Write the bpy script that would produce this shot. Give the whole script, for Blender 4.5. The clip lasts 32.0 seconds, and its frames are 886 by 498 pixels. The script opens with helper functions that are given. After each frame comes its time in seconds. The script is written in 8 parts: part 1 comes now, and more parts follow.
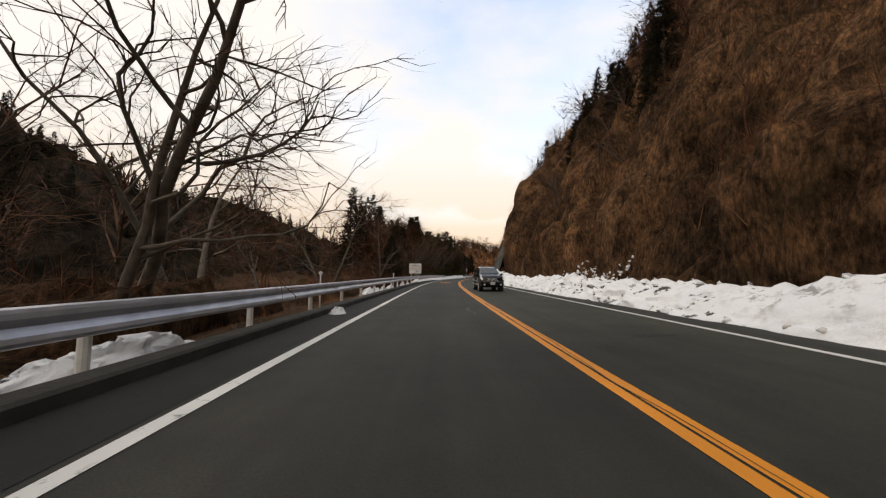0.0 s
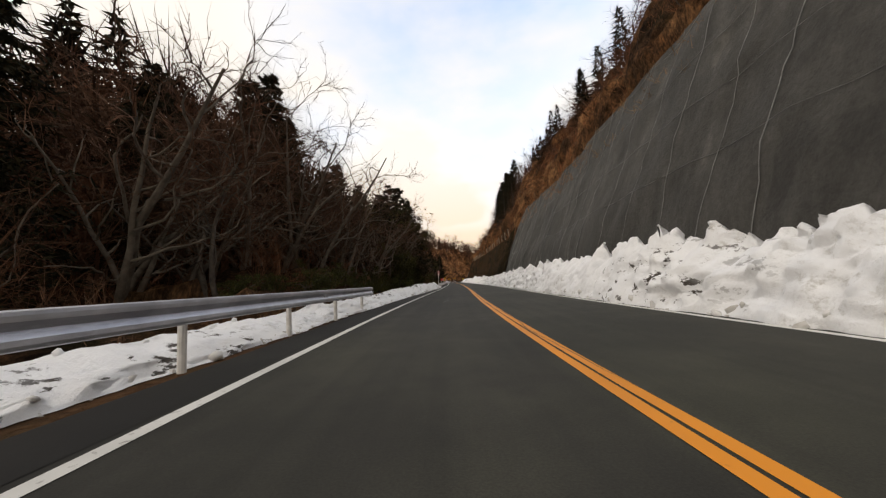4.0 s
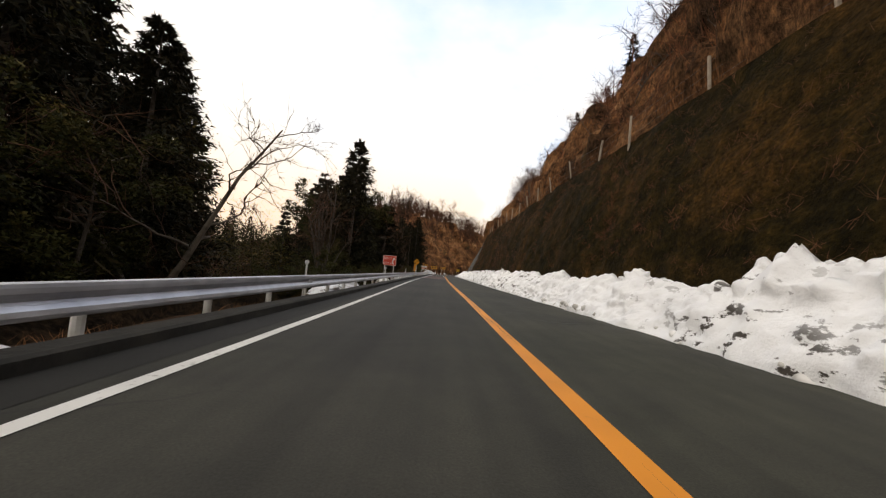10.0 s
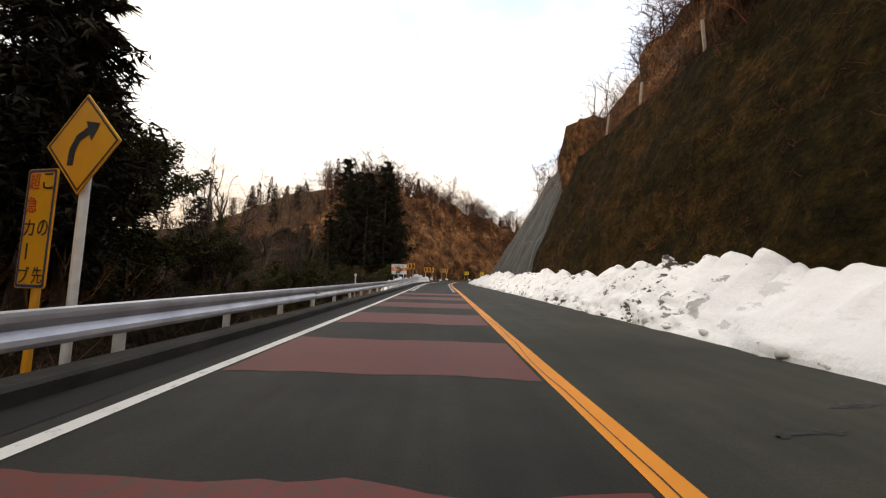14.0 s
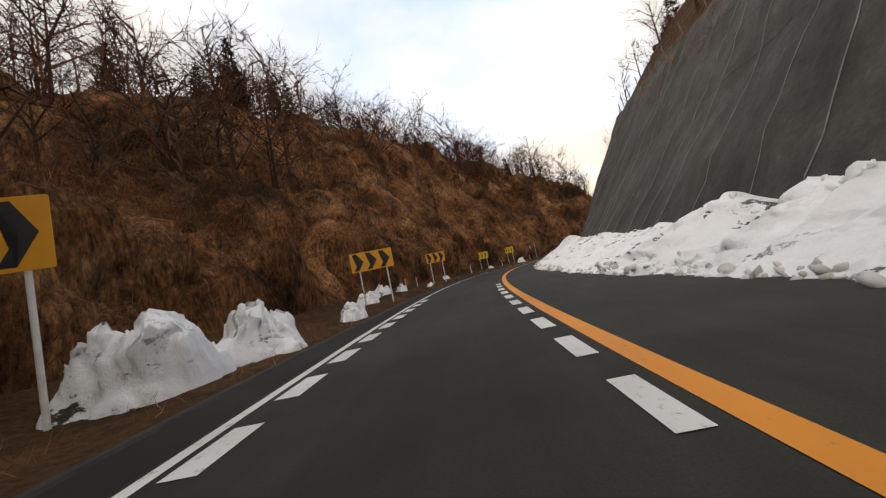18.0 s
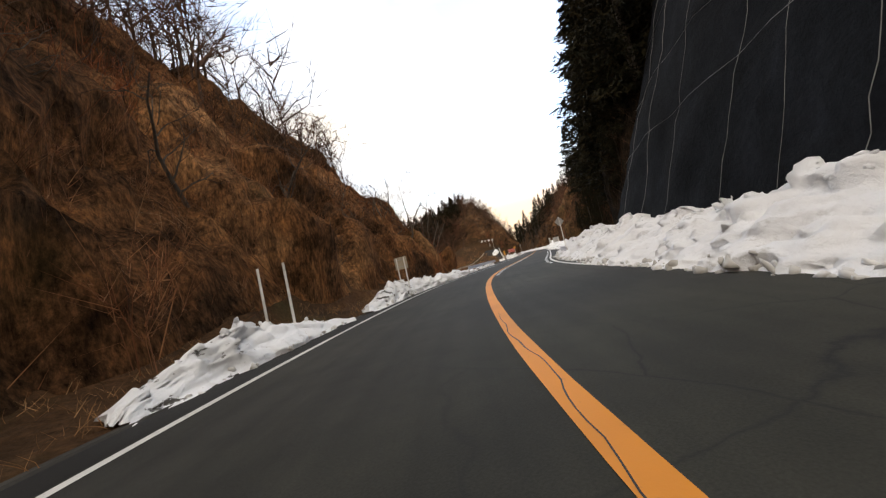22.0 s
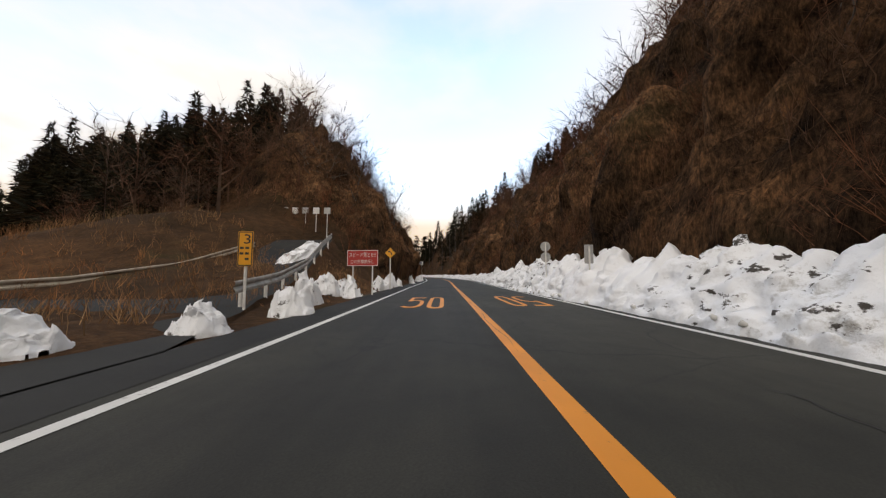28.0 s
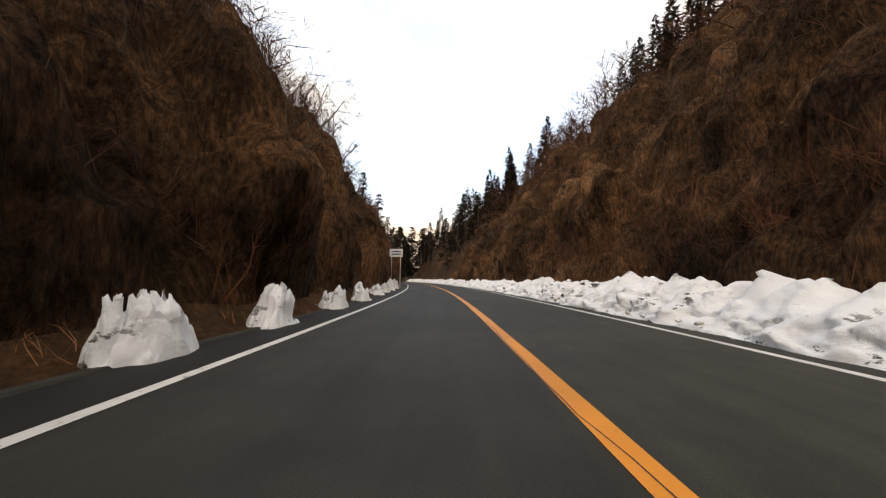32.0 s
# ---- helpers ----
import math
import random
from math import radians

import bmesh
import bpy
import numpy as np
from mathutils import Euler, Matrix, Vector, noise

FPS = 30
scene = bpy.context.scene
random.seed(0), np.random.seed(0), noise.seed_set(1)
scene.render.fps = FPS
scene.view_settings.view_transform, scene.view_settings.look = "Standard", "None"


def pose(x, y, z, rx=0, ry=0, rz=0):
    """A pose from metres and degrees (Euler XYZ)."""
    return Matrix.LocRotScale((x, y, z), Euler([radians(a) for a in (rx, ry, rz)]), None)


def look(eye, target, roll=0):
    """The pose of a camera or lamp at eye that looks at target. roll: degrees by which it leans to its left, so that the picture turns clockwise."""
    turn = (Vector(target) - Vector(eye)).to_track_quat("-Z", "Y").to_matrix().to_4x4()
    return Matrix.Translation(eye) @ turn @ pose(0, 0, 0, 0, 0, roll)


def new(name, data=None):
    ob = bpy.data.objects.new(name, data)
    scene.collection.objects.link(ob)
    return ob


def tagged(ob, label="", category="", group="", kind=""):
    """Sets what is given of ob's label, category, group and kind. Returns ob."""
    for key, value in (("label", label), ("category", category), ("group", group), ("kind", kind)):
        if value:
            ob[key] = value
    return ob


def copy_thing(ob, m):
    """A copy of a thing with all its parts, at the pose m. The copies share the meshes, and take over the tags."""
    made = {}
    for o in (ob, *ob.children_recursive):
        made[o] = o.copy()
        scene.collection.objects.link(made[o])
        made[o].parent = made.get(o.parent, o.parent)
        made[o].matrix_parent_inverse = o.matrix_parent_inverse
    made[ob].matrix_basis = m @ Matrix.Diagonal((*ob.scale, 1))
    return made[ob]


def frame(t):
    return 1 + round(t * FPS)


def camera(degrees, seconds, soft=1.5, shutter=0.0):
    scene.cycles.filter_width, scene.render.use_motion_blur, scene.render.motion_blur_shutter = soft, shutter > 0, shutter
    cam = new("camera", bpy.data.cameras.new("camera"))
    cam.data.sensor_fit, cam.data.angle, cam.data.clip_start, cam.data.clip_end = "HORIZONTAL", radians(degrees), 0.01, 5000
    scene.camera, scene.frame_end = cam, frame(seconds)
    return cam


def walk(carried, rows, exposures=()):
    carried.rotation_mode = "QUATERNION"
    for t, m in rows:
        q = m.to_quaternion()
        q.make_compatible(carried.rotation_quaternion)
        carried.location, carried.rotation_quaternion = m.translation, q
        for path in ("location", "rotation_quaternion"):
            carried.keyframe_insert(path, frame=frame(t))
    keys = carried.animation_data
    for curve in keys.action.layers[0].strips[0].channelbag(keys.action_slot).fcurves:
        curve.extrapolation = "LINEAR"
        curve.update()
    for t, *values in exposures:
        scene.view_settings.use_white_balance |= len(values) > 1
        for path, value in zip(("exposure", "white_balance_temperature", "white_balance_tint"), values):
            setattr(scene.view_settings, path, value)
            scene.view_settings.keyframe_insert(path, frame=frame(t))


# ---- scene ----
cam = camera(106.04, 32.0, 1.25)
PATH = [
    (0.0, pose(9.626, 11.361, 1.072, 94.41, -0.34, 8.55)),
    (0.5, pose(8.732, 19.729, 1.050, 94.42, 1.93, 8.98)),
    (1.0, pose(7.386, 27.688, 1.050, 94.56, -1.91, 8.73)),
    (1.5, pose(6.174, 35.279, 1.048, 94.28, -2.41, 10.08)),
    (2.0, pose(5.018, 43.140, 1.021, 95.21, 3.67, 10.11)),
    (2.5, pose(3.853, 50.805, 1.060, 95.31, 5.30, 8.10)),
    (3.0, pose(3.188, 57.974, 1.050, 95.18, 4.98, 6.00)),
    (3.5, pose(2.659, 65.368, 1.048, 95.23, 4.14, 4.79)),
    (4.0, pose(2.447, 73.042, 1.005, 95.58, 3.18, 2.43)),
    (4.5, pose(2.052, 80.998, 1.049, 94.65, 2.14, 0.46)),
    (6.5, pose(2.184, 116.583, 1.049, 93.52, -2.12, 0.32)),
    (7.0, pose(2.208, 125.963, 1.062, 94.02, -3.24, 0.39)),
    (7.5, pose(2.306, 134.824, 1.049, 93.69, -2.55, 0.42)),
    (8.0, pose(2.229, 143.253, 1.051, 94.18, -2.70, 0.31)),
    (8.5, pose(2.296, 151.444, 1.062, 93.68, -1.61, 0.30)),
    (9.0, pose(2.316, 159.569, 1.059, 93.51, -2.03, 0.45)),
    (9.5, pose(2.266, 167.436, 1.037, 94.22, -2.53, 0.59)),
    (10.0, pose(2.042, 175.008, 1.050, 93.98, -4.64, 0.65)),
    (10.5, pose(1.818, 182.229, 1.049, 94.48, -3.87, 1.00)),
    (11.0, pose(1.693, 189.293, 1.050, 94.56, -2.43, 0.92)),
    (11.5, pose(1.413, 196.029, 1.048, 94.50, -1.33, 0.76)),
    (12.0, pose(1.293, 202.447, 1.041, 94.73, -1.47, 0.76)),
    (12.5, pose(1.071, 208.991, 1.051, 94.38, -2.07, 0.24)),
    (13.0, pose(1.048, 215.192, 1.044, 94.92, -1.27, 0.65)),
    (13.5, pose(0.978, 221.661, 1.056, 94.98, -1.15, 0.64)),
    (14.0, pose(0.856, 227.768, 1.057, 94.77, -1.56, 0.50)),
    (14.5, pose(0.778, 233.907, 1.057, 95.05, -0.76, 0.45)),
    (16.5, pose(0.487, 256.816, 1.050, 94.44, -2.11, 2.26)),
    (17.0, pose(0.391, 264.558, 1.048, 94.34, 3.83, 3.16)),
    (17.5, pose(0.471, 272.770, 1.040, 94.21, 8.46, 2.36)),
    (18.0, pose(0.628, 281.438, 1.018, 94.10, 12.02, -0.33)),
    (18.5, pose(1.157, 290.115, 1.045, 94.13, 13.26, -3.42)),
    (19.0, pose(2.288, 298.505, 1.018, 94.32, 16.11, -6.81)),
    (19.5, pose(4.159, 306.307, 1.006, 93.92, 18.85, -11.81)),
    (20.0, pose(6.526, 313.826, 0.983, 93.07, 20.18, -18.49)),
    (20.5, pose(9.539, 321.009, 0.998, 92.79, 19.66, -26.63)),
    (21.0, pose(13.782, 327.233, 0.973, 93.00, 19.64, -33.83)),
    (21.5, pose(18.044, 332.784, 1.015, 92.95, 15.79, -41.19)),
    (22.0, pose(22.923, 337.585, 1.003, 93.62, 13.10, -46.62)),
    (22.5, pose(28.206, 341.797, 1.031, 93.92, 12.45, -51.34)),
    (23.0, pose(33.453, 345.806, 1.029, 94.38, 9.33, -55.66)),
    (23.5, pose(38.403, 349.239, 1.042, 94.54, 8.14, -58.54)),
    (24.0, pose(43.564, 352.026, 1.049, 94.28, 5.95, -60.96)),
    (24.5, pose(48.833, 354.735, 1.047, 94.45, 4.40, -62.39)),
    (25.0, pose(53.840, 357.323, 1.061, 94.50, 2.62, -63.54)),
    (25.5, pose(58.614, 360.018, 1.050, 94.55, 1.62, -64.44)),
    (27.5, pose(80.799, 370.097, 1.055, 94.27, -0.85, -63.82)),
    (28.0, pose(86.418, 372.865, 1.055, 94.44, -0.03, -63.23)),
    (28.5, pose(91.989, 375.663, 1.046, 94.68, 0.35, -63.00)),
    (29.0, pose(97.371, 378.398, 1.025, 95.35, 0.97, -62.75)),
    (29.5, pose(102.678, 381.107, 1.051, 95.16, 1.44, -62.66)),
    (30.0, pose(107.900, 383.800, 1.037, 94.85, 1.83, -62.64)),
    (30.5, pose(113.044, 386.390, 1.043, 94.83, 0.99, -63.23)),
    (31.0, pose(118.247, 388.896, 1.046, 94.93, -0.28, -63.22)),
    (31.5, pose(123.393, 391.529, 1.054, 94.78, -0.74, -62.32)),
    (32.0, pose(128.437, 394.092, 1.045, 95.23, -0.79, -62.58)),
]
EXPOSURE = [(0.0, -0.75, 6650, 10), (2.0, -0.85, 6750, 10), (4.0, -0.7, 6800, 10), (7.0, -0.1, 6750, 10), (9.0, -0.35, 6750, 10), (11.0, -0.55, 6800, 10), (13.0, -0.25, 6800, 10), (17.5, -0.62, 6650, 10), (20.5, -0.08, 6950, 11), (23.0, -0.5, 6850, 10), (25.0, -0.9, 6680, 9), (27.5, -0.72, 6600, 10), (29.0, -0.75, 6700, 11), (30.0, -0.75, 6900, 11), (31.0, -0.65, 6950, 11), (32.0, -0.3, 7000, 11)]
walk(cam, PATH, EXPOSURE)

# ---------------------------------------------------------------- light
sky_world = bpy.data.worlds.new("winter_dusk_sky")
scene.world = sky_world
sky_world.use_nodes = True
wt = sky_world.node_tree
wt.nodes.clear()


def wnode(kind, **values):
    n = wt.nodes.new(kind)
    for k, v in values.items():
        n.inputs[k].default_value = v
    return n


w_out = wt.nodes.new("ShaderNodeOutputWorld")
w_bg = wt.nodes.new("ShaderNodeBackground")
w_sky = wt.nodes.new("ShaderNodeTexSky")
w_sky.sky_type = "NISHITA"
w_sky.sun_disc = False
w_sky.sun_elevation = radians(20)
w_sky.sun_rotation = radians(-112)
w_sky.air_density, w_sky.dust_density, w_sky.ozone_density = 1.0, 1.5, 1.5
w_co = wt.nodes.new("ShaderNodeTexCoord")
w_map = wt.nodes.new("ShaderNodeMapping")
w_map.inputs["Scale"].default_value = (1.0, 1.0, 2.2)
w_noise = wnode("ShaderNodeTexNoise", Scale=1.7, Detail=6.0, Roughness=0.55)
w_ramp = wt.nodes.new("ShaderNodeValToRGB")
w_ramp.color_ramp.elements[0].position, w_ramp.color_ramp.elements[0].color = 0.36, (0.30, 0.30, 0.30, 1)
w_ramp.color_ramp.elements[1].position, w_ramp.color_ramp.elements[1].color = 0.64, (1, 1, 1, 1)
w_gain = wt.nodes.new("ShaderNodeVectorMath")
w_gain.operation = "SCALE"
w_gain.inputs["Scale"].default_value = 0.9
w_dot = wt.nodes.new("ShaderNodeVectorMath")
w_dot.operation = "DOT_PRODUCT"
w_dot.inputs[1].default_value = (0.46, 0.70, 0.546)
w_open = wt.nodes.new("ShaderNodeValToRGB")
w_open.color_ramp.elements[0].position, w_open.color_ramp.elements[0].color = 0.56, (1, 1, 1, 1)
w_open.color_ramp.elements[1].position, w_open.color_ramp.elements[1].color = 1.0, (0, 0, 0, 1)
w_haze = wt.nodes.new("ShaderNodeMapRange")
w_haze.inputs["From Min"].default_value, w_haze.inputs["From Max"].default_value = 0.14, 0.42
w_haze.inputs["To Min"].default_value, w_haze.inputs["To Max"].default_value = 1.0, 0.0
w_high = wt.nodes.new("ShaderNodeMath")
w_high.operation = "MAXIMUM"
w_cover = wt.nodes.new("ShaderNodeMath")
w_cover.operation = "MAXIMUM"
w_sep = wt.nodes.new("ShaderNodeSeparateXYZ")
w_cloud = wt.nodes.new("ShaderNodeValToRGB")
w_cloud.color_ramp.elements[0].position, w_cloud.color_ramp.elements[0].color = 0.03, (1.0, 0.76, 0.53, 1)
w_cloud.color_ramp.elements[1].position, w_cloud.color_ramp.elements[1].color = 0.34, (1.0, 0.955, 0.905, 1)
w_cgain = wt.nodes.new("ShaderNodeVectorMath")
w_cgain.operation = "SCALE"
w_cgain.inputs["Scale"].default_value = 1.75
w_mix = wt.nodes.new("ShaderNodeMix")
w_mix.data_type = "RGBA"
for a, b in ((w_co.outputs["Generated"], w_map.inputs["Vector"]), (w_map.outputs[0], w_noise.inputs["Vector"]),
             (w_noise.outputs["Fac"], w_ramp.inputs[0]), (w_sky.outputs[0], w_gain.inputs[0]),
             (w_co.outputs["Generated"], w_sep.inputs[0]), (w_sep.outputs["Z"], w_cloud.inputs[0]),
             (w_cloud.outputs[0], w_cgain.inputs[0]), (w_co.outputs["Generated"], w_dot.inputs[0]),
             (w_dot.outputs["Value"], w_open.inputs[0]), (w_sep.outputs["Z"], w_haze.inputs["Value"]),
             (w_open.outputs[0], w_high.inputs[0]), (w_haze.outputs[0], w_high.inputs[1]), (w_high.outputs[0], w_cover.inputs[0]),
             (w_ramp.outputs[0], w_cover.inputs[1]), (w_cover.outputs[0], w_mix.inputs["Factor"]),
             (w_gain.outputs[0], w_mix.inputs[6]), (w_cgain.outputs[0], w_mix.inputs[7]),
             (w_mix.outputs[2], w_bg.inputs["Color"]), (w_bg.outputs[0], w_out.inputs["Surface"])):
    wt.links.new(a, b)
w_bg.inputs["Strength"].default_value = 1.0

sun_data = bpy.data.lights.new("sun", "SUN")
sun_data.energy, sun_data.angle, sun_data.color = 1.1, radians(30), (1.0, 0.88, 0.76)
sun = new("sun", sun_data)
sun.matrix_world = look((0, 0, 60), (32, 13, 40))


# ---------------------------------------------------------------- materials
def material(name):
    m = bpy.data.materials.new(name)
    m.use_nodes = True
    t = m.node_tree
    return m, t, t.nodes["Principled BSDF"]


def ramp(t, src, stops):
    r = t.nodes.new("ShaderNodeValToRGB")
    e = r.color_ramp.elements
    while len(e) > 1:
        e.remove(e[-1])
    e[0].position, e[0].color = stops[0][0], (*stops[0][1], 1)
    for p, c in stops[1:]:
        q = e.new(p)
        q.color = (*c, 1)
    t.links.new(src, r.inputs[0])
    return r.outputs[0]


def noise_tex(t, scale, detail=5.0, rough=0.55, stretch=None, kind="Object"):
    co = t.nodes.new("ShaderNodeTexCoord")
    src = co.outputs[kind]
    if stretch:
        mp = t.nodes.new("ShaderNodeMapping")
        mp.inputs["Scale"].default_value = stretch
        t.links.new(src, mp.inputs["Vector"])
        src = mp.outputs[0]
    n = t.nodes.new("ShaderNodeTexNoise")
    n.inputs["Scale"].default_value, n.inputs["Detail"].default_value, n.inputs["Roughness"].default_value = scale, detail, rough
    t.links.new(src, n.inputs["Vector"])
    return n.outputs["Fac"]


def mix(t, fac, a, b, mode="MIX"):
    m = t.nodes.new("ShaderNodeMix")
    m.data_type, m.blend_type = "RGBA", mode
    for v, i in ((fac, 0), (a, 6), (b, 7)):
        if isinstance(v, (int, float)):
            m.inputs[i].default_value = v
        elif isinstance(v, tuple):
            m.inputs[i].default_value = (*v, 1)
        else:
            t.links.new(v, m.inputs[i])
    return m.outputs[2]


def bump(t, b, height, strength, distance):
    n = t.nodes.new("ShaderNodeBump")
    n.inputs["Strength"].default_value, n.inputs["Distance"].default_value = strength, distance
    t.links.new(height, n.inputs["Height"])
    t.links.new(n.outputs[0], b.inputs["Normal"])


def plain(name, c1, c2, scale, rough=0.6, metal=0.0, bump_s=0.0, bump_d=0.01, detail=5.0):
    m, t, b = material(name)
    n = noise_tex(t, scale, detail)
    t.links.new(ramp(t, n, [(0.3, c1), (0.7, c2)]), b.inputs["Base Color"])
    b.inputs["Roughness"].default_value, b.inputs["Metallic"].default_value = rough, metal
    if bump_s:
        bump(t, b, noise_tex(t, scale * 6, 6.0), bump_s, bump_d)
    return m


def islands(name, stops, rough=0.85):
    m, t, b = material(name)
    g = t.nodes.new("ShaderNodeNewGeometry")
    c = ramp(t, g.outputs["Random Per Island"], stops)
    big = noise_tex(t, 0.07, 3.0, 0.6, None, "Object")
    c = mix(t, ramp(t, big, [(0.35, (0, 0, 0)), (0.65, (1, 1, 1))]), c, mix(t, 1.0, c, (1.15, 0.72, 0.55), "MULTIPLY"))
    patch = noise_tex(t, 0.33, 4.0, 0.65, None, "Object")
    c = mix(t, 0.85, c, ramp(t, patch, [(0.33, (0.42, 0.40, 0.38)), (0.5, (1.0, 1.0, 1.0)), (0.68, (1.75, 1.6, 1.45))]), "MULTIPLY")
    t.links.new(c, b.inputs["Base Color"])
    b.inputs["Roughness"].default_value = rough
    b.inputs["Specular IOR Level"].default_value = 0.15
    return m


def asphalt_material(name, dark, light, lanes=False):
    m, t, b = material(name)
    big = noise_tex(t, 0.22, 5.0, 0.6)
    fine = noise_tex(t, 55.0, 3.0, 0.7)
    c = ramp(t, big, [(0.3, dark), (0.72, light)])
    c = mix(t, 0.7, c, ramp(t, noise_tex(t, 1.3, 7.0, 0.65), [(0.3, (0.7, 0.7, 0.7)), (0.7, (1.25, 1.25, 1.22))]), "MULTIPLY")
    c = mix(t, 0.55, c, ramp(t, fine, [(0.25, (0.35, 0.35, 0.35)), (0.75, (1.5, 1.5, 1.5))]), "MULTIPLY")
    olive = ramp(t, noise_tex(t, 0.12, 4.0, 0.6), [(0.46, (0, 0, 0)), (0.66, (0.6, 0.6, 0.6))])
    c = mix(t, olive, c, mix(t, 1.0, c, (1.28, 1.34, 1.12), "MULTIPLY"))
    if lanes:
        # the far lane is older and olive, the near lane has darker oil strips between paler wheel tracks
        uv = t.nodes.new("ShaderNodeUVMap")
        sep = t.nodes.new("ShaderNodeSeparateXYZ")
        t.links.new(uv.outputs[0], sep.inputs[0])
        wav = t.nodes.new("ShaderNodeMath")
        wav.operation = "MULTIPLY_ADD"
        t.links.new(noise_tex(t, 0.25, 3.0, 0.5), wav.inputs[0])
        wav.inputs[1].default_value = 0.05
        t.links.new(sep.outputs["X"], wav.inputs[2])
        tone = ramp(t, wav.outputs[0], [(0.10, (0.80, 0.79, 0.77)), (0.185, (1.16, 1.15, 1.10)), (0.27, (0.84, 0.83, 0.82)), (0.355, (1.12, 1.11, 1.06)), (0.43, (0.95, 0.95, 0.90)), (0.48, (1.30, 1.32, 1.16)), (0.64, (1.22, 1.25, 1.10)), (0.78, (1.34, 1.36, 1.20)), (0.85, (0.80, 0.80, 0.78))])
        even = ramp(t, sep.outputs["Y"], [(0.0, (0.9, 0.9, 0.9)), (0.415, (0.95, 0.95, 0.95)), (0.45, (0.35, 0.35, 0.35)), (0.62, (0.35, 0.35, 0.35)), (0.72, (0.6, 0.6, 0.6))])
        c = mix(t, even, c, mix(t, 1.0, c, tone, "MULTIPLY"))
        stretch = t.nodes.new("ShaderNodeMapping")
        stretch.inputs["Scale"].default_value = (42.0, 46.0, 1.0)
        t.links.new(uv.outputs[0], stretch.inputs["Vector"])
        streak = t.nodes.new("ShaderNodeTexNoise")
        streak.inputs["Scale"].default_value, streak.inputs["Detail"].default_value = 1.0, 5.0
        t.links.new(stretch.outputs[0], streak.inputs["Vector"])
        c = mix(t, 0.6, c, ramp(t, streak.outputs["Fac"], [(0.32, (0.72, 0.72, 0.72)), (0.7, (1.22, 1.22, 1.2))]), "MULTIPLY")
    # fine dark cracks
    co = t.nodes.new("ShaderNodeTexCoord")
    v = t.nodes.new("ShaderNodeTexVoronoi")
    v.feature = "DISTANCE_TO_EDGE"
    v.inputs["Scale"].default_value = 0.36
    wob = t.nodes.new("ShaderNodeTexNoise")
    wob.inputs["Scale"].default_value, wob.inputs["Detail"].default_value = 1.4, 6.0
    t.links.new(co.outputs["Object"], wob.inputs["Vector"])
    t.links.new(mix(t, 0.35, co.outputs["Object"], wob.outputs["Color"], "ADD"), v.inputs["Vector"])
    lines = ramp(t, v.outputs["Distance"], [(0.0, (1, 1, 1)), (0.006, (0, 0, 0))])
    some = ramp(t, noise_tex(t, 0.07, 2.0), [(0.57, (0, 0, 0)), (0.65, (1, 1, 1))])
    crack = mix(t, 1.0, lines, some, "MULTIPLY")
    c = mix(t, crack, c, (0.012, 0.012, 0.012))
    t.links.new(c, b.inputs["Base Color"])
    b.inputs["Roughness"].default_value = 0.82
    b.inputs["Specular IOR Level"].default_value = 0.3
    bump(t, b, fine, 0.35, 0.006)
    return m


def paint_material(name, colour, worn, wear_lo, wear_hi):
    m, t, b = material(name)
    n = noise_tex(t, 9.0, 8.0, 0.7)
    n2 = noise_tex(t, 0.6, 3.0)
    c = mix(t, ramp(t, n2, [(0.35, (0, 0, 0)), (0.7, (1, 1, 1))]), colour, tuple(v * 0.78 for v in colour))
    t.links.new(mix(t, ramp(t, n, [(wear_lo, (1, 1, 1)), (wear_hi, (0, 0, 0))]), c, worn), b.inputs["Base Color"])
    b.inputs["Roughness"].default_value = 0.65
    bump(t, b, noise_tex(t, 60.0, 3.0), 0.25, 0.004)
    return m


M_ASPHALT = asphalt_material("asphalt", (0.018, 0.0177, 0.016), (0.040, 0.0385, 0.033), True)
M_SHOULDER = asphalt_material("shoulder_asphalt", (0.008, 0.0075, 0.007), (0.020, 0.019, 0.0175))
M_RED = paint_material("red_anti_skid", (0.125, 0.020, 0.013), (0.050, 0.032, 0.022), 0.34, 0.52)
M_WHITE = paint_material("white_road_paint", (0.70, 0.69, 0.66), (0.20, 0.19, 0.175), 0.31, 0.43)
M_ORANGE = paint_material("orange_road_paint", (0.74, 0.27, 0.012), (0.30, 0.13, 0.03), 0.26, 0.38)


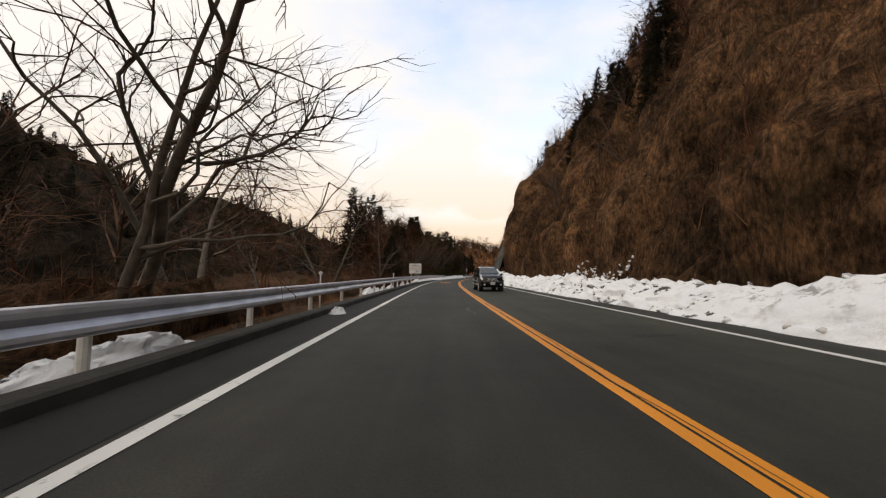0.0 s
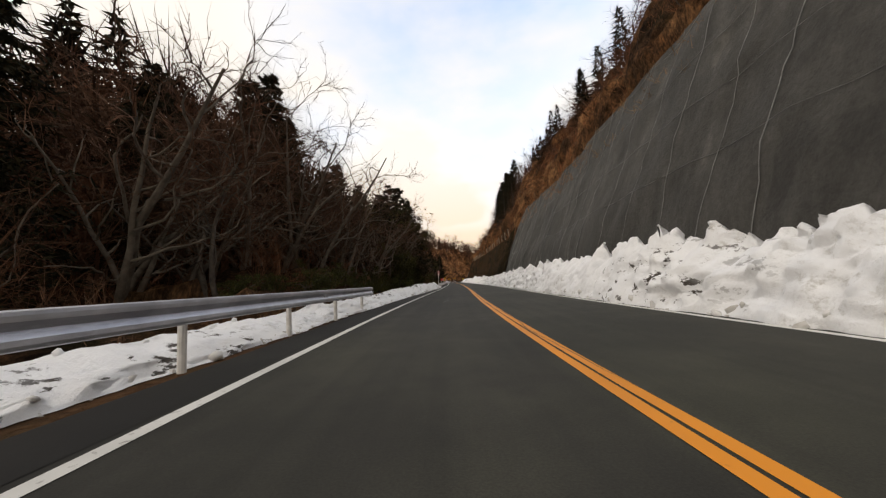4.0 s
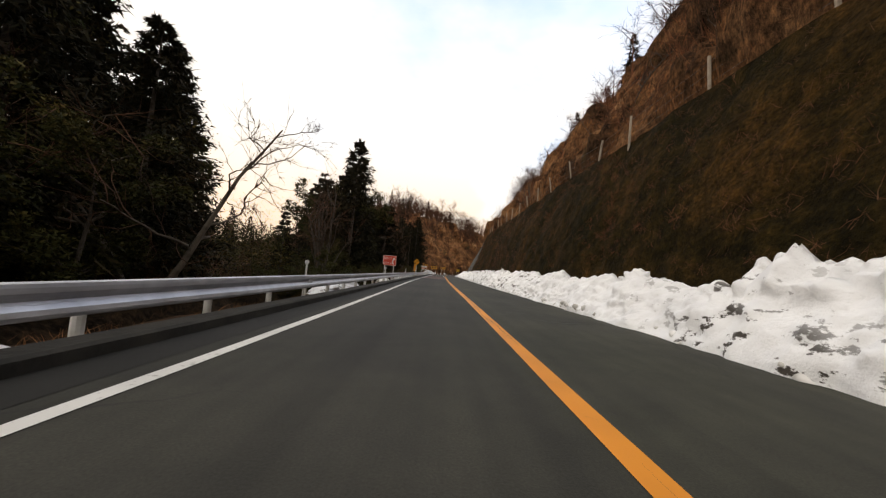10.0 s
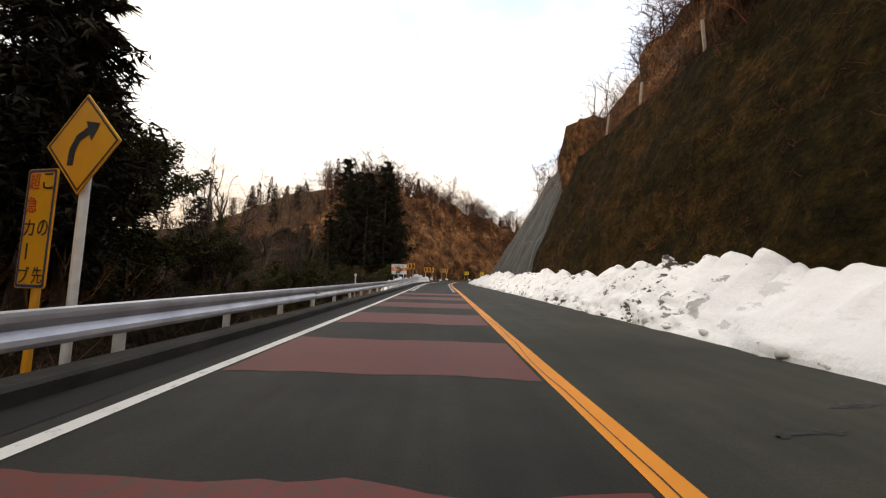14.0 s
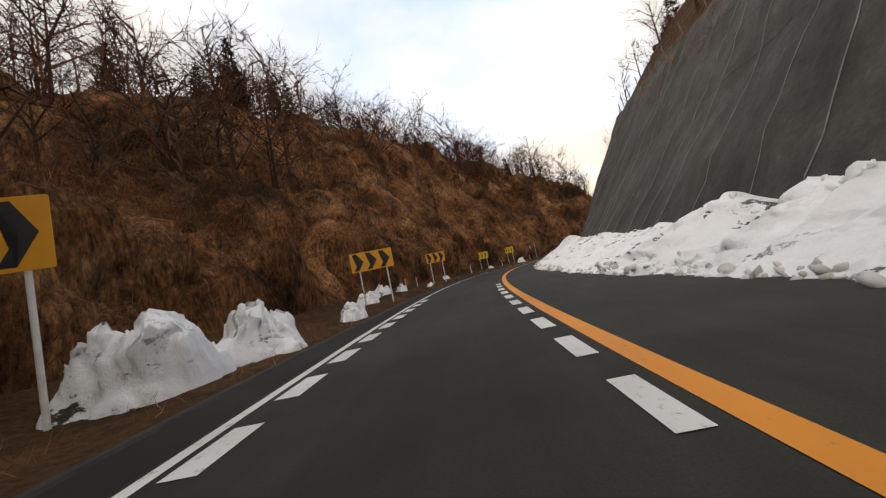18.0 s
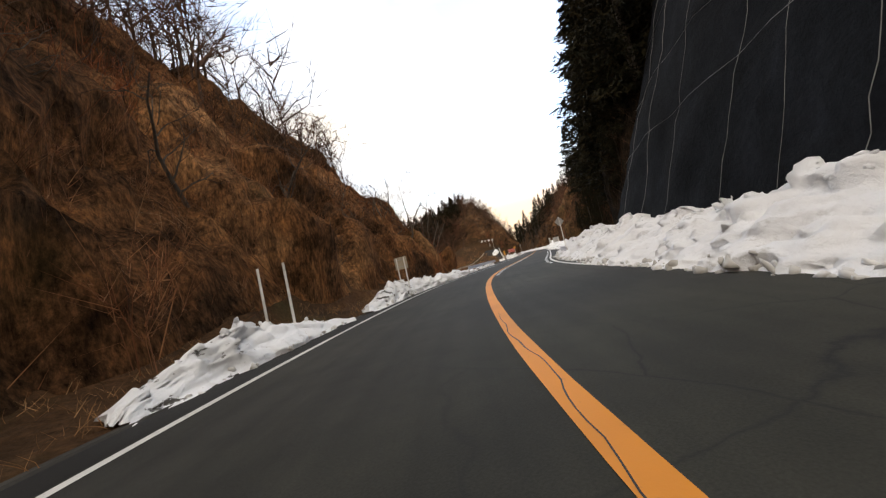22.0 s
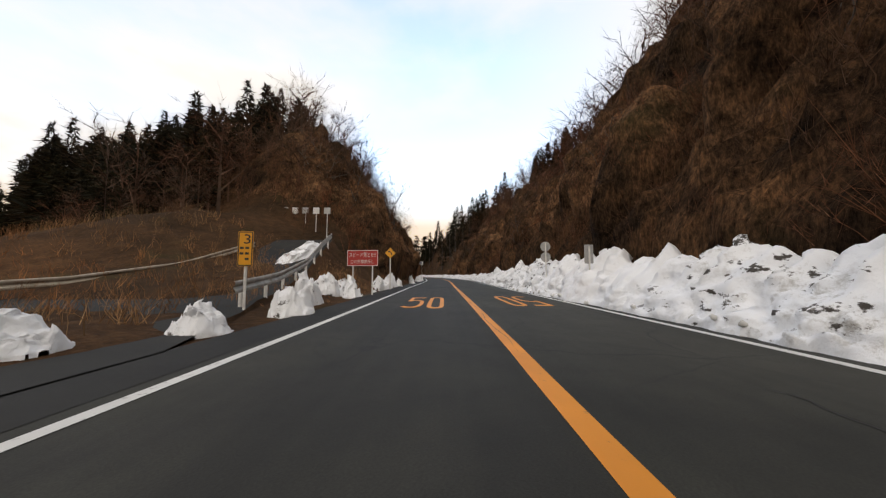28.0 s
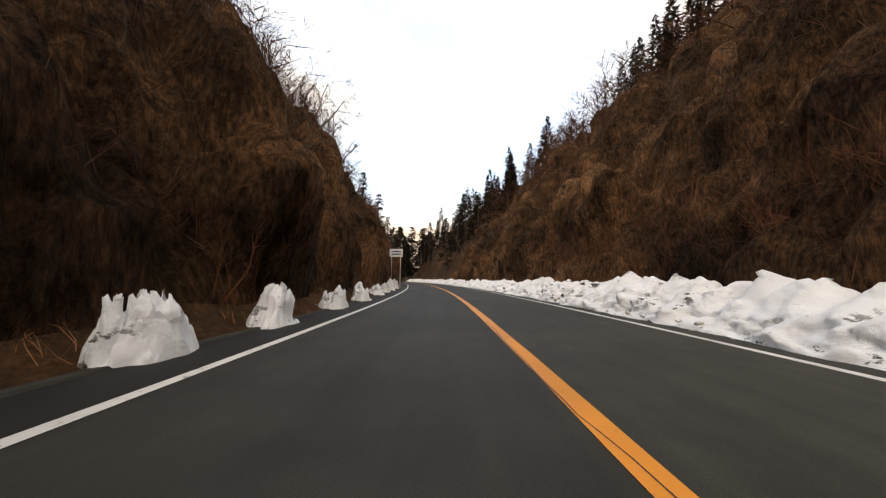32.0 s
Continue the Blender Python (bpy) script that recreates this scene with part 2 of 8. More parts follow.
def snow_material():
    m, t, b = material("snow")
    big = noise_tex(t, 0.9, 6.0, 0.62)
    c = ramp(t, big, [(0.26, (0.66, 0.67, 0.69)), (0.42, (0.83, 0.84, 0.86)), (0.8, (0.90, 0.91, 0.92))])
    # clods of earth thrown into the snow, in patches
    where = ramp(t, noise_tex(t, 0.10, 3.0), [(0.44, (0, 0, 0)), (0.54, (1, 1, 1))])
    clods = ramp(t, noise_tex(t, 1.9, 7.0, 0.66, (1.0, 1.0, 1.7)), [(0.395, (1, 1, 1)), (0.425, (0, 0, 0))])
    c = mix(t, mix(t, 1.0, clods, where, "MULTIPLY"), c, (0.05, 0.042, 0.034))
    grey = ramp(t, noise_tex(t, 3.1, 8.0, 0.7), [(0.34, (0.75, 0.75, 0.75)), (0.47, (0, 0, 0))])
    dirty = ramp(t, noise_tex(t, 0.35, 4.0), [(0.50, (0, 0, 0)), (0.64, (1, 1, 1))])
    c = mix(t, mix(t, 1.0, grey, dirty, "MULTIPLY"), c, (0.36, 0.34, 0.30))
    grit = ramp(t, noise_tex(t, 14.0, 6.0, 0.7), [(0.30, (0.7, 0.7, 0.7)), (0.35, (0, 0, 0))])
    low = ramp(t, noise_tex(t, 0.5, 4.0), [(0.48, (0, 0, 0)), (0.66, (1, 1, 1))])
    c = mix(t, mix(t, 1.0, grit, low, "MULTIPLY"), c, (0.16, 0.14, 0.12))
    t.links.new(c, b.inputs["Base Color"])
    b.inputs["Roughness"].default_value = 0.75
    bump(t, b, noise_tex(t, 5.0, 9.0, 0.68), 0.7, 0.09)
    return m


M_SNOW = snow_material()
M_CLOD = plain("grey_snow_clods", (0.34, 0.32, 0.28), (0.86, 0.86, 0.86), 1.1, 0.8, 0, 0.6, 0.03, 7.0)


def soil_material():
    m, t, b = material("hillside_leaf_litter")
    n1 = noise_tex(t, 0.10, 5.0, 0.6)
    n2 = noise_tex(t, 1.3, 8.0, 0.7)
    n3 = noise_tex(t, 9.0, 6.0, 0.75)
    c = ramp(t, n1, [(0.3, (0.034, 0.023, 0.013)), (0.5, (0.076, 0.043, 0.022)), (0.7, (0.120, 0.064, 0.031))])
    c = mix(t, 0.8, c, ramp(t, n2, [(0.3, (0.35, 0.32, 0.30)), (0.7, (1.45, 1.35, 1.2))]), "MULTIPLY")
    c = mix(t, 0.8, c, ramp(t, n3, [(0.3, (0.3, 0.3, 0.3)), (0.7, (1.6, 1.6, 1.6))]), "MULTIPLY")
    moss = ramp(t, noise_tex(t, 0.28, 5.0), [(0.58, (0, 0, 0)), (0.72, (0.55, 0.55, 0.55))])
    c = mix(t, moss, c, (0.045, 0.048, 0.016))
    t.links.new(c, b.inputs["Base Color"])
    b.inputs["Roughness"].default_value = 0.95
    b.inputs["Specular IOR Level"].default_value = 0.1
    bump(t, b, n2, 0.9, 0.35)
    return m


M_SOIL = soil_material()


def wall_material(name, c1, c2, streak):
    m, t, b = material(name)
    n1 = noise_tex(t, 0.25, 6.0, 0.65)
    drip = noise_tex(t, 0.8, 6.0, 0.6, (1.6, 1.6, 0.10))
    fine = noise_tex(t, 6.0, 8.0, 0.7)
    c = ramp(t, n1, [(0.3, c1), (0.7, c2)])
    c = mix(t, 0.75, c, ramp(t, drip, [(0.34, (0.45, 0.44, 0.42)), (0.6, (1.15, 1.15, 1.15)), (0.72, streak)]), "MULTIPLY")
    c = mix(t, 0.6, c, ramp(t, fine, [(0.3, (0.5, 0.5, 0.5)), (0.7, (1.4, 1.4, 1.4))]), "MULTIPLY")
    t.links.new(c, b.inputs["Base Color"])
    b.inputs["Roughness"].default_value = 0.9
    bump(t, b, fine, 0.8, 0.06)
    return m


M_CONCRETE = wall_material("sprayed_concrete", (0.034, 0.033, 0.029), (0.070, 0.067, 0.060), (2.1, 2.05, 2.0))


def moss_material():
    m, t, b = material("mossy_planted_slope")
    big = noise_tex(t, 0.22, 5.0, 0.6)
    mid = noise_tex(t, 1.6, 7.0, 0.7)
    fine = noise_tex(t, 9.0, 7.0, 0.75)
    c = ramp(t, big, [(0.3, (0.010, 0.009, 0.0035)), (0.5, (0.022, 0.015, 0.005)), (0.7, (0.044, 0.025, 0.008))])
    c = mix(t, 0.9, c, ramp(t, mid, [(0.32, (0.25, 0.25, 0.25)), (0.5, (0.9, 0.9, 0.9)), (0.68, (2.2, 1.9, 1.5))]), "MULTIPLY")
    c = mix(t, 0.85, c, ramp(t, fine, [(0.34, (0.3, 0.3, 0.3)), (0.62, (1.3, 1.3, 1.3)), (0.75, (3.2, 3.0, 2.7))]), "MULTIPLY")
    t.links.new(c, b.inputs["Base Color"])
    b.inputs["Roughness"].default_value = 0.95
    b.inputs["Specular IOR Level"].default_value = 0.05
    bump(t, b, mid, 1.0, 0.22)
    return m


M_MOSS = moss_material()
M_DARKWALL = wall_material("wet_dark_stone_facing", (0.004, 0.005, 0.0068), (0.012, 0.014, 0.018), (1.8, 1.8, 1.85))
M_DARKWALL.node_tree.nodes["Principled BSDF"].inputs["Specular IOR Level"].default_value = 0.10
M_KERB = plain("kerb_concrete", (0.010, 0.009, 0.007), (0.036, 0.032, 0.025), 1.9, 0.9, 0, 0.8, 0.015)
M_GALV = plain("galvanised_steel", (0.42, 0.42, 0.46), (0.62, 0.62, 0.66), 2.2, 0.42, 0.75, 0.1, 0.004)
M_GREYRAIL = plain("weathered_grey_steel", (0.20, 0.18, 0.155), (0.38, 0.35, 0.31), 3.0, 0.6, 0.3, 0.2, 0.004)
M_OLDRAIL = plain("weathered_tan_steel", (0.30, 0.25, 0.19), (0.50, 0.44, 0.36), 3.0, 0.6, 0.3, 0.2, 0.004)
M_POST = plain("white_painted_post", (0.60, 0.58, 0.54), (0.78, 0.76, 0.73), 6.0, 0.5)
M_CABLE = plain("net_wire_rope", (0.13, 0.13, 0.13), (0.26, 0.26, 0.25), 3.0, 0.6, 0.3)
M_WIRE = plain("rock_fence_steel", (0.10, 0.10, 0.11), (0.20, 0.20, 0.21), 3.0, 0.6, 0.4)
M_BARK = plain("grey_bark", (0.035, 0.027, 0.021), (0.105, 0.085, 0.068), 5.0, 0.95, 0, 0.8, 0.03)
M_PALEBARK = plain("pale_bark", (0.055, 0.043, 0.032), (0.16, 0.132, 0.102), 3.5, 0.95, 0, 0.7, 0.03)
M_TWIG = islands("bare_twigs", [(0.0, (0.046, 0.027, 0.016)), (0.5, (0.102, 0.058, 0.033)), (0.93, (0.150, 0.092, 0.056)), (1.0, (0.19, 0.13, 0.088))])
M_TREETWIG = islands("tree_twigs", [(0.0, (0.040, 0.027, 0.019)), (1.0, (0.125, 0.083, 0.056))])
M_REDTWIG = islands("russet_twigs", [(0.0, (0.075, 0.036, 0.019)), (0.5, (0.185, 0.084, 0.040)), (0.9, (0.30, 0.165, 0.085)), (1.0, (0.36, 0.24, 0.15))])
M_GRASS = islands("dry_grass", [(0.0, (0.13, 0.085, 0.040)), (0.6, (0.27, 0.175, 0.085)), (1.0, (0.38, 0.27, 0.15))])
M_NEEDLE = islands("conifer_needles", [(0.0, (0.006, 0.008, 0.004)), (0.6, (0.016, 0.017, 0.008)), (1.0, (0.034, 0.031, 0.014))])
M_LEAF = islands("evergreen_leaves", [(0.0, (0.018, 0.026, 0.008)), (0.6, (0.045, 0.055, 0.016)), (1.0, (0.085, 0.085, 0.028))])


def sheet_material(name, c, rough=0.45):
    return plain(name, tuple(v * 0.86 for v in c), c, 2.4, rough)


M_SIGNWHITE = sheet_material("white_sign_face", (0.72, 0.71, 0.68))
M_SIGNRED = sheet_material("red_sign_face", (0.62, 0.055, 0.025))
M_SIGNDKRED = sheet_material("dark_red_sign_face", (0.40, 0.030, 0.022))
M_SIGNYELLOW = sheet_material("amber_sign_face", (0.80, 0.36, 0.015))
M_BRIGHT = sheet_material("bright_yellow_sign_face", (0.86, 0.66, 0.02))
M_SIGNORANGE = sheet_material("orange_sign_face", (0.70, 0.18, 0.04))
M_BLACK = plain("black_sign_paint", (0.012, 0.012, 0.014), (0.03, 0.03, 0.032), 4.0, 0.5)
M_NAVY = plain("navy_sign_paint", (0.015, 0.030, 0.10), (0.025, 0.05, 0.15), 4.0, 0.5)
M_FENCEPOST = plain("pale_weathered_wood", (0.22, 0.18, 0.135), (0.40, 0.34, 0.27), 4.0, 0.9)
M_FADED = plain("faded_sign_paint", (0.52, 0.44, 0.38), (0.66, 0.60, 0.55), 5.0, 0.7)
M_BACK = plain("sign_back_aluminium", (0.30, 0.30, 0.29), (0.46, 0.45, 0.43), 3.0, 0.55, 0.3)
M_TAN = plain("weathered_sign_back", (0.30, 0.25, 0.18), (0.44, 0.38, 0.29), 3.0, 0.7)
M_CARBODY = plain("black_car_paint", (0.004, 0.005, 0.006), (0.007, 0.008, 0.009), 1.0, 0.10)
M_GLASSCAR = plain("dark_car_glass", (0.012, 0.024, 0.032), (0.020, 0.034, 0.043), 1.0, 0.05)
M_GLASSCAR.node_tree.nodes["Principled BSDF"].inputs["IOR"].default_value = 1.75
M_TYRE = plain("tyre_rubber", (0.012, 0.012, 0.012), (0.025, 0.025, 0.025), 8.0, 0.85)
M_CHROME = plain("bright_metal", (0.55, 0.55, 0.56), (0.7, 0.7, 0.7), 3.0, 0.25, 0.9)
M_LAMPGLASS = plain("headlamp_glass", (0.55, 0.57, 0.60), (0.75, 0.76, 0.78), 3.0, 0.15)


# ---------------------------------------------------------------- the road's line
HEADS = [10.74, 10.34, 9.94, 9.54, 9.18, 8.77, 8.12, 7.16, 5.91, 4.75, 3.54, 1.89, 0.56, -0.26, -0.47, -0.29, -0.05, 0.17, 0.27, 0.21, 0.32, 0.63, 0.89, 0.89, 1.24, 1.61, 1.72, 1.47, 1.22, 0.98, 0.83, 0.66, 0.60, 0.76, 1.04, 0.14, -1.74, -3.79, -6.30, -10.36, -16.10, -21.49, -31.65, -36.48, -42.81, -50.75, -54.66, -60.37, -65.29, -65.09, -64.69, -64.71, -64.73, -64.41, -63.74, -63.25, -63.14, -63.23, -63.51, -63.43, -62.68, -61.46, -60.26, -59.06, -57.87, -56.68]
STEP, START = 8.0, -12.0
knots = np.concatenate([[HEADS[0]] * 8, HEADS, np.linspace(HEADS[-1], HEADS[-1] + 14, 12)])
knot_s = START - 8 * STEP + STEP * np.arange(len(knots))
line_s = np.arange(knot_s[0], knot_s[-1], 0.5)
line_h = np.radians(np.interp(line_s, knot_s, knots))
mid_h = (line_h[1:] + line_h[:-1]) / 2
line_x = np.concatenate([[0], np.cumsum(-np.sin(mid_h) * 0.5)])
line_y = np.concatenate([[0], np.cumsum(np.cos(mid_h) * 0.5)])
i0 = int(round((START - line_s[0]) / 0.5))
line_x += 15.457 - line_x[i0]
line_y += -11.057 - line_y[i0]


def at(s, u, z=0.0):
    """World place of distance s along the centre line, u to its right, z up. Works on arrays."""
    h = np.interp(s, line_s, line_h)
    x = np.interp(s, line_s, line_x) + u * np.cos(h)
    y = np.interp(s, line_s, line_y) + u * np.sin(h)
    return np.stack(np.broadcast_arrays(x, y, z), -1)


def heading(s):
    return float(np.interp(s, line_s, line_h))


def stand(s, u, z=0.0, turn=0.0, scale=1.0, lean=0.0):
    """A pose that stands at s, u and faces back along the road, turned by degrees."""
    p = at(s, u, z)
    return (Matrix.Translation(Vector(p.tolist())) @ Matrix.Rotation(heading(s) + radians(turn), 4, "Z")
            @ Matrix.Rotation(radians(lean), 4, "Y") @ Matrix.Scale(scale, 4))


def fbm(x, y, seed=0, octaves=4, gain=0.5):
    """Smooth value noise on arrays, about -1 to 1."""
    out = np.zeros(np.broadcast(x, y).shape)
    amp, total = 1.0, 0.0
    for o in range(octaves):
        xi, yi = np.floor(x).astype(np.int64), np.floor(y).astype(np.int64)
        xf, yf = x - xi, y - yi
        xf, yf = xf * xf * (3 - 2 * xf), yf * yf * (3 - 2 * yf)

        def rnd(a, b):
            h = np.sin(a * 127.1 + b * 311.7 + (seed + o) * 74.7) * 43758.5453
            return 2 * (h - np.floor(h)) - 1
        v = (rnd(xi, yi) * (1 - xf) + rnd(xi + 1, yi) * xf) * (1 - yf) + (rnd(xi, yi + 1) * (1 - xf) + rnd(xi + 1, yi + 1) * xf) * yf
        out += amp * v
        total += amp
        amp *= gain
        x, y = x * 2.03 + 11.3, y * 2.03 + 5.7
    return out / total


# ---------------------------------------------------------------- building helpers
def mesh_of(name, verts, faces, mat, smooth=False):
    me = bpy.data.meshes.new(name)
    me.from_pydata([tuple(v) for v in np.asarray(verts, float).tolist()], [], [tuple(f) for f in np.asarray(faces).tolist()] if isinstance(faces, np.ndarray) else faces)
    me.materials.append(mat)
    if smooth:
        me.polygons.foreach_set("use_smooth", [True] * len(me.polygons))
    me.update()
    return me


def grid_faces(n, m, flip=False):
    i = np.arange(n - 1)[:, None] * m + np.arange(m - 1)[None]
    i = i.ravel()
    f = np.stack([i, i + m, i + m + 1, i + 1], 1)
    return f[:, ::-1] if flip else f


def part(name, data, mat=None, parent=None, label=""):
    """Links a mesh or a bmesh as one object under its thing."""
    if isinstance(data, bmesh.types.BMesh):
        me = bpy.data.meshes.new(name)
        data.to_mesh(me)
        data.free()
        if mat:
            me.materials.append(mat)
        data = me
    ob = new(name, data)
    ob.parent = parent
    if label:
        ob["label"] = label
    return ob


def thing(name, m, label, category, group="", kind=""):
    ob = new(name)
    ob.empty_display_size = 0.2
    ob.matrix_world = m
    return tagged(ob, label, category, group, kind)


def box(size, centre=(0, 0, 0), bevel=0.0, turn=None):
    bm = bmesh.new()
    bmesh.ops.create_cube(bm, size=1.0, matrix=Matrix.Translation(centre) @ (turn or Matrix()) @ Matrix.Diagonal((*size, 1)))
    if bevel:
        bmesh.ops.bevel(bm, geom=bm.edges[:], offset=bevel, segments=2, affect="EDGES", profile=0.6)
    return bm


def rod(r1, r2, a, b, sides=10):
    bm = bmesh.new()
    a, b = Vector(a), Vector(b)
    m = Matrix.Translation((a + b) / 2) @ (b - a).to_track_quat("Z", "Y").to_matrix().to_4x4()
    bmesh.ops.create_cone(bm, cap_ends=True, segments=sides, radius1=r1, radius2=r2, depth=(b - a).length, matrix=m)
    return bm


def plate(outline, thick, bevel=0.0):
    """A flat plate in the xz plane, facing -y, from an outline of (x, z)."""
    bm = bmesh.new()
    front = [bm.verts.new((x, -thick / 2, z)) for x, z in outline]
    back = [bm.verts.new((x, thick / 2, z)) for x, z in outline]
    bm.faces.new(front)
    bm.faces.new(back[::-1])
    n = len(outline)
    for i in range(n):
        bm.faces.new((front[i], back[i], back[(i + 1) % n], front[(i + 1) % n]))
    bmesh.ops.recalc_face_normals(bm, faces=bm.faces[:])
    return bm


def tube(path, r0, r1, sides, verts, tris):
    """Adds a tapered tube along a path."""
    path = np.asarray(path)
    n = len(path)
    base = len(verts)
    for i in range(n):
        d = path[min(i + 1, n - 1)] - path[max(i - 1, 0)]
        d = d / (np.linalg.norm(d) + 1e-9)
        ref = np.array((1.0, 0, 0)) if abs(d[0]) < 0.8 else np.array((0, 1.0, 0))
        a = np.cross(d, ref)
        a /= np.linalg.norm(a)
        b = np.cross(d, a)
        r = r0 + (r1 - r0) * i / (n - 1)
        for k in range(sides):
            q = 2 * math.pi * k / sides
            verts.append(path[i] + r * (math.cos(q) * a + math.sin(q) * b))
    for i in range(n - 1):
        for k in range(sides):
            a, b = base + i * sides + k, base + i * sides + (k + 1) % sides
            tris.append((a, b, b + sides))
            tris.append((a, b + sides, a + sides))


def rect(w, h, cx=0.0, cz=0.0):
    return [(cx - w / 2, cz - h / 2), (cx + w / 2, cz - h / 2), (cx + w / 2, cz + h / 2), (cx - w / 2, cz + h / 2)]


def rounded(w, h, r, cx=0.0, cz=0.0, n=4):
    pts = []
    for qx, qz, a0 in ((1, -1, -90), (1, 1, 0), (-1, 1, 90), (-1, -1, 180)):
        for k in range(n + 1):
            a = radians(a0 + 90 * k / n)
            pts.append((cx + qx * (w / 2 - r) + r * math.cos(a), cz + qz * (h / 2 - r) + r * math.sin(a)))
    return pts


def ring(r, n=28, cx=0.0, cz=0.0):
    return [(cx + r * math.cos(2 * math.pi * k / n), cz + r * math.sin(2 * math.pi * k / n)) for k in range(n)]


def writing(text, height, mat, parent, x, z, y=-0.012, width=0.0, name="lettering"):
    """Raised lettering on a board that faces -y, centred on x, z."""
    cu = bpy.data.curves.new(name, "FONT")
    cu.body, cu.size, cu.align_x, cu.align_y, cu.extrude = text, height, "CENTER", "CENTER", 0.001
    cu.resolution_u = 2
    tmp = new(name, cu)
    bpy.context.view_layer.update()
    me = bpy.data.meshes.new_from_object(tmp.evaluated_get(bpy.context.evaluated_depsgraph_get()))
    bpy.data.objects.remove(tmp)
    co = np.empty(len(me.vertices) * 3)
    me.vertices.foreach_get("co", co)
    co = co.reshape(-1, 3)
    if len(co):
        lo, hi = co.min(0), co.max(0)
        k = height / max(hi[1] - lo[1], 1e-6)
        kx = width / max(hi[0] - lo[0], 1e-6) if width else k
        co = np.stack([(co[:, 0] - (lo[0] + hi[0]) / 2) * kx, co[:, 2] * 0 + y - co[:, 2], (co[:, 1] - (lo[1] + hi[1]) / 2) * k], 1) + (x, 0, z)
        me.vertices.foreach_set("co", co.ravel())
    me.materials.clear()
    me.materials.append(mat)
    me.update()
    return part(name, me, None, on_panel(parent))


def on_panel(root):
    """The board of a sign, which carries its lettering and shapes."""
    for c in root.children:
        if c.name.split(".")[0] in ("panel", "sign_plate"):
            return c
    return root


# ---------------------------------------------------------------- the ground
def table(rows):
    a = np.array(rows, float)
    return lambda s: [np.interp(s, a[:, 0], a[:, k]) for k in range(1, a.shape[1])]


# right of the road: s, foot, then pairs of (distance beyond the foot, height)
RIGHT = table([
    (-80, 7.0, 1.2, 1.8, 6, 11, 14, 23, 40, 46),
    (55, 7.0, 1.2, 1.8, 6, 11, 14, 23, 40, 46),
    (66, 6.4, 1.2, 4.0, 4.6, 12.6, 13, 23, 40, 46),
    (86, 6.4, 1.2, 3.9, 4.6, 12.2, 13, 23, 40, 46),
    (107, 6.5, 1.2, 3.8, 4.5, 11.2, 13, 23, 40, 46),
    (124, 6.6, 1.2, 3.9, 4.4, 11.6, 13, 23, 40, 46),
    (129, 6.4, 0.8, 3.2, 2.4, 8.0, 11, 22, 40, 48),
    (168, 6.4, 0.8, 3.2, 2.6, 8.6, 11, 22, 40, 48),
    (180, 6.5, 1.0, 3.1, 3.2, 9.0, 11, 22, 40, 48),
    (192, 6.4, 0.8, 3.2, 2.6, 8.8, 11, 22, 40, 48),
    (252, 6.6, 1.0, 3.6, 3.2, 10.5, 12, 21, 38, 42),
    (260, 6.6, 1.5, 4.0, 5.8, 14.0, 12, 21, 34, 34),
    (272, 6.5, 2.4, 5.0, 6.4, 13.0, 12, 20.5, 30, 31),
    (287, 6.4, 3.5, 5.8, 7.7, 12.2, 12.5, 20.5, 28, 30),
    (300, 6.5, 4.4, 5.6, 9.0, 12.6, 13, 20, 26, 28),
    (314, 6.5, 3.5, 5.0, 8.0, 13.0, 12.5, 19.5, 26, 28),
    (325, 6.5, 2.1, 4.4, 6.4, 13.0, 11.5, 19, 26, 28),
    (340, 6.6, 1.6, 4.4, 5.6, 13.0, 11, 19, 26, 28),
    (358, 7.2, 1.5, 4.0, 5.0, 13.0, 10, 22, 28, 34),
    (368, 7.6, 1.6, 2.6, 5, 12.0, 12, 22, 38, 40),
    (380, 9.6, 1.6, 1.6, 6, 10.0, 14, 20, 38, 38),
    (388, 12.6, 1.6, 1.3, 7, 9.0, 16, 19, 40, 38),
    (398, 13.0, 1.6, 1.2, 7, 8.0, 16, 18, 40, 36),
    (412, 7.0, 1.6, 2.0, 6.5, 11.0, 15, 25, 40, 48),
    (446, 7.0, 1.6, 2.0, 6.5, 10.5, 15, 24, 40, 46),
    (468, 7.0, 1.6, 1.8, 7, 9.5, 16, 21, 42, 42),
    (620, 7.0, 1.6, 1.8, 7, 9.5, 16, 21, 42, 42)])
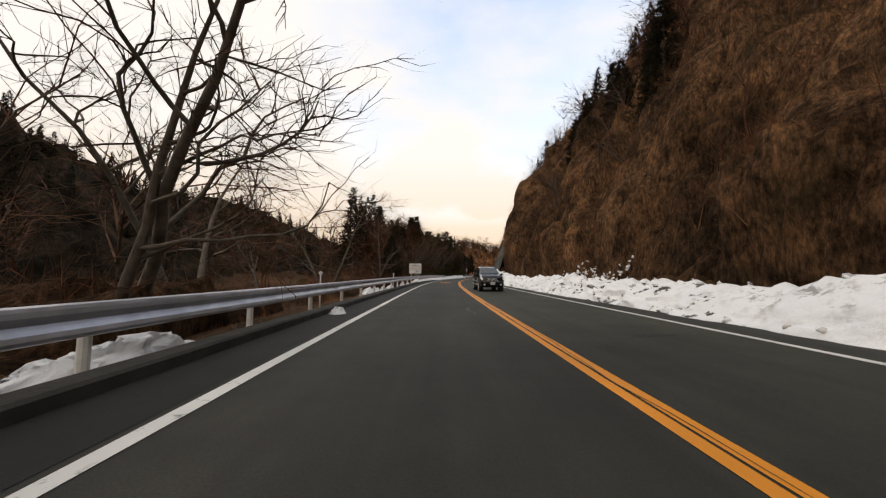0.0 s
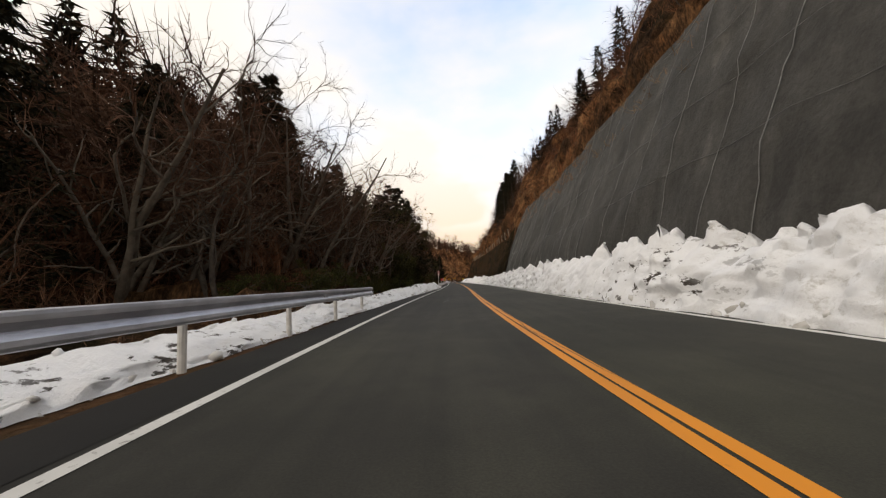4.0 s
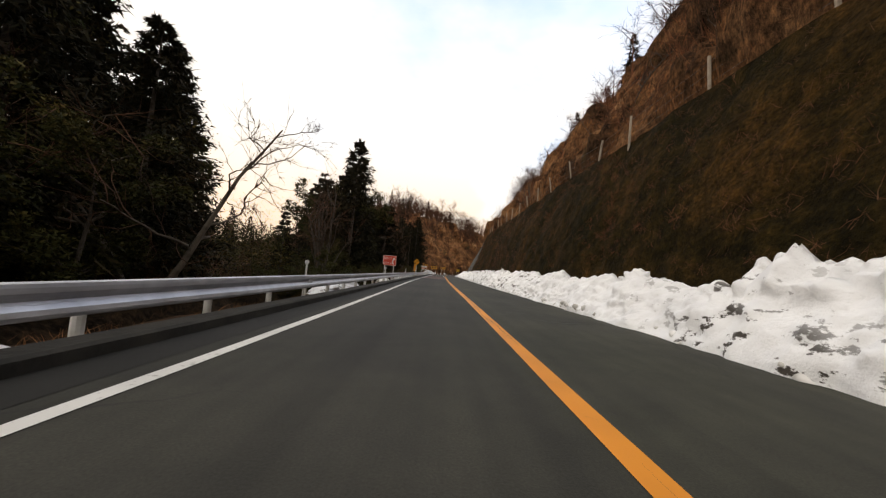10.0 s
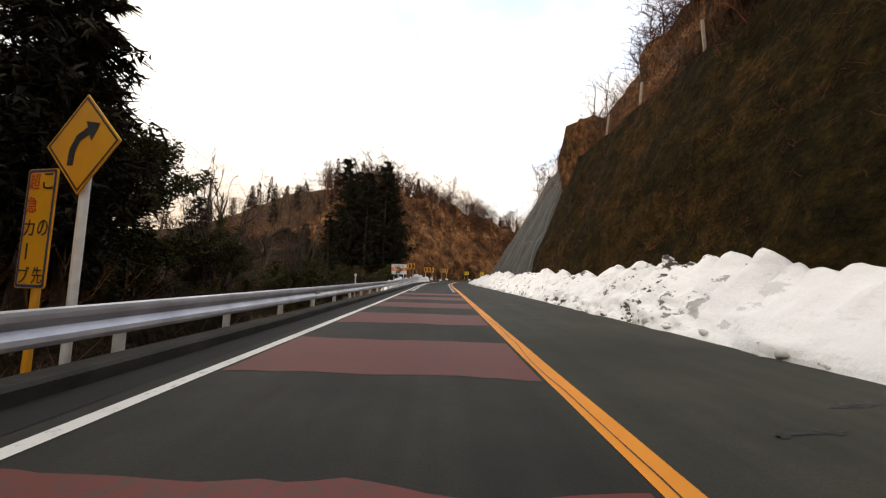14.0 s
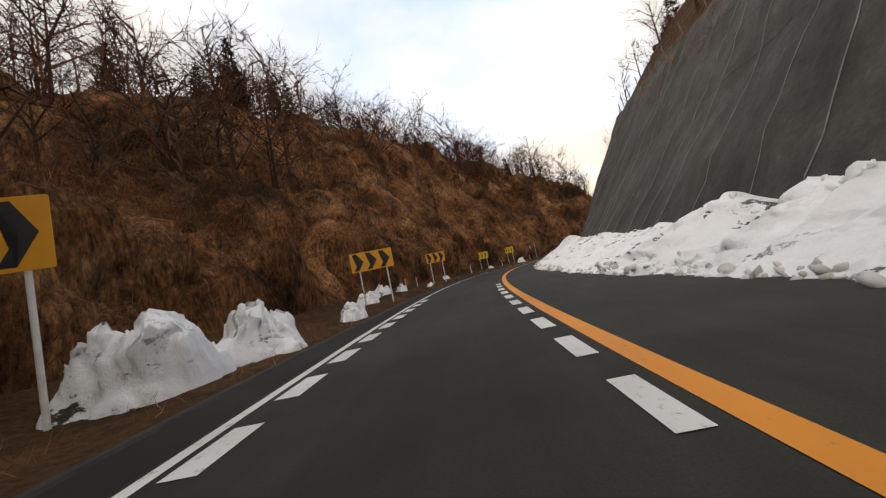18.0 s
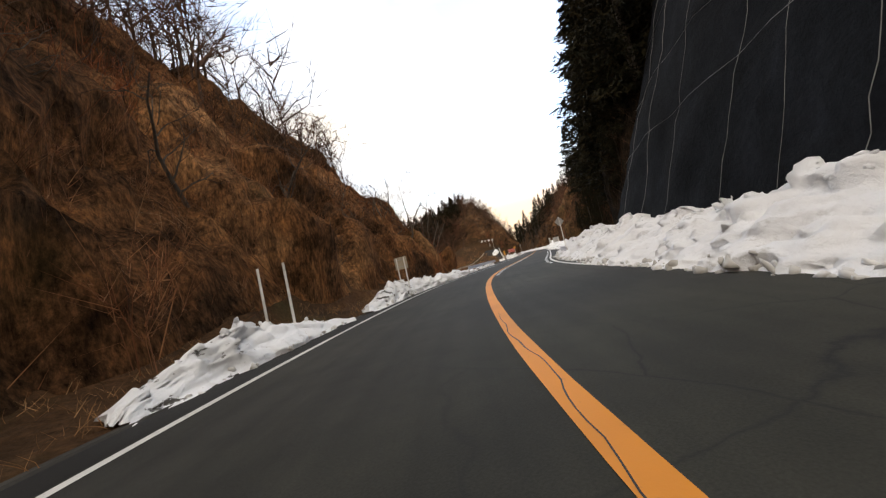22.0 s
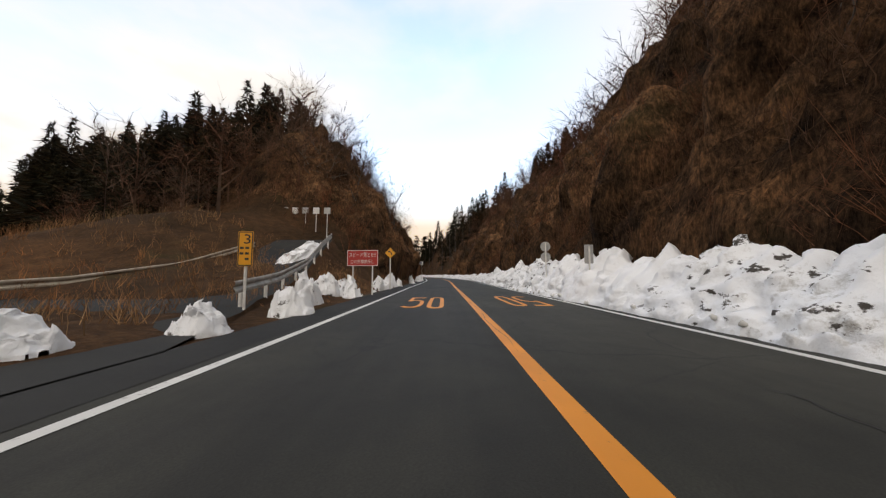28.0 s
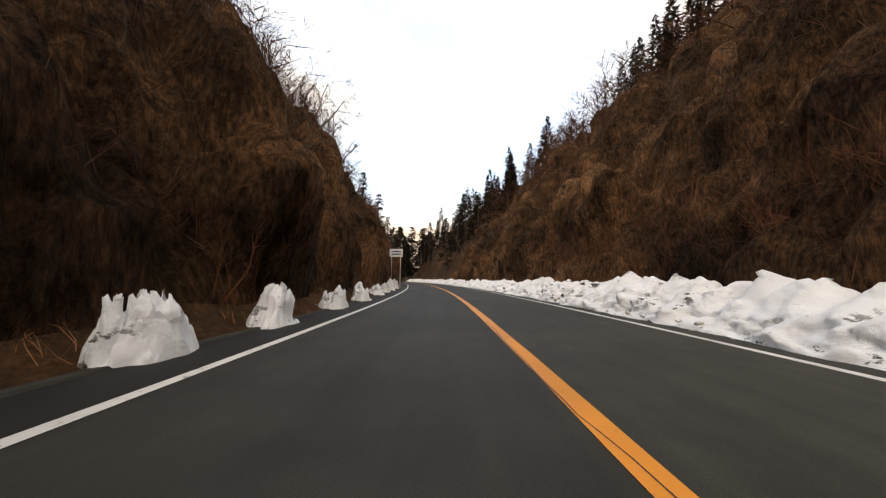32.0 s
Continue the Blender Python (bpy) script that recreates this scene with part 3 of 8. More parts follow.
# left of the road, the same with distances leftwards
LEFT = table([
    (-80, 5.6, 2.0, -0.8, 10, -2.5, 45, -1.0, 100, 34),
    (70, 5.6, 2.0, -0.6, 10, -2.0, 45, -1.0, 100, 34),
    (95, 5.4, 2.0, 0.4, 8, 0.8, 40, 0.5, 110, 26),
    (132, 5.4, 2.0, 0.3, 8, 0.3, 40, -0.5, 105, 28),
    (150, 5.3, 2.0, -0.5, 10, -1.8, 45, -1.5, 105, 29),
    (200, 5.3, 2.0, -0.5, 10, -1.5, 44, -1.0, 105, 24),
    (228, 5.3, 2.0, -0.4, 10, -1.2, 42, -0.5, 100, 11),
    (250, 5.3, 2.0, -0.4, 10, -1.0, 40, 0.0, 100, 2),
    (278, 5.0, 1.6, 0.4, 7, 1.6, 24, 5.0, 70, 1),
    (292, 4.8, 3.6, 0.35, 8, 3.4, 20, 13.0, 42, 12),
    (304, 4.8, 3.7, 0.35, 8, 5.0, 19, 20.0, 40, 22),
    (318, 4.8, 3.8, 0.3, 8, 6.0, 18, 23.5, 38, 30),
    (338, 4.8, 3.9, 0.3, 7.5, 5.8, 17, 22.5, 38, 29),
    (352, 4.8, 1.8, 0.5, 5, 5.4, 17, 22.5, 40, 28),
    (366, 4.9, 1.8, 0.6, 5, 5.2, 15, 18.5, 40, 24),
    (379, 5.0, 1.8, 0.5, 5, 4.4, 14, 12.0, 40, 14),
    (387, 5.4, 2.0, -0.1, 8, -0.2, 35, -0.3, 90, 2),
    (426, 5.4, 3.0, 0.0, 8, 0.0, 18, 0.3, 80, 1),
    (438, 5.4, 2.5, 1.2, 8, 2.6, 15, 6.0, 45, 2),
    (444, 5.3, 1.8, 1.2, 5, 3.6, 13, 6.6, 36, 1.5),
    (446.5, 5.3, 1.8, 1.4, 5, 4.6, 13, 9.0, 36, 2.0),
    (450, 5.2, 1.8, 1.6, 5, 7.2, 13, 14.5, 38, 3.5),
    (457, 5.2, 1.8, 1.6, 5, 7.6, 14, 18.0, 40, 7),
    (466, 5.2, 1.8, 1.6, 5, 7.6, 15, 20.5, 40, 13),
    (560, 5.2, 1.8, 1.6, 5, 7.0, 14, 17.0, 44, 18),
    (620, 5.2, 1.8, 1.6, 5, 7.6, 13, 18.5, 46, 26)])


def ground_z(s, u):
    """Height of the ground beside the road, without the fine relief."""
    s, u = np.broadcast_arrays(np.asarray(s, float), np.asarray(u, float))
    out = np.zeros(s.shape)
    for side, tab in ((1, RIGHT), (-1, LEFT)):
        foot, *pz = tab(s)
        d = side * u - foot
        knoll = (s > 262) & (side < 0)
        ds = [np.zeros(s.shape)] + pz[0::2] + [pz[-2] + np.where(knoll, np.interp(s, (262, 290, 340, 374), (120, 60, 60, 34)), 150)]
        zs = [np.zeros(s.shape)] + pz[1::2] + [np.where(knoll, 1.0, pz[-1] + np.interp(s, (200, 250), (12, 0)))]
        z = np.zeros(s.shape)
        for k in range(len(ds) - 1):
            f = np.clip((d - ds[k]) / np.maximum(ds[k + 1] - ds[k], 1e-3), 0, 1)
            z = z + f * (zs[k + 1] - zs[k])
        out = out + np.where(d > 0, z, 0)
    return out


def relief(s, u):
    side = np.where(u > 0, RIGHT(s)[0], LEFT(s)[0])
    flat = np.where(u > 0, 0.0, np.interp(s, (288, 297, 342, 352), (0.0, 3.4, 3.4, 0.0)))
    d = np.clip((np.abs(u) - side - flat) / 6.0, 0, 1)
    return d * (0.9 * fbm(s * 0.13, u * 0.13, 3) + 2.0 * fbm(s * 0.03, u * 0.03, 7, 2)) + np.clip(d * 6, 0, 1) * 0.12 * fbm(s * 0.9, u * 0.9, 9, 2)


def land(s, u):
    return ground_z(s, u) + relief(s, u) - 0.03


gs = np.arange(-70, 600.1, 1.25)
off = np.concatenate([[4.2, 4.7, 5.0, 5.4, 5.8, 6.2, 6.6, 7.0, 7.5, 8.0, 8.6, 9.2, 9.8, 10.5, 11.3, 12.2, 13.2, 14.4, 15.8, 17.5, 19.5, 22, 25, 28.5, 33, 38, 45]])
gu = np.concatenate([-np.array([320, 240, 180, 150, 130, 110, 95, 80, 68, 57, 50]), -off[::-1], off])
S, U = np.meshgrid(gs, gu, indexing="ij")
squeeze = np.interp(S, (260, 285, 345, 375), (1, 0.93, 0.93, 1))
U = np.where(U > 12, 12 + (U - 12) * squeeze, U)
Z = land(S, U)
Z = np.where(np.abs(U) < 4.3, -0.06, Z)
Z = np.where(U < -180, Z + 6 * fbm(S * 0.01, U * 0.01, 5), Z)
ground = new("ground", mesh_of("ground", at(S, U, Z).reshape(-1, 3), grid_faces(len(gs), len(gu), True), M_SOIL, True))
tagged(ground, "brown leaf-littered hillsides and verges beside the mountain road", "ground", kind="structure")

far = []
for k in range(60):
    for r in (150, 620, 1000, 1700, 3200):
        a = 2 * math.pi * k / 60
        h = -9 + (0 if r < 700 else 26 + 22 * float(fbm(np.array(3 * math.cos(a) + r * 0.004), np.array(3 * math.sin(a)), 12, 3)) if r < 1800 else 30)
        far.append((20 + r * math.cos(a), 220 + r * math.sin(a), h))
ff = []
for k in range(60):
    for j in range(4):
        a, b = k * 5 + j, ((k + 1) % 60) * 5 + j
        ff.append((a, a + 1, b + 1, b))
ff.append([k * 5 for k in range(60)])
backdrop = new("backdrop", mesh_of("backdrop", far, ff, M_SOIL, True))
tagged(backdrop, "far wooded hills around the valley", "hills", kind="structure")


# ---------------------------------------------------------------- road, kerbs and lines
def ribbon(name, s0, s1, u0, u1, z, mat, step=1.0, label="", category="road", kind="structure", parent=None, thick=0.0, wobble=0.0, seed=0):
    """A strip of road surface; u0 and u1 may be numbers or functions of s."""
    s = np.arange(s0, s1 + step * 0.5, step)
    a = u0(s) if callable(u0) else np.full(len(s), u0)
    b = u1(s) if callable(u1) else np.full(len(s), u1)
    if wobble:
        a = a + wobble * fbm(s * 0.8, s * 0 + 1, seed)
        b = b + wobble * fbm(s * 0.8, s * 0 + 7, seed)
    if thick:
        v = np.stack([at(s, a, z - thick), at(s, a, z), at(s, b, z), at(s, b, z - thick)], 1).reshape(-1, 3)
        f = grid_faces(len(s), 4, True)
        n = len(s)
        f = np.concatenate([f, [[0, 1, 2, 3], [4 * n - 1, 4 * n - 2, 4 * n - 3, 4 * n - 4]]])
    else:
        v = np.stack([at(s, a, z), at(s, b, z)], 1).reshape(-1, 3)
        f = grid_faces(len(s), 2, True)
    ob = new(name, mesh_of(name, v, f, mat))
    ob.parent = parent
    if parent is None:
        tagged(ob, label, category, kind=kind)
    elif label:
        ob["label"] = label
    return ob


lane = table([(-80, 3.68), (24, 3.76), (60, 3.9), (96, 3.8), (132, 3.62), (164, 3.63), (178, 3.56), (191, 3.60), (206, 3.7), (240, 3.66), (276, 3.82), (312, 4.0), (348, 4.05), (384, 3.75), (420, 3.68), (444, 3.82), (453, 3.78), (464, 3.85), (620, 3.85)])
lane_l = lambda s: -lane(s)[0]
right_w = lambda s: np.interp(s, (-80, 340, 380, 620), (3.74, 3.74, 3.74, 3.74))
road = ribbon("road", -70, 598, -4.9, 6.2, 0.0, M_ASPHALT, 1.0, "dry dark grey asphalt two-lane mountain road", "road")
tagged(road, kind="structure")
lanes_uv = road.data.uv_layers.new(name="UVMap")
road_s = np.arange(-70, 598.5, 1.0)
corner = np.empty(len(road.data.loops), np.int32)
road.data.loops.foreach_get("vertex_index", corner)
lanes_uv.data.foreach_set("uv", np.stack([corner % 2 * 1.0, road_s[corner // 2] / 600.0], 1).astype(np.float32).ravel())
verge = ribbon("road_shoulder", -70, 598, -4.88, lambda s: -np.interp(s, (-80, 24, 60, 96, 132, 276, 312, 348, 384, 620), (3.86, 3.92, 4.06, 3.96, 3.8, 3.98, 4.16, 4.2, 3.92, 4.0)), 0.004, M_SHOULDER, 1.0, "dirty dark asphalt shoulder outside the edge line", "shoulder", wobble=0.03, seed=9)
tagged(verge, kind="structure")
pull = ribbon("lay_by", 366, 412, 6.15, lambda s: np.interp(s, (366, 374, 382, 390, 400, 412), (6.3, 6.6, 9.0, 12.5, 13.4, 6.4)), 0.012, M_SHOULDER, 1.0, "asphalt lay-by beside the road", "lay-by")
tagged(pull, kind="structure")


def fast_mesh(name, verts, tris, mats, smooth=False, index=None):
    me = bpy.data.meshes.new(name)
    n, k = len(verts), len(tris)
    me.vertices.add(n)
    me.vertices.foreach_set("co", np.asarray(verts, np.float32).ravel())
    me.loops.add(k * 3)
    me.loops.foreach_set("vertex_index", np.asarray(tris, np.int32).ravel())
    me.polygons.add(k)
    me.polygons.foreach_set("loop_start", np.arange(k, dtype=np.int32) * 3)
    me.polygons.foreach_set("loop_total", np.full(k, 3, np.int32))
    for m in mats:
        me.materials.append(m)
    if index is not None:
        me.polygons.foreach_set("material_index", np.asarray(index, np.int32))
    me.update()
    me.validate()
    return me


def line_strip(name, s0, s1, uf, width, mat, label, z=0.006, **kw):
    return ribbon(name, s0, s1, (lambda s: uf(s) - width / 2), (lambda s: uf(s) + width / 2), z, mat, 0.5, label, "road marking", wobble=0.008, **kw)


zero = lambda s: np.zeros(len(s))
line_strip("edge_line", -70, 598, lane_l, 0.15, M_WHITE, "worn solid white edge line on asphalt", seed=1)
line_strip("edge_line", -70, 598, right_w, 0.16, M_WHITE, "worn solid white edge line beside the snow bank", seed=2)
line_strip("centre_line", -70, 101, lambda s: zero(s) - 0.095, 0.125, M_ORANGE, "double orange no-overtaking centre line, near stripe", seed=3)
line_strip("centre_line", -70, 101, lambda s: zero(s) + 0.065, 0.125, M_ORANGE, "double orange no-overtaking centre line, far stripe", seed=4)
line_strip("centre_line", 101.2, 598, zero, 0.22, M_ORANGE, "single orange no-overtaking centre line on asphalt", seed=5)


def dashes(s0, s1, uf, width, length, gap, label, group):
    for s in np.arange(s0, s1, length + gap):
        u = float(uf(np.array([s]))[0])
        ob = ribbon("slow_down_dash", s, s + length, (lambda q, u=u: np.full(len(q), u - width / 2)), (lambda q, u=u: np.full(len(q), u + width / 2)), 0.007, M_WHITE, length / 3, label, "road marking")
        tagged(ob, group=group)


dashes(252.08, 296, lambda s: lane_l(s) + 0.32, 0.30, 0.79, 0.642, "short white slow-down dash beside the edge line", "dashes along the edge line")
dashes(251.55, 296, lambda s: zero(s) - 0.335, 0.21, 0.80, 0.632, "short white slow-down dash beside the centre line", "dashes along the centre line")
dashes(362.27, 412, lambda s: zero(s) + 0.29, 0.21, 0.80, 0.636, "short white slow-down dash beside the centre line", "dashes of the far lane")
dashes(362.4, 412, lambda s: right_w(s) - 0.36, 0.20, 0.80, 0.636, "short white slow-down dash of the far lane's edge", "dashes of the far lane's edge")

def cross_band(name, s0, s1, z, mat, seed, label):
    """A band across the near lane, its two edges uneven."""
    f = np.linspace(0, 1, 25)
    u = lane_l(np.full(25, s0)) + 0.12 + f * (-0.16 - 0.12 - lane_l(np.full(25, s0)))
    a = s0 + 0.16 * fbm(u * 1.1 + seed * 5, u * 0, 61 + seed, 3)
    b = s1 + 0.16 * fbm(u * 1.1 + seed * 5, u * 0 + 4, 71 + seed, 3)
    v = np.stack([at(a, u, z), at(b, u, z)], 1).reshape(-1, 3)
    return tagged(new(name, mesh_of(name, v, grid_faces(25, 2, False), mat)), label, "road marking", kind="structure")


# red anti-skid bands before the bend
for k in range(7):
    s = 223.6 + 3.88 * k
    ob = cross_band("red_band", s, s + 2.0, 0.004, M_RED, k, "worn red anti-skid band across the lane")
    tagged(ob, group="red bands before the bend")


FIVE = [[(0.04, 0.98), (0.98, 0.98)], [(0.12, 1.0), (0.12, 0.56)], [(0.10, 0.60), (0.32, 0.65), (0.62, 0.64), (0.84, 0.57), (0.93, 0.42), (0.93, 0.26), (0.84, 0.11), (0.62, 0.03), (0.32, 0.03), (0.04, 0.10)]]
NOUGHT = []
for k in range(33):
    c, q = math.cos(2 * math.pi * k / 32), math.sin(2 * math.pi * k / 32)
    NOUGHT.append((0.5 + 0.44 * math.copysign(abs(c) ** 0.7, c), 0.5 + 0.5 * math.copysign(abs(q) ** 0.28, q)))


def speed_mark(s, u, width, length, reverse=False):
    """A tall 50 painted on the lane, in strokes of even width, a part for each digit."""
    root = thing("speed_mark", stand(s, u), "large orange 50 painted on the lane", "road marking")
    inv = root.matrix_world.inverted()
    for x0, w, paths in ((-width / 2, width * 0.43, FIVE), (width * 0.08, width * 0.34, [NOUGHT])):
        verts, faces = [], []
        for stroke, path in enumerate(paths):
            pts = [np.array((x0 + a * w, b * length)) for a, b in path]
            closed = path is NOUGHT
            n, base = len(pts), len(verts)
            for k in range(n):
                a = pts[k - 1] if k else (pts[-2] if closed else pts[0])
                b = pts[k + 1] if k < n - 1 else (pts[1] if closed else pts[-1])
                d = (b - a) / (np.linalg.norm(b - a) + 1e-9)
                # the strokes are stretched along the road, so crossbars are longer than uprights are wide
                nrm = np.array((-d[1] * 0.075, d[0] * 0.20))
                for q in (pts[k] + nrm, pts[k] - nrm):
                    verts.append((-q[0], length - q[1], stroke) if reverse else (q[0], q[1], stroke))
            for k in range(n - 1):
                i = base + 2 * k
                faces.append((i, i + 1, i + 3, i + 2))
        v = np.array(verts)
        me = mesh_of("digit", at(s + v[:, 1], u + v[:, 0], 0.008 + 0.003 * v[:, 2]), faces, M_ORANGE)
        me.transform(inv)
        bm = bmesh.new()
        bm.from_mesh(me)
        bmesh.ops.recalc_face_normals(bm, faces=bm.faces[:])
        for f in bm.faces:
            if f.normal.z < 0:
                f.normal_flip()
        bm.to_mesh(me)
        bm.free()
        part("digit", me, None, root)
    return root


speed_mark(54.0, -1.98, 1.45, 5.0)
speed_mark(426.2, -1.70, 1.5, 4.7)
speed_mark(427.0, 2.0, 1.5, 4.7, True)


def kerb(s0, s1, u, w, h, label):
    s = np.arange(s0, s1 + 0.5, 1.0)
    sec = [(w / 2, -0.1), (w / 2, h - 0.03), (w / 2 - 0.04, h), (-w / 2, h), (-w / 2, -0.1)]
    v = np.stack([at(s, u + a, b + 0.015 * fbm(s * 0.4, s * 0 + 3, 4)) for a, b in sec], 1).reshape(-1, 3)
    f = grid_faces(len(s), 5, False)
    ob = new("kerb", mesh_of("kerb", v, f, M_KERB))
    return tagged(ob, label, "kerb", kind="structure")


kerb(-70, 70, -4.92, 0.32, 0.15, "low mossy concrete kerb under the guardrail")
kerb(134, 280, -4.58, 0.34, 0.15, "low mossy concrete kerb under the guardrail")
kerb(280, 378, -4.93, 0.18, 0.03, "low dirty concrete kerb of the bend")
kerb(430, 598, -4.93, 0.18, 0.03, "low dirty concrete kerb below the hillside")


# ---------------------------------------------------------------- snow
def cells(x, y, seed):
    """Distance to the nearest point and that cell's own random number, on arrays."""
    xi, yi = np.floor(x), np.floor(y)
    best, val = np.full(x.shape, 9.0), np.zeros(x.shape)
    for dx in (-1, 0, 1):
        for dy in (-1, 0, 1):
            a, b = xi + dx, yi + dy
            h1 = np.sin(a * 127.1 + b * 311.7 + seed * 17.3) * 43758.5453
            h2 = np.sin(a * 269.5 + b * 183.3 + seed * 31.7) * 24634.6345
            h1, h2 = h1 - np.floor(h1), h2 - np.floor(h2)
            d = np.hypot(a + h1 - x, b + h2 - y)
            hit = d < best
            best, val = np.where(hit, d, best), np.where(hit, (h1 * 7.3 + h2 * 3.1) % 1.0, val)
    return best, val


def snow_bank(s0, s1, base, height, depth, name, label, side=1, seed=0, rough=1.0, ds=0.14, taper=3.0, soft=0.0, flute=0.0, clods=0.0):
    """A ploughed bank: steep broken face of clods to the road, jagged crest of slabs, softer back."""
    s = np.arange(s0, s1 + ds / 2, ds)
    flute = np.interp(s, flute[0], flute[1]) if isinstance(flute, tuple) else np.full(len(s), flute)
    prof = np.array([(0.0, -0.06), (0.02, 0.05), (0.05, 0.13), (0.085, 0.22), (0.12, 0.31), (0.16, 0.40), (0.20, 0.49), (0.25, 0.58), (0.30, 0.67), (0.36, 0.75), (0.42, 0.83), (0.48, 0.90), (0.53, 0.95), (0.57, 0.985), (0.60, 1.0), (0.64, 0.97), (0.69, 0.91), (0.78, 0.78), (0.88, 0.62), (1.0, 0.42), (1.15, 0.10), (1.3, -0.3)])
    fine = np.linspace(0, len(prof) - 1, 2 * len(prof) - 1)
    prof = np.stack([np.interp(fine, np.arange(len(prof)), prof[:, 0]), np.interp(fine, np.arange(len(prof)), prof[:, 1])], 1)
    b = np.interp(s, base[0], base[1])
    h = np.interp(s, height[0], height[1])
    d = np.interp(s, depth[0], depth[1]) if isinstance(depth, tuple) else np.full(len(s), depth)
    end = np.clip(np.minimum(s - s0, s1 - s) / taper, 0, 1) ** 0.6
    b = b + rough * (0.16 * fbm(s * 0.7, s * 0 + 2, seed, 4) + 0.10 * fbm(s * 2.4, s * 0 + 8, seed, 2))
    _, slab = cells(s * 0.55, s * 0 + 0.5, seed + 1)
    _, slab2 = cells(s * 1.5, s * 0 + 0.5, seed + 2)
    spike = np.clip(fbm(s * 1.3, s * 0 + 9, seed, 3) - 0.12, 0, 1)
    crest = 0.92 + rough * (0.16 * fbm(s * 0.3, s * 0 + 5, seed, 3) + 0.16 * (slab - 0.5) + 0.16 * (slab2 - 0.5) + 0.25 * spike + 0.24 * (cells(s * 3.3, s * 0 + 0.5, seed + 6)[1] - 0.5) * np.clip(0.7 + fbm(s * 0.5, s * 0, seed + 12, 2), 0.2, 1.4))
    Sg, Pg = np.meshgrid(s, prof[:, 0], indexing="ij")
    Zp = np.broadcast_to(prof[:, 1], Sg.shape)
    top = np.clip((Zp - 0.35) / 0.65, 0, 1)
    mild = 0.92 + rough * 0.16 * fbm(s * 0.3, s * 0 + 5, seed, 3)
    zz = Zp * ((mild[:, None] * (1 - top) + crest[:, None] * top) * (h * (0.15 + 0.85 * end))[:, None])
    if soft:
        zz = zz * (1 - soft) + soft * np.clip(Pg / 0.6, 0, 1) * (h * crest * (0.15 + 0.85 * end))[:, None] * (Zp > 0) * np.where(Pg > 0.6, Zp, 1)
    uu = b[:, None] + Pg * (d * (0.4 + 0.6 * end))[:, None]
    gate = np.clip(Zp * 6, 0.0, 1)
    dist, val = cells(Sg * 1.5 + 0.3 * fbm(Sg, Zp * 3, seed + 4, 2), zz * 2.3 + Pg, seed + 3)
    dist2, val2 = cells(Sg * 3.6, zz * 5.0 + Pg * 2, seed + 5)
    big = fbm(Sg * 0.8, zz * 0.9 + Pg, seed + 6, 3)
    where = np.clip(0.55 + 0.9 * fbm(Sg * 0.21, Zp, seed + 9, 2), 0.15, 1.0)
    push = rough * gate * (0.20 * big + where * (0.26 * (val - 0.4) - 0.14 * dist + 0.17 * (val2 - 0.4) - 0.10 * dist2))
    uu = uu - push
    phase = s * 1.45 + 0.8 * fbm(s * 0.35, s * 0 + 3, seed, 2)
    saw = (phase[:, None] + 0.55 * Zp) % 1.0
    tooth = np.where(saw < 0.72, saw / 0.72, (1 - saw) / 0.28)
    size = 0.45 + 0.9 * cells(phase, phase * 0 + 0.5, seed + 21)[1]
    upper = np.clip((Zp - 0.42) / 0.5, 0, 1)
    keep = 1 - 0.6 * flute[:, None] * upper
    uu = uu + push * (1 - keep) + flute[:, None] * (1 - tooth) * 0.34 * upper * size[:, None]
    zz = zz + flute[:, None] * (tooth - 0.45) * 0.34 * upper * size[:, None]
    zz = zz + rough * gate * where * keep * (0.17 * (val2 - 0.5) + 0.13 * (val - 0.5) - 0.05 * dist2)
    foot_clod = np.clip(1 - Zp * 4, 0, 1) * np.clip(val2 - 0.55, 0, 1) * 0.35 * where
    zz = zz + rough * foot_clod * (Pg > 0.01)
    ss = Sg + 0.10 * rough * gate * (fbm(Sg * 0.9 + Zp * 1.5, Zp * 2, seed + 8, 3) + 0.8 * (val - 0.5))
    v = at(ss, side * uu, zz).reshape(-1, 3)
    me = mesh_of(name, v, grid_faces(len(s), len(prof), side > 0), M_SNOW, True)
    ob = new(name, me)
    if clods:
        rng = np.random.default_rng(seed + 900)
        flat = at(ss, side * uu, zz)
        count = int((s1 - s0) * clods)
        i = rng.integers(4, len(s) - 4, count)
        low = rng.uniform(0, 1, count) < 0.6
        j = np.where(low, rng.integers(0, 5, count), rng.integers(24, 31, count))
        CLODS.extend(zip(flat[i, j].tolist(), (rng.uniform(0.03, 0.13, count) * np.where(rng.uniform(0, 1, count) > 0.85, 1.5, 1) * (0.6 + 0.35 * h[i])).tolist(), low.tolist()))
    return tagged(ob, label, "snow bank")


CLODS = []


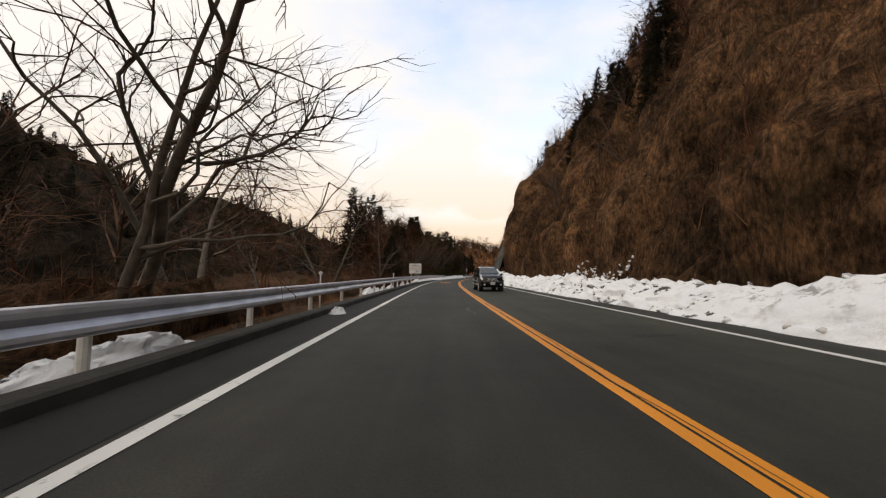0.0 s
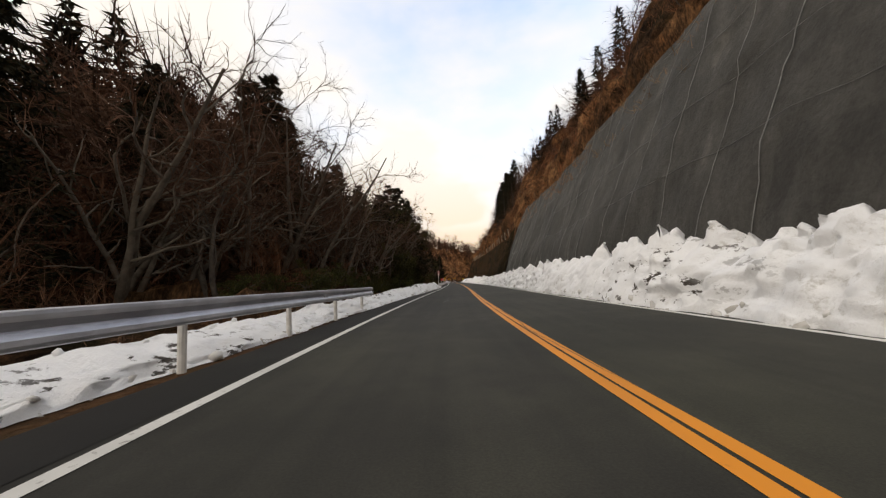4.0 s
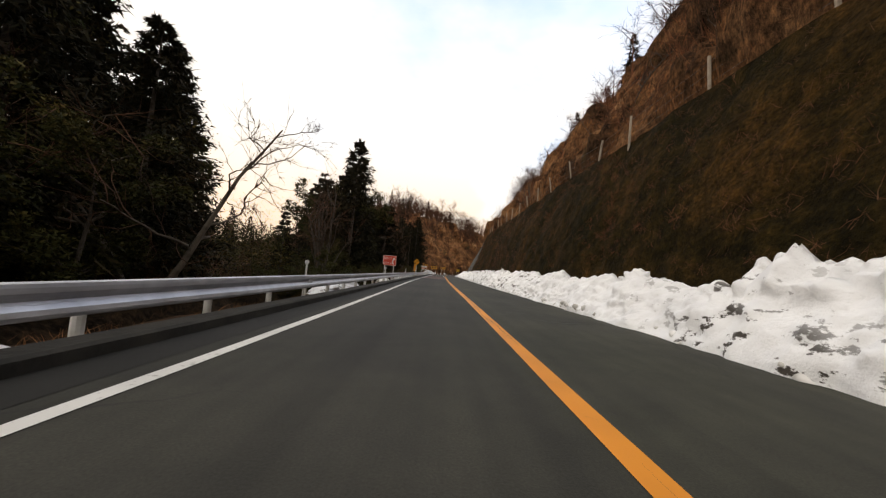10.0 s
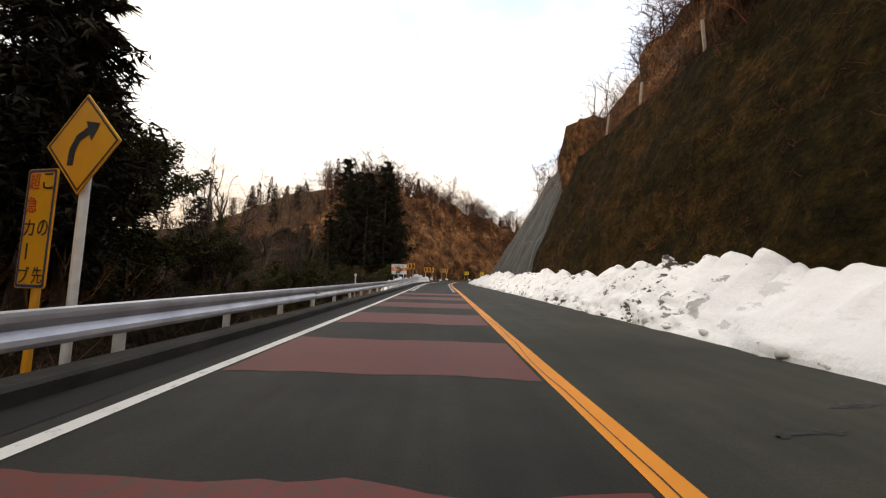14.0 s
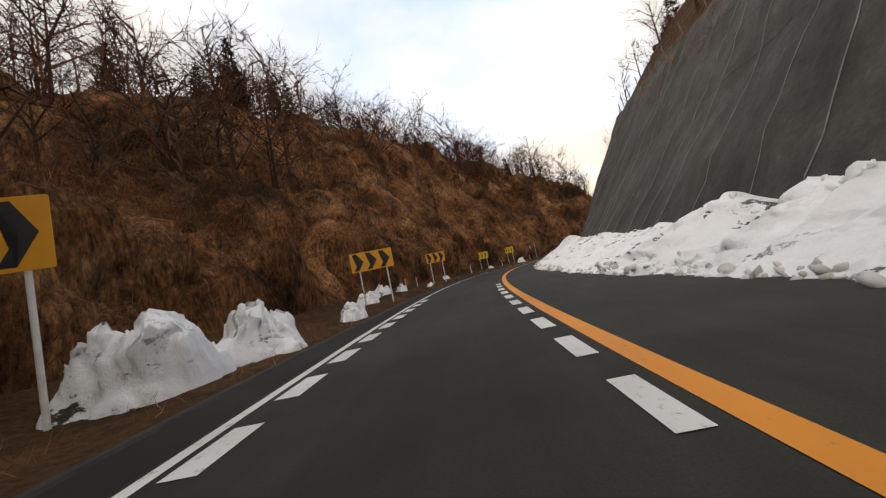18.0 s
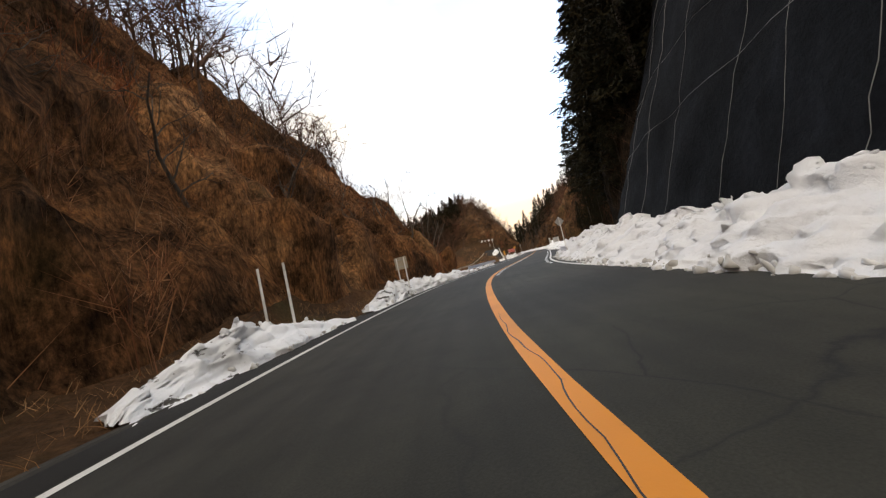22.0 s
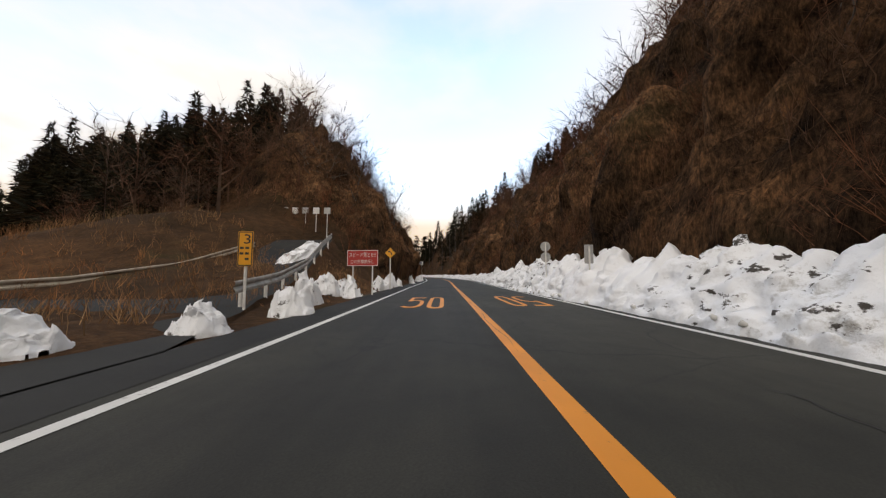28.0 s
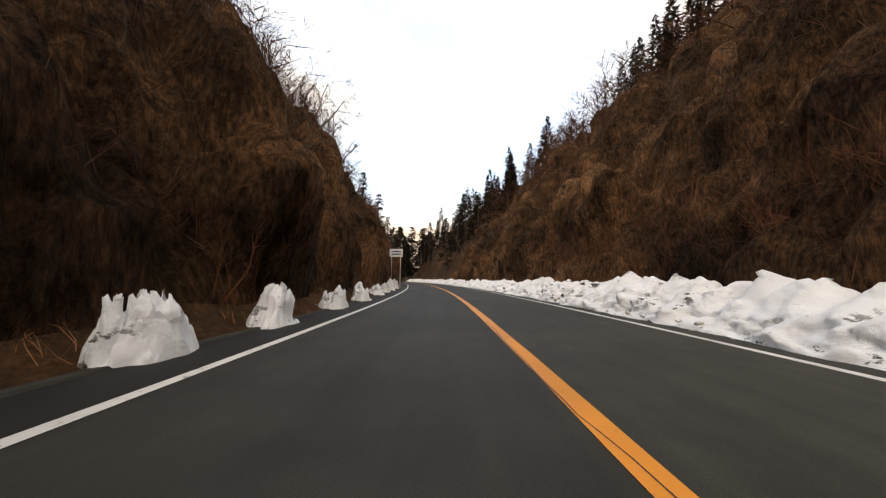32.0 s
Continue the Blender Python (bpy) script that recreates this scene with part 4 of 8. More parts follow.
BASE = ((-70, 11, 50, 63, 80, 130, 165, 210, 235, 262, 287, 303, 320, 334, 348, 361, 374, 386), (4.8, 4.8, 4.5, 3.9, 3.9, 4.15, 3.7, 3.6, 3.7, 3.65, 2.8, 2.2, 2.2, 2.5, 3.4, 4.1, 4.15, 4.9))
HIGH = ((-70, 20, 45, 58, 66, 90, 116, 124, 140, 160, 175, 178.5, 181, 184, 190, 206, 235, 255, 264, 283, 297, 312, 330, 340, 350, 366, 371, 380, 388), (1.0, 1.0, 0.95, 1.5, 2.1, 2.0, 1.8, 1.55, 1.55, 1.6, 1.6, 1.95, 1.9, 1.45, 1.4, 1.5, 1.45, 1.5, 1.8, 1.15, 1.15, 1.55, 1.55, 1.25, 1.1, 1.35, 0.95, 1.1, 1.05))
DEEP = ((-70, 60, 120, 270, 300, 335, 355, 388), (1.9, 2.2, 2.0, 2.6, 5.4, 5.6, 4.2, 2.4))
snow_bank(-70, 124, BASE, HIGH, DEEP, "snow_bank", "long ploughed bank of white snow beside the far lane", 1, 11, clods=2.0, flute=0.45)
snow_bank(123, 258, BASE, HIGH, DEEP, "snow_bank", "ploughed snow bank with dirt-specked face below the slope", 1, 23, flute=((123, 165, 190, 206, 258), (0.25, 0.6, 0.5, 1, 1)), clods=3.0, ds=0.085)
snow_bank(257, 387, BASE, HIGH, DEEP, "snow_bank", "tall ploughed snow bank heaped round the inside of the bend", 1, 37, 1.25, soft=0.9, clods=16, taper=1.1)
snow_bank(386, 401, ((386, 390, 396, 401), (9.5, 11.6, 12.2, 8.0)), ((386, 401), (0.9, 1.0)), 2.2, "snow_bank", "low snow bank at the back of the lay-by", 1, 41)
snow_bank(398, 598, ((398, 404, 420, 432, 443, 470, 520, 598), (6.2, 5.0, 4.15, 3.95, 3.95, 4.35, 4.4, 4.4)), ((398, 406, 418, 430, 446, 452, 455, 456.9, 457.6, 458.7, 459.8, 468, 500, 598), (0.9, 1.1, 1.5, 1.9, 1.7, 1.4, 1.6, 1.75, 0.35, 0.35, 1.1, 1.1, 0.9, 0.9)), 2.4, "snow_bank", "broken blocky snow bank below the brown hillside", 1, 53, 1.25, clods=2.5, flute=0.85, ds=0.11)
snow_bank(71, 137, ((71, 84, 96, 112, 118, 128, 137), (5.25, 5.15, 4.9, 4.45, 4.25, 4.15, 4.3)), ((71, 80, 90, 96, 112, 118, 127, 137), (0.32, 0.36, 0.45, 0.6, 0.85, 0.88, 0.85, 0.6)), 2.0, "snow_bank", "melting roadside snow bank below dark trees", -1, 61, clods=4)
snow_bank(355.5, 377, ((340, 378), (4.55, 4.55)), ((340, 350, 362, 378), (0.3, 0.55, 0.95, 0.6)), 1.3, "snow_bank", "ragged melting snow bank at the foot of the slope", -1, 67, 1.2, clods=6)
snow_bank(346.6, 354, ((340, 378), (4.8, 4.6)), ((339, 348, 354), (0.7, 0.85, 0.6)), 1.2, "snow_bank", "ragged melting snow bank at the foot of the slope", -1, 68, 1.3, clods=6)


for k, (s0, s1) in enumerate(((155, 158), (162, 166), (169, 172), (175, 178), (186, 191.6), (199, 201), (209, 222.5), (252, 262), (264, 275))):
    snow_bank(s0, s1, ((100, 300), (4.85, 4.85)), ((100, 150, 200, 240, 262, 300), (0.25, 0.3, 0.4, 0.35, 0.85, 0.85)), 0.9, "snow_patch", "strip of old snow behind the kerb under the guardrail", -1, 400 + k, 0.9, taper=1.5)
for k, (s0, s1, u, h) in enumerate(((58.6, 62.3, 5.75, 0.46), (64.4, 68, 5.7, 0.36), (67.6, 72.5, 5.55, 0.42))):
    snow_bank(s0, s1, ((50, 80), (u, u)), ((50, 80), (h, h)), 0.9, "snow_patch", "long lump of old snow under the guardrail", -1, 440 + k, 0.8, ds=0.08, taper=0.7)
for k, (s0, s1) in enumerate(((377.5, 384), (386, 391), (392, 398))):
    snow_bank(s0, s1, ((370, 400), (5.1, 5.1)), ((370, 400), (0.42, 0.38)), 1.2, "snow_patch", "strip of old snow under the guardrail beside the field", -1, 420 + k, 1.0, taper=1.5)


def snow_clods():
    """Loose broken pieces of snow along the foot and crest of the banks."""
    small = bmesh.new()
    bmesh.ops.create_icosphere(small, subdivisions=1, radius=1.0)
    small.verts.ensure_lookup_table()
    bv = np.array([v.co[:] for v in small.verts])
    bf = np.array([[v.index for v in f.verts] for f in small.faces])
    small.free()
    rng = np.random.default_rng(4)
    for low in (True, False):
        vs, fs, n = [], [], 0
        for p, r, lo in CLODS:
            if lo != low:
                continue
            v = bv.copy()
            for k in range(6):
                d = rng.normal(0, 1, 3)
                d /= np.linalg.norm(d)
                v = v - np.clip(v @ d - rng.uniform(0.2, 0.7), 0, None)[:, None] * d
            q = np.linalg.qr(rng.normal(0, 1, (3, 3)))[0]
            vs.append((v * rng.uniform(0.6, 1.3, 3)) @ q * r + p)
            fs.append(bf + n)
            n += len(bv)
        ob = new("snow_clods", fast_mesh("snow_clods", np.concatenate(vs), np.concatenate(fs), [M_CLOD if low else M_SNOW]))
        tagged(ob, "broken grey clods of snow along the foot of the banks" if low else "broken white pieces of snow along the crest of the banks", "snow", kind="stuff")


# pieces of snow caught in the brush just above the banks
fleck = np.random.default_rng(640)
for s0, s1, d0, d1, z0, z1, n in ((27, 37, -0.6, 0.9, 0.2, 1.0, 420), (10, 24, -0.6, 0.3, 0.2, 0.6, 60), (367, 375, -1.2, 0.2, 0.4, 0.9, 70), (409, 420, -0.6, 0.6, 0.4, 0.9, 70)):
    fs = fleck.uniform(s0, s1, n)
    fd = fleck.uniform(d0, d1, n)
    keep = fbm(fs * 0.9, fd * 0.9, 19, 2) > -0.05
    fu = RIGHT(fs)[0] + fd
    CLODS.extend(zip(at(fs, fu, land(fs, fu) + fleck.uniform(z0, z1, n))[keep].tolist(), fleck.uniform(0.04, 0.15, n)[keep].tolist(), [False] * int(keep.sum())))
snow_clods()


def snow_mound(s, u, w, l, h, label, seed, z=None, tilt=0.0):
    """A heap of old snow: steep melted flanks, ragged outline, hollows and a few peaks."""
    n = 60
    a = np.linspace(-1.25, 1.25, n)
    X, Y = np.meshgrid(a, a, indexing="ij")
    wx = X + 0.22 * fbm(X * 1.9 + seed, Y * 1.9, seed % 37, 4)
    wy = Y + 0.22 * fbm(X * 1.6 + 9, Y * 1.6 + seed, seed % 37 + 1, 3)
    r = np.hypot(wx, wy) * (1 + 0.34 * fbm(wx * 1.7 + seed * 2, wy * 1.4, seed % 29, 3))
    e = np.clip(1.0 - r, 0, 1)
    wall = np.clip(e * 3.2, 0, 1) ** 0.7
    peak = 1 - np.abs(fbm(wx * 1.3 + seed * 3, wy * 1.3, seed % 31, 4)) * 1.9
    _, val = cells(wx * 2.1 + seed, wy * 2.1, seed % 23)
    hh = wall * (0.22 + 0.75 * e ** 0.8 + 0.42 * peak * e ** 0.4 + 0.50 * (val - 0.5)) + 0.10 * fbm(X * 6, Y * 6, seed % 19, 3) * (e > 0.02)
    rim, chip = cells(wx * 4.4 + seed, wy * 4.4 + hh * 2.5, seed % 27)
    hh = hh + wall * (0.18 * (chip - 0.5) - 0.12 * rim)
    hh = np.where(e > 0.0, np.maximum(hh, 0.0), -0.12)
    lean = fbm(np.array([seed * 1.7, seed * 2.3]), np.array([0.4, 0.9]), 3, 2)
    wx = wx + hh * (0.18 * fbm(Y * 2.5 + seed, hh * 4, seed % 17, 3) + 0.35 * lean[0]) * (hh > 0)
    wy = wy + hh * (0.18 * fbm(X * 2.5 + seed, hh * 4, seed % 13, 3) + 0.35 * lean[1]) * (hh > 0)
    v = np.stack([wx * w * 0.46, wy * l * 0.46, np.where(hh < 0, -0.30, hh * h)], -1).reshape(-1, 3)
    f = grid_faces(n, n)
    f = f[(hh.ravel()[f] > -0.05).any(1)]
    used = np.unique(f)
    new_id = np.full(n * n, -1)
    new_id[used] = np.arange(len(used))
    ob = new("snow_mound", mesh_of("snow_mound", v[used], new_id[f], M_SNOW, True))
    zz = float(land(np.array(float(s)), np.array(float(u)))) if z is None else z
    ob.matrix_world = stand(s, u, max(zz, -0.3) if z is None else zz) @ Matrix.Rotation(radians(tilt), 4, "X")
    return tagged(ob, label, "snow", group="lumps of old snow")


# ---------------------------------------------------------------- walls of the cutting
def slope_face(name, s0, s1, top_k, mat, label, rough, category, proud=0.25):
    """The engineered face right of the road, from below the snow up to its crest, standing proud of the ground."""
    s = np.arange(s0, s1 + 0.01, 0.6)
    tt = np.linspace(0, 1, 26)
    foot, d1, z1, d2, z2, *_ = RIGHT(s)
    ramp_end = np.clip(np.minimum(s - s0, s1 - s) / 3.0, 0, 1)
    rows_u, rows_z = [], []
    for q in tt:
        d = np.where(q < 0.3, d1 * q / 0.3, d1 + (d2 - d1) * (q - 0.3) / 0.7)
        z = np.where(q < 0.3, z1 * q / 0.3, z1 + (z2 - z1) * (q - 0.3) / 0.7)
        rows_u.append(foot + d * top_k)
        rows_z.append(z * top_k)
    Ug, Zg = np.stack(rows_u, 1), np.stack(rows_z, 1)
    Sg = np.broadcast_to(s[:, None], Ug.shape)
    Ug = Ug - proud * (0.4 + 0.6 * ramp_end[:, None]) - 0.75 + rough * fbm(Sg * 0.35, Zg * 0.35, 21, 4) + 0.35 * rough * fbm(Sg * 1.7, Zg * 1.7, 22, 3)
    Zg = Zg + 0.35 * rough * fbm(Sg * 0.5, Zg * 0.2, 25, 3) * (Zg > 2) - 0.1
    ob = new(name, mesh_of(name, at(Sg, Ug, Zg).reshape(-1, 3), grid_faces(len(s), 26, True), mat, True))
    return tagged(ob, label, category, kind="structure"), (s, Ug, Zg)


def cables(parent, field, step, s0, s1, seed, radius=0.011):
    """Upright wire ropes of the rock net, lying on the face."""
    s, Ug, Zg = field
    rng = random.Random(seed)
    q = s0
    while q < s1:
        i = int(np.clip(round((q - s[0]) / (s[1] - s[0])), 0, len(s) - 1))
        pts = at(s[i] + 0.03 * np.sin(np.arange(26) * 0.4 + q), Ug[i] - 0.05, Zg[i])
        cu = bpy.data.curves.new("net_rope", "CURVE")
        cu.dimensions, cu.bevel_depth, cu.bevel_resolution = "3D", radius * rng.uniform(0.7, 1.5), 0
        sp = cu.splines.new("POLY")
        sp.points.add(25)
        for p, c in zip(sp.points, pts):
            p.co = (*c, 1)
        cu.materials.append(M_CABLE)
        ob = new("net_rope", cu)
        ob.parent = parent
        q += step * rng.uniform(0.7, 1.3)
    for j in (9, 14, 19, 24):
        pts = at(s[::2], Ug[::2, j] - 0.06, Zg[::2, j] + 0.06 * np.sin(s[::2] * 1.7 + j))
        v, tr = [], []
        tube(pts, 0.009, 0.009, 3, v, tr)
        part("net_rope", fast_mesh("net_rope", np.array(v), np.array(tr), [M_CABLE]), None, parent)


wall_a, field_a = slope_face("wall_netted", 65, 126, 1.0, M_CONCRETE, "tall grey sprayed-concrete cutting wall under a rockfall net", 0.30, "retaining wall")
cables(wall_a, field_a, 2.6, 66, 125, 5)
wall_b, field_b = slope_face("wall_bend", 256.5, 325, 1.0, M_CONCRETE, "tall grey netted concrete wall round the inside of the bend", 0.35, "retaining wall")
cables(wall_b, field_b, 1.9, 257.5, 323, 6)
wall_c, field_c = slope_face("wall_wet", 322, 362, 1.0, M_DARKWALL, "tall wet blue-black stone wall at the end of the bend", 0.35, "retaining wall", 0.24)
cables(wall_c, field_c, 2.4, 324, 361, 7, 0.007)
slope_face("slope_planted", 127, 257, 1.0, M_MOSS, "dark brown mossy engineered slope above the snow", 0.34, "slope", 0.1)


# ---------------------------------------------------------------- guardrails
def guardrail(s0, s1, u, top, post_step, mat, label, zf=None, uf=None, post_mat=None, joints=True):
    """A W-beam on posts, following the road."""
    root = thing("guardrail", stand((s0 + s1) / 2, u if uf is None else float(uf(np.array((s0 + s1) / 2)))), label, "guardrail")
    inv = root.matrix_world.inverted()
    s = np.arange(s0, s1 + 0.01, 0.5)
    uu = np.full(len(s), u) if uf is None else uf(s)
    zz = np.zeros(len(s)) if zf is None else zf(s)
    sec = [(-0.005, 0.0), (0.035, -0.015), (0.045, -0.05), (0.04, -0.10), (0.0, -0.145), (-0.018, -0.175), (0.0, -0.205), (0.04, -0.25), (0.045, -0.30), (0.035, -0.335), (-0.005, -0.35)]
    sgn = 1 if u < 0 else -1
    outer = [at(s, uu + sgn * a, zz + top + b) for a, b in sec]
    inner = [at(s, uu + sgn * (a - 0.006), zz + top + b) for a, b in sec[::-1]]
    v = np.stack(outer + inner, 1).reshape(-1, 3)
    m = len(sec) * 2
    f = grid_faces(len(s), m)
    i = np.arange(len(s) - 1) * m
    f = np.concatenate([f, np.stack([i + m - 1, i + 2 * m - 1, i + m, i], 1)])
    me = mesh_of("beam", v, f, mat, False)
    me.transform(inv)
    part("beam", me, None, root)
    pm = bpy.data.meshes.new("post")
    bm = rod(0.057, 0.057, (0, 0, -0.35), (0, 0, 1.0), 10)
    bm.to_mesh(pm)
    bm.free()
    pm.materials.append(post_mat or M_POST)
    for q in np.arange(s0 + 0.6, s1, post_step):
        uq = u if uf is None else float(uf(np.array(q)))
        zq = 0.0 if zf is None else float(zf(np.array(q)))
        ob = new("post", pm)
        ob.parent = root
        ob.matrix_local = inv @ stand(q, uq - sgn * 0.085, zq) @ Matrix.Diagonal((1, 1, (top - 0.04), 1))
    if joints:
        jm = bpy.data.meshes.new("splice_plate")
        bm = box((0.012, 0.30, 0.30), (0, 0, 0), 0.004)
        bm.to_mesh(jm)
        bm.free()
        jm.materials.append(mat)
        for q in np.arange(s0 + 2.6, s1, 4 * max(post_step, 1)):
            uq = u if uf is None else float(uf(np.array(q)))
            zq = 0.0 if zf is None else float(zf(np.array(q)))
            ob = new("splice_plate", jm)
            ob.parent = root
            ob.matrix_local = inv @ stand(q, uq + sgn * 0.012, zq + top - 0.175)
    return root


guardrail(-40, 88, -5.3, 0.78, 3.0, M_GALV, "long grey W-beam guardrail on white posts above the kerb", lambda s: np.interp(s, (18, 58, 76, 88), (0, 0.14, 0.19, 0.16)), lambda s: np.interp(s, (40, 76, 88), (-5.3, -5.05, -5.05)))
guardrail(136, 276.5, -4.80, 0.68, 1.9, M_GALV, "long shiny galvanised W-beam guardrail on white posts", lambda s: np.interp(s, (250, 262, 271, 276), (0, 0.12, 0.24, 0.25)))
guardrail(378, 397, -4.85, 0.74, 1.85, M_GALV, "galvanised W-beam guardrail beside the open field")


# ---------------------------------------------------------------- plants
def blades(base, tip, width, rng):
    """Thin tapering twigs or needles from base to tip: verts and triangles."""
    n = len(base)
    d = tip - base
    side = np.cross(d, rng.normal(size=(n, 3)))
    side /= np.linalg.norm(side, axis=1, keepdims=True) + 1e-9
    w = 1.25 * np.asarray(width).reshape(-1, 1) * np.ones((n, 1))
    v = np.stack([base + side * w, base - side * w, tip], 1).reshape(-1, 3)
    return v, np.arange(3 * n).reshape(-1, 3)


def stalks(base, tip, width, rng, sway):
    """Bent tapering stems from base to tip, with a knee part of the way up."""
    n = len(base)
    d = tip - base
    side = np.cross(d, rng.normal(size=(n, 3)))
    side /= np.linalg.norm(side, axis=1, keepdims=True) + 1e-9
    w = 1.25 * np.asarray(width).reshape(-1, 1)
    knee = base + d * rng.uniform(0.35, 0.6, (n, 1)) + rng.normal(0, sway, (n, 3)) * np.linalg.norm(d, axis=1, keepdims=True)
    v = np.stack([base + side * w, base - side * w, knee + side * w * 0.65, knee - side * w * 0.65, tip], 1).reshape(-1, 3)
    i = np.arange(n)[:, None] * 5
    return v, np.concatenate([i + (0, 1, 2), i + (1, 3, 2), i + (2, 3, 4)], 1).reshape(-1, 3), knee


def leaves(centre, size, rng, flat=0.5):
    """Small bent leaves: two triangles each, turned at random."""
    n = len(centre)
    a = rng.normal(size=(n, 3))
    a[:, 2] *= flat
    a /= np.linalg.norm(a, axis=1, keepdims=True)
    b = np.cross(a, rng.normal(size=(n, 3)))
    b /= np.linalg.norm(b, axis=1, keepdims=True) + 1e-9
    c = np.cross(a, b)
    z = np.asarray(size).reshape(-1, 1)
    v = np.stack([centre - a * z, centre + b * z * 0.45 + c * z * 0.12, centre + a * z, centre - b * z * 0.45 + c * z * 0.12], 1).reshape(-1, 3)
    i = np.arange(n)[:, None] * 4
    return v, np.concatenate([i + (0, 1, 2), i + (0, 2, 3)], 1).reshape(-1, 3)


def shrub_field(name, label, pts, height, mat, seed, stems=6, twigs=7, thick=0.011, spread=0.55, category="brush"):
    """One mesh of many leafless shrubs on the given ground places."""
    rng = np.random.default_rng(seed)
    if category == "brush":
        pts, thick, spread, twigs, height = pts[::4], thick * 0.62, spread * 0.62, twigs + 7, height * 1.15
    n = len(pts)
    h = height * rng.uniform(0.55, 1.35, n)
    b = np.repeat(pts, stems, 0)
    hh = np.repeat(h, stems)
    tilt = np.clip(rng.normal(0, 1, (n * stems, 2)), -1.5, 1.5) * spread * hh[:, None]
    tip = b + np.stack([tilt[:, 0], tilt[:, 1], hh * rng.uniform(0.6, 1.0, n * stems)], 1)
    b = b + rng.normal(0, 0.15, b.shape) * (1, 1, 0) - (0, 0, 0.1)
    k = np.repeat(np.arange(n * stems), twigs)
    sv, st, knee = stalks(b, tip, np.full(len(b), thick) * (0.6 + hh * 0.5), rng, 0.09)
    f = rng.uniform(0.0, 0.92, len(k))[:, None]
    tb = knee[k] * (1 - f) + tip[k] * f
    td = (tip - b)[k] * rng.uniform(0.12, 0.38, len(k))[:, None] + rng.normal(0, 0.15, (len(k), 3)) * hh[k][:, None]
    v, t = blades(tb, tb + td, np.full(len(tb), thick * 0.55) * (0.6 + hh[k] * 0.4), rng)
    v, t = np.concatenate([sv, v]), np.concatenate([st, t + len(sv)])
    ob = new(name, fast_mesh(name, v, t, [mat]))
    return tagged(ob, label, category, kind="stuff")


def places(n, s0, s1, d0, d1, side, seed, power=1.0):
    """Ground places at random beyond the foot of the slope on one side (1 right, -1 left)."""
    rng = np.random.default_rng(seed)
    s = rng.uniform(s0, s1, n)
    d = d0 + (d1 - d0) * rng.uniform(0, 1, n) ** power
    u = side * ((RIGHT if side > 0 else LEFT)(s)[0] + d)
    return at(s, u, land(s, u)), s, u


def thicket_material(name, dark, mid, pale):
    m, t, b = material(name)
    c = ramp(t, noise_tex(t, 0.16, 5.0, 0.65), [(0.38, dark), (0.52, mid), (0.66, pale)])
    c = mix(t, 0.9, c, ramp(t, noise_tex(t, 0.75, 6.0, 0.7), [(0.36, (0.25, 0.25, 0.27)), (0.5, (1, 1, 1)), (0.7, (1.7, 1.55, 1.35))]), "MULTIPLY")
    # stretched noise paints pale stems and the shade in the gaps between them
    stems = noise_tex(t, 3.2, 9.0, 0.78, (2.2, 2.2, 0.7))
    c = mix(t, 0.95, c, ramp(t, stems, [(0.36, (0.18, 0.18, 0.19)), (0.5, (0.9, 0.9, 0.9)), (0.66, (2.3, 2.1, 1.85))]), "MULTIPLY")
    moss = ramp(t, noise_tex(t, 0.23, 4.0), [(0.60, (0, 0, 0)), (0.74, (0.5, 0.5, 0.5))])
    c = mix(t, moss, c, (0.034, 0.036, 0.013))
    t.links.new(c, b.inputs["Base Color"])
    b.inputs["Roughness"].default_value = 1.0
    b.inputs["Specular IOR Level"].default_value = 0.05
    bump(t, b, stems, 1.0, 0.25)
    return m


M_MATBROWN = thicket_material("brown_thicket", (0.028, 0.018, 0.011), (0.074, 0.041, 0.022), (0.150, 0.084, 0.044))
M_MATCREST = thicket_material("crest_thicket", (0.044, 0.026, 0.015), (0.130, 0.066, 0.031), (0.24, 0.135, 0.068))
# crest_thicket's russet about 1.4 times paler, skylight on the bend's bank coloured in
M_MATRED = thicket_material("russet_thicket", (0.060, 0.034, 0.019), (0.185, 0.090, 0.040), (0.33, 0.18, 0.088))
# brown_thicket about 1.35 times paler: skylight on the open slopes put into its colour
M_MATLIT = thicket_material("dry_thicket", (0.036, 0.023, 0.014), (0.102, 0.058, 0.031), (0.205, 0.117, 0.062))
# brown_thicket at a third: shade under and among the trees put into the colour
M_MATSHADE = thicket_material("dark_thicket", (0.010, 0.008, 0.005), (0.024, 0.017, 0.011), (0.050, 0.034, 0.021))


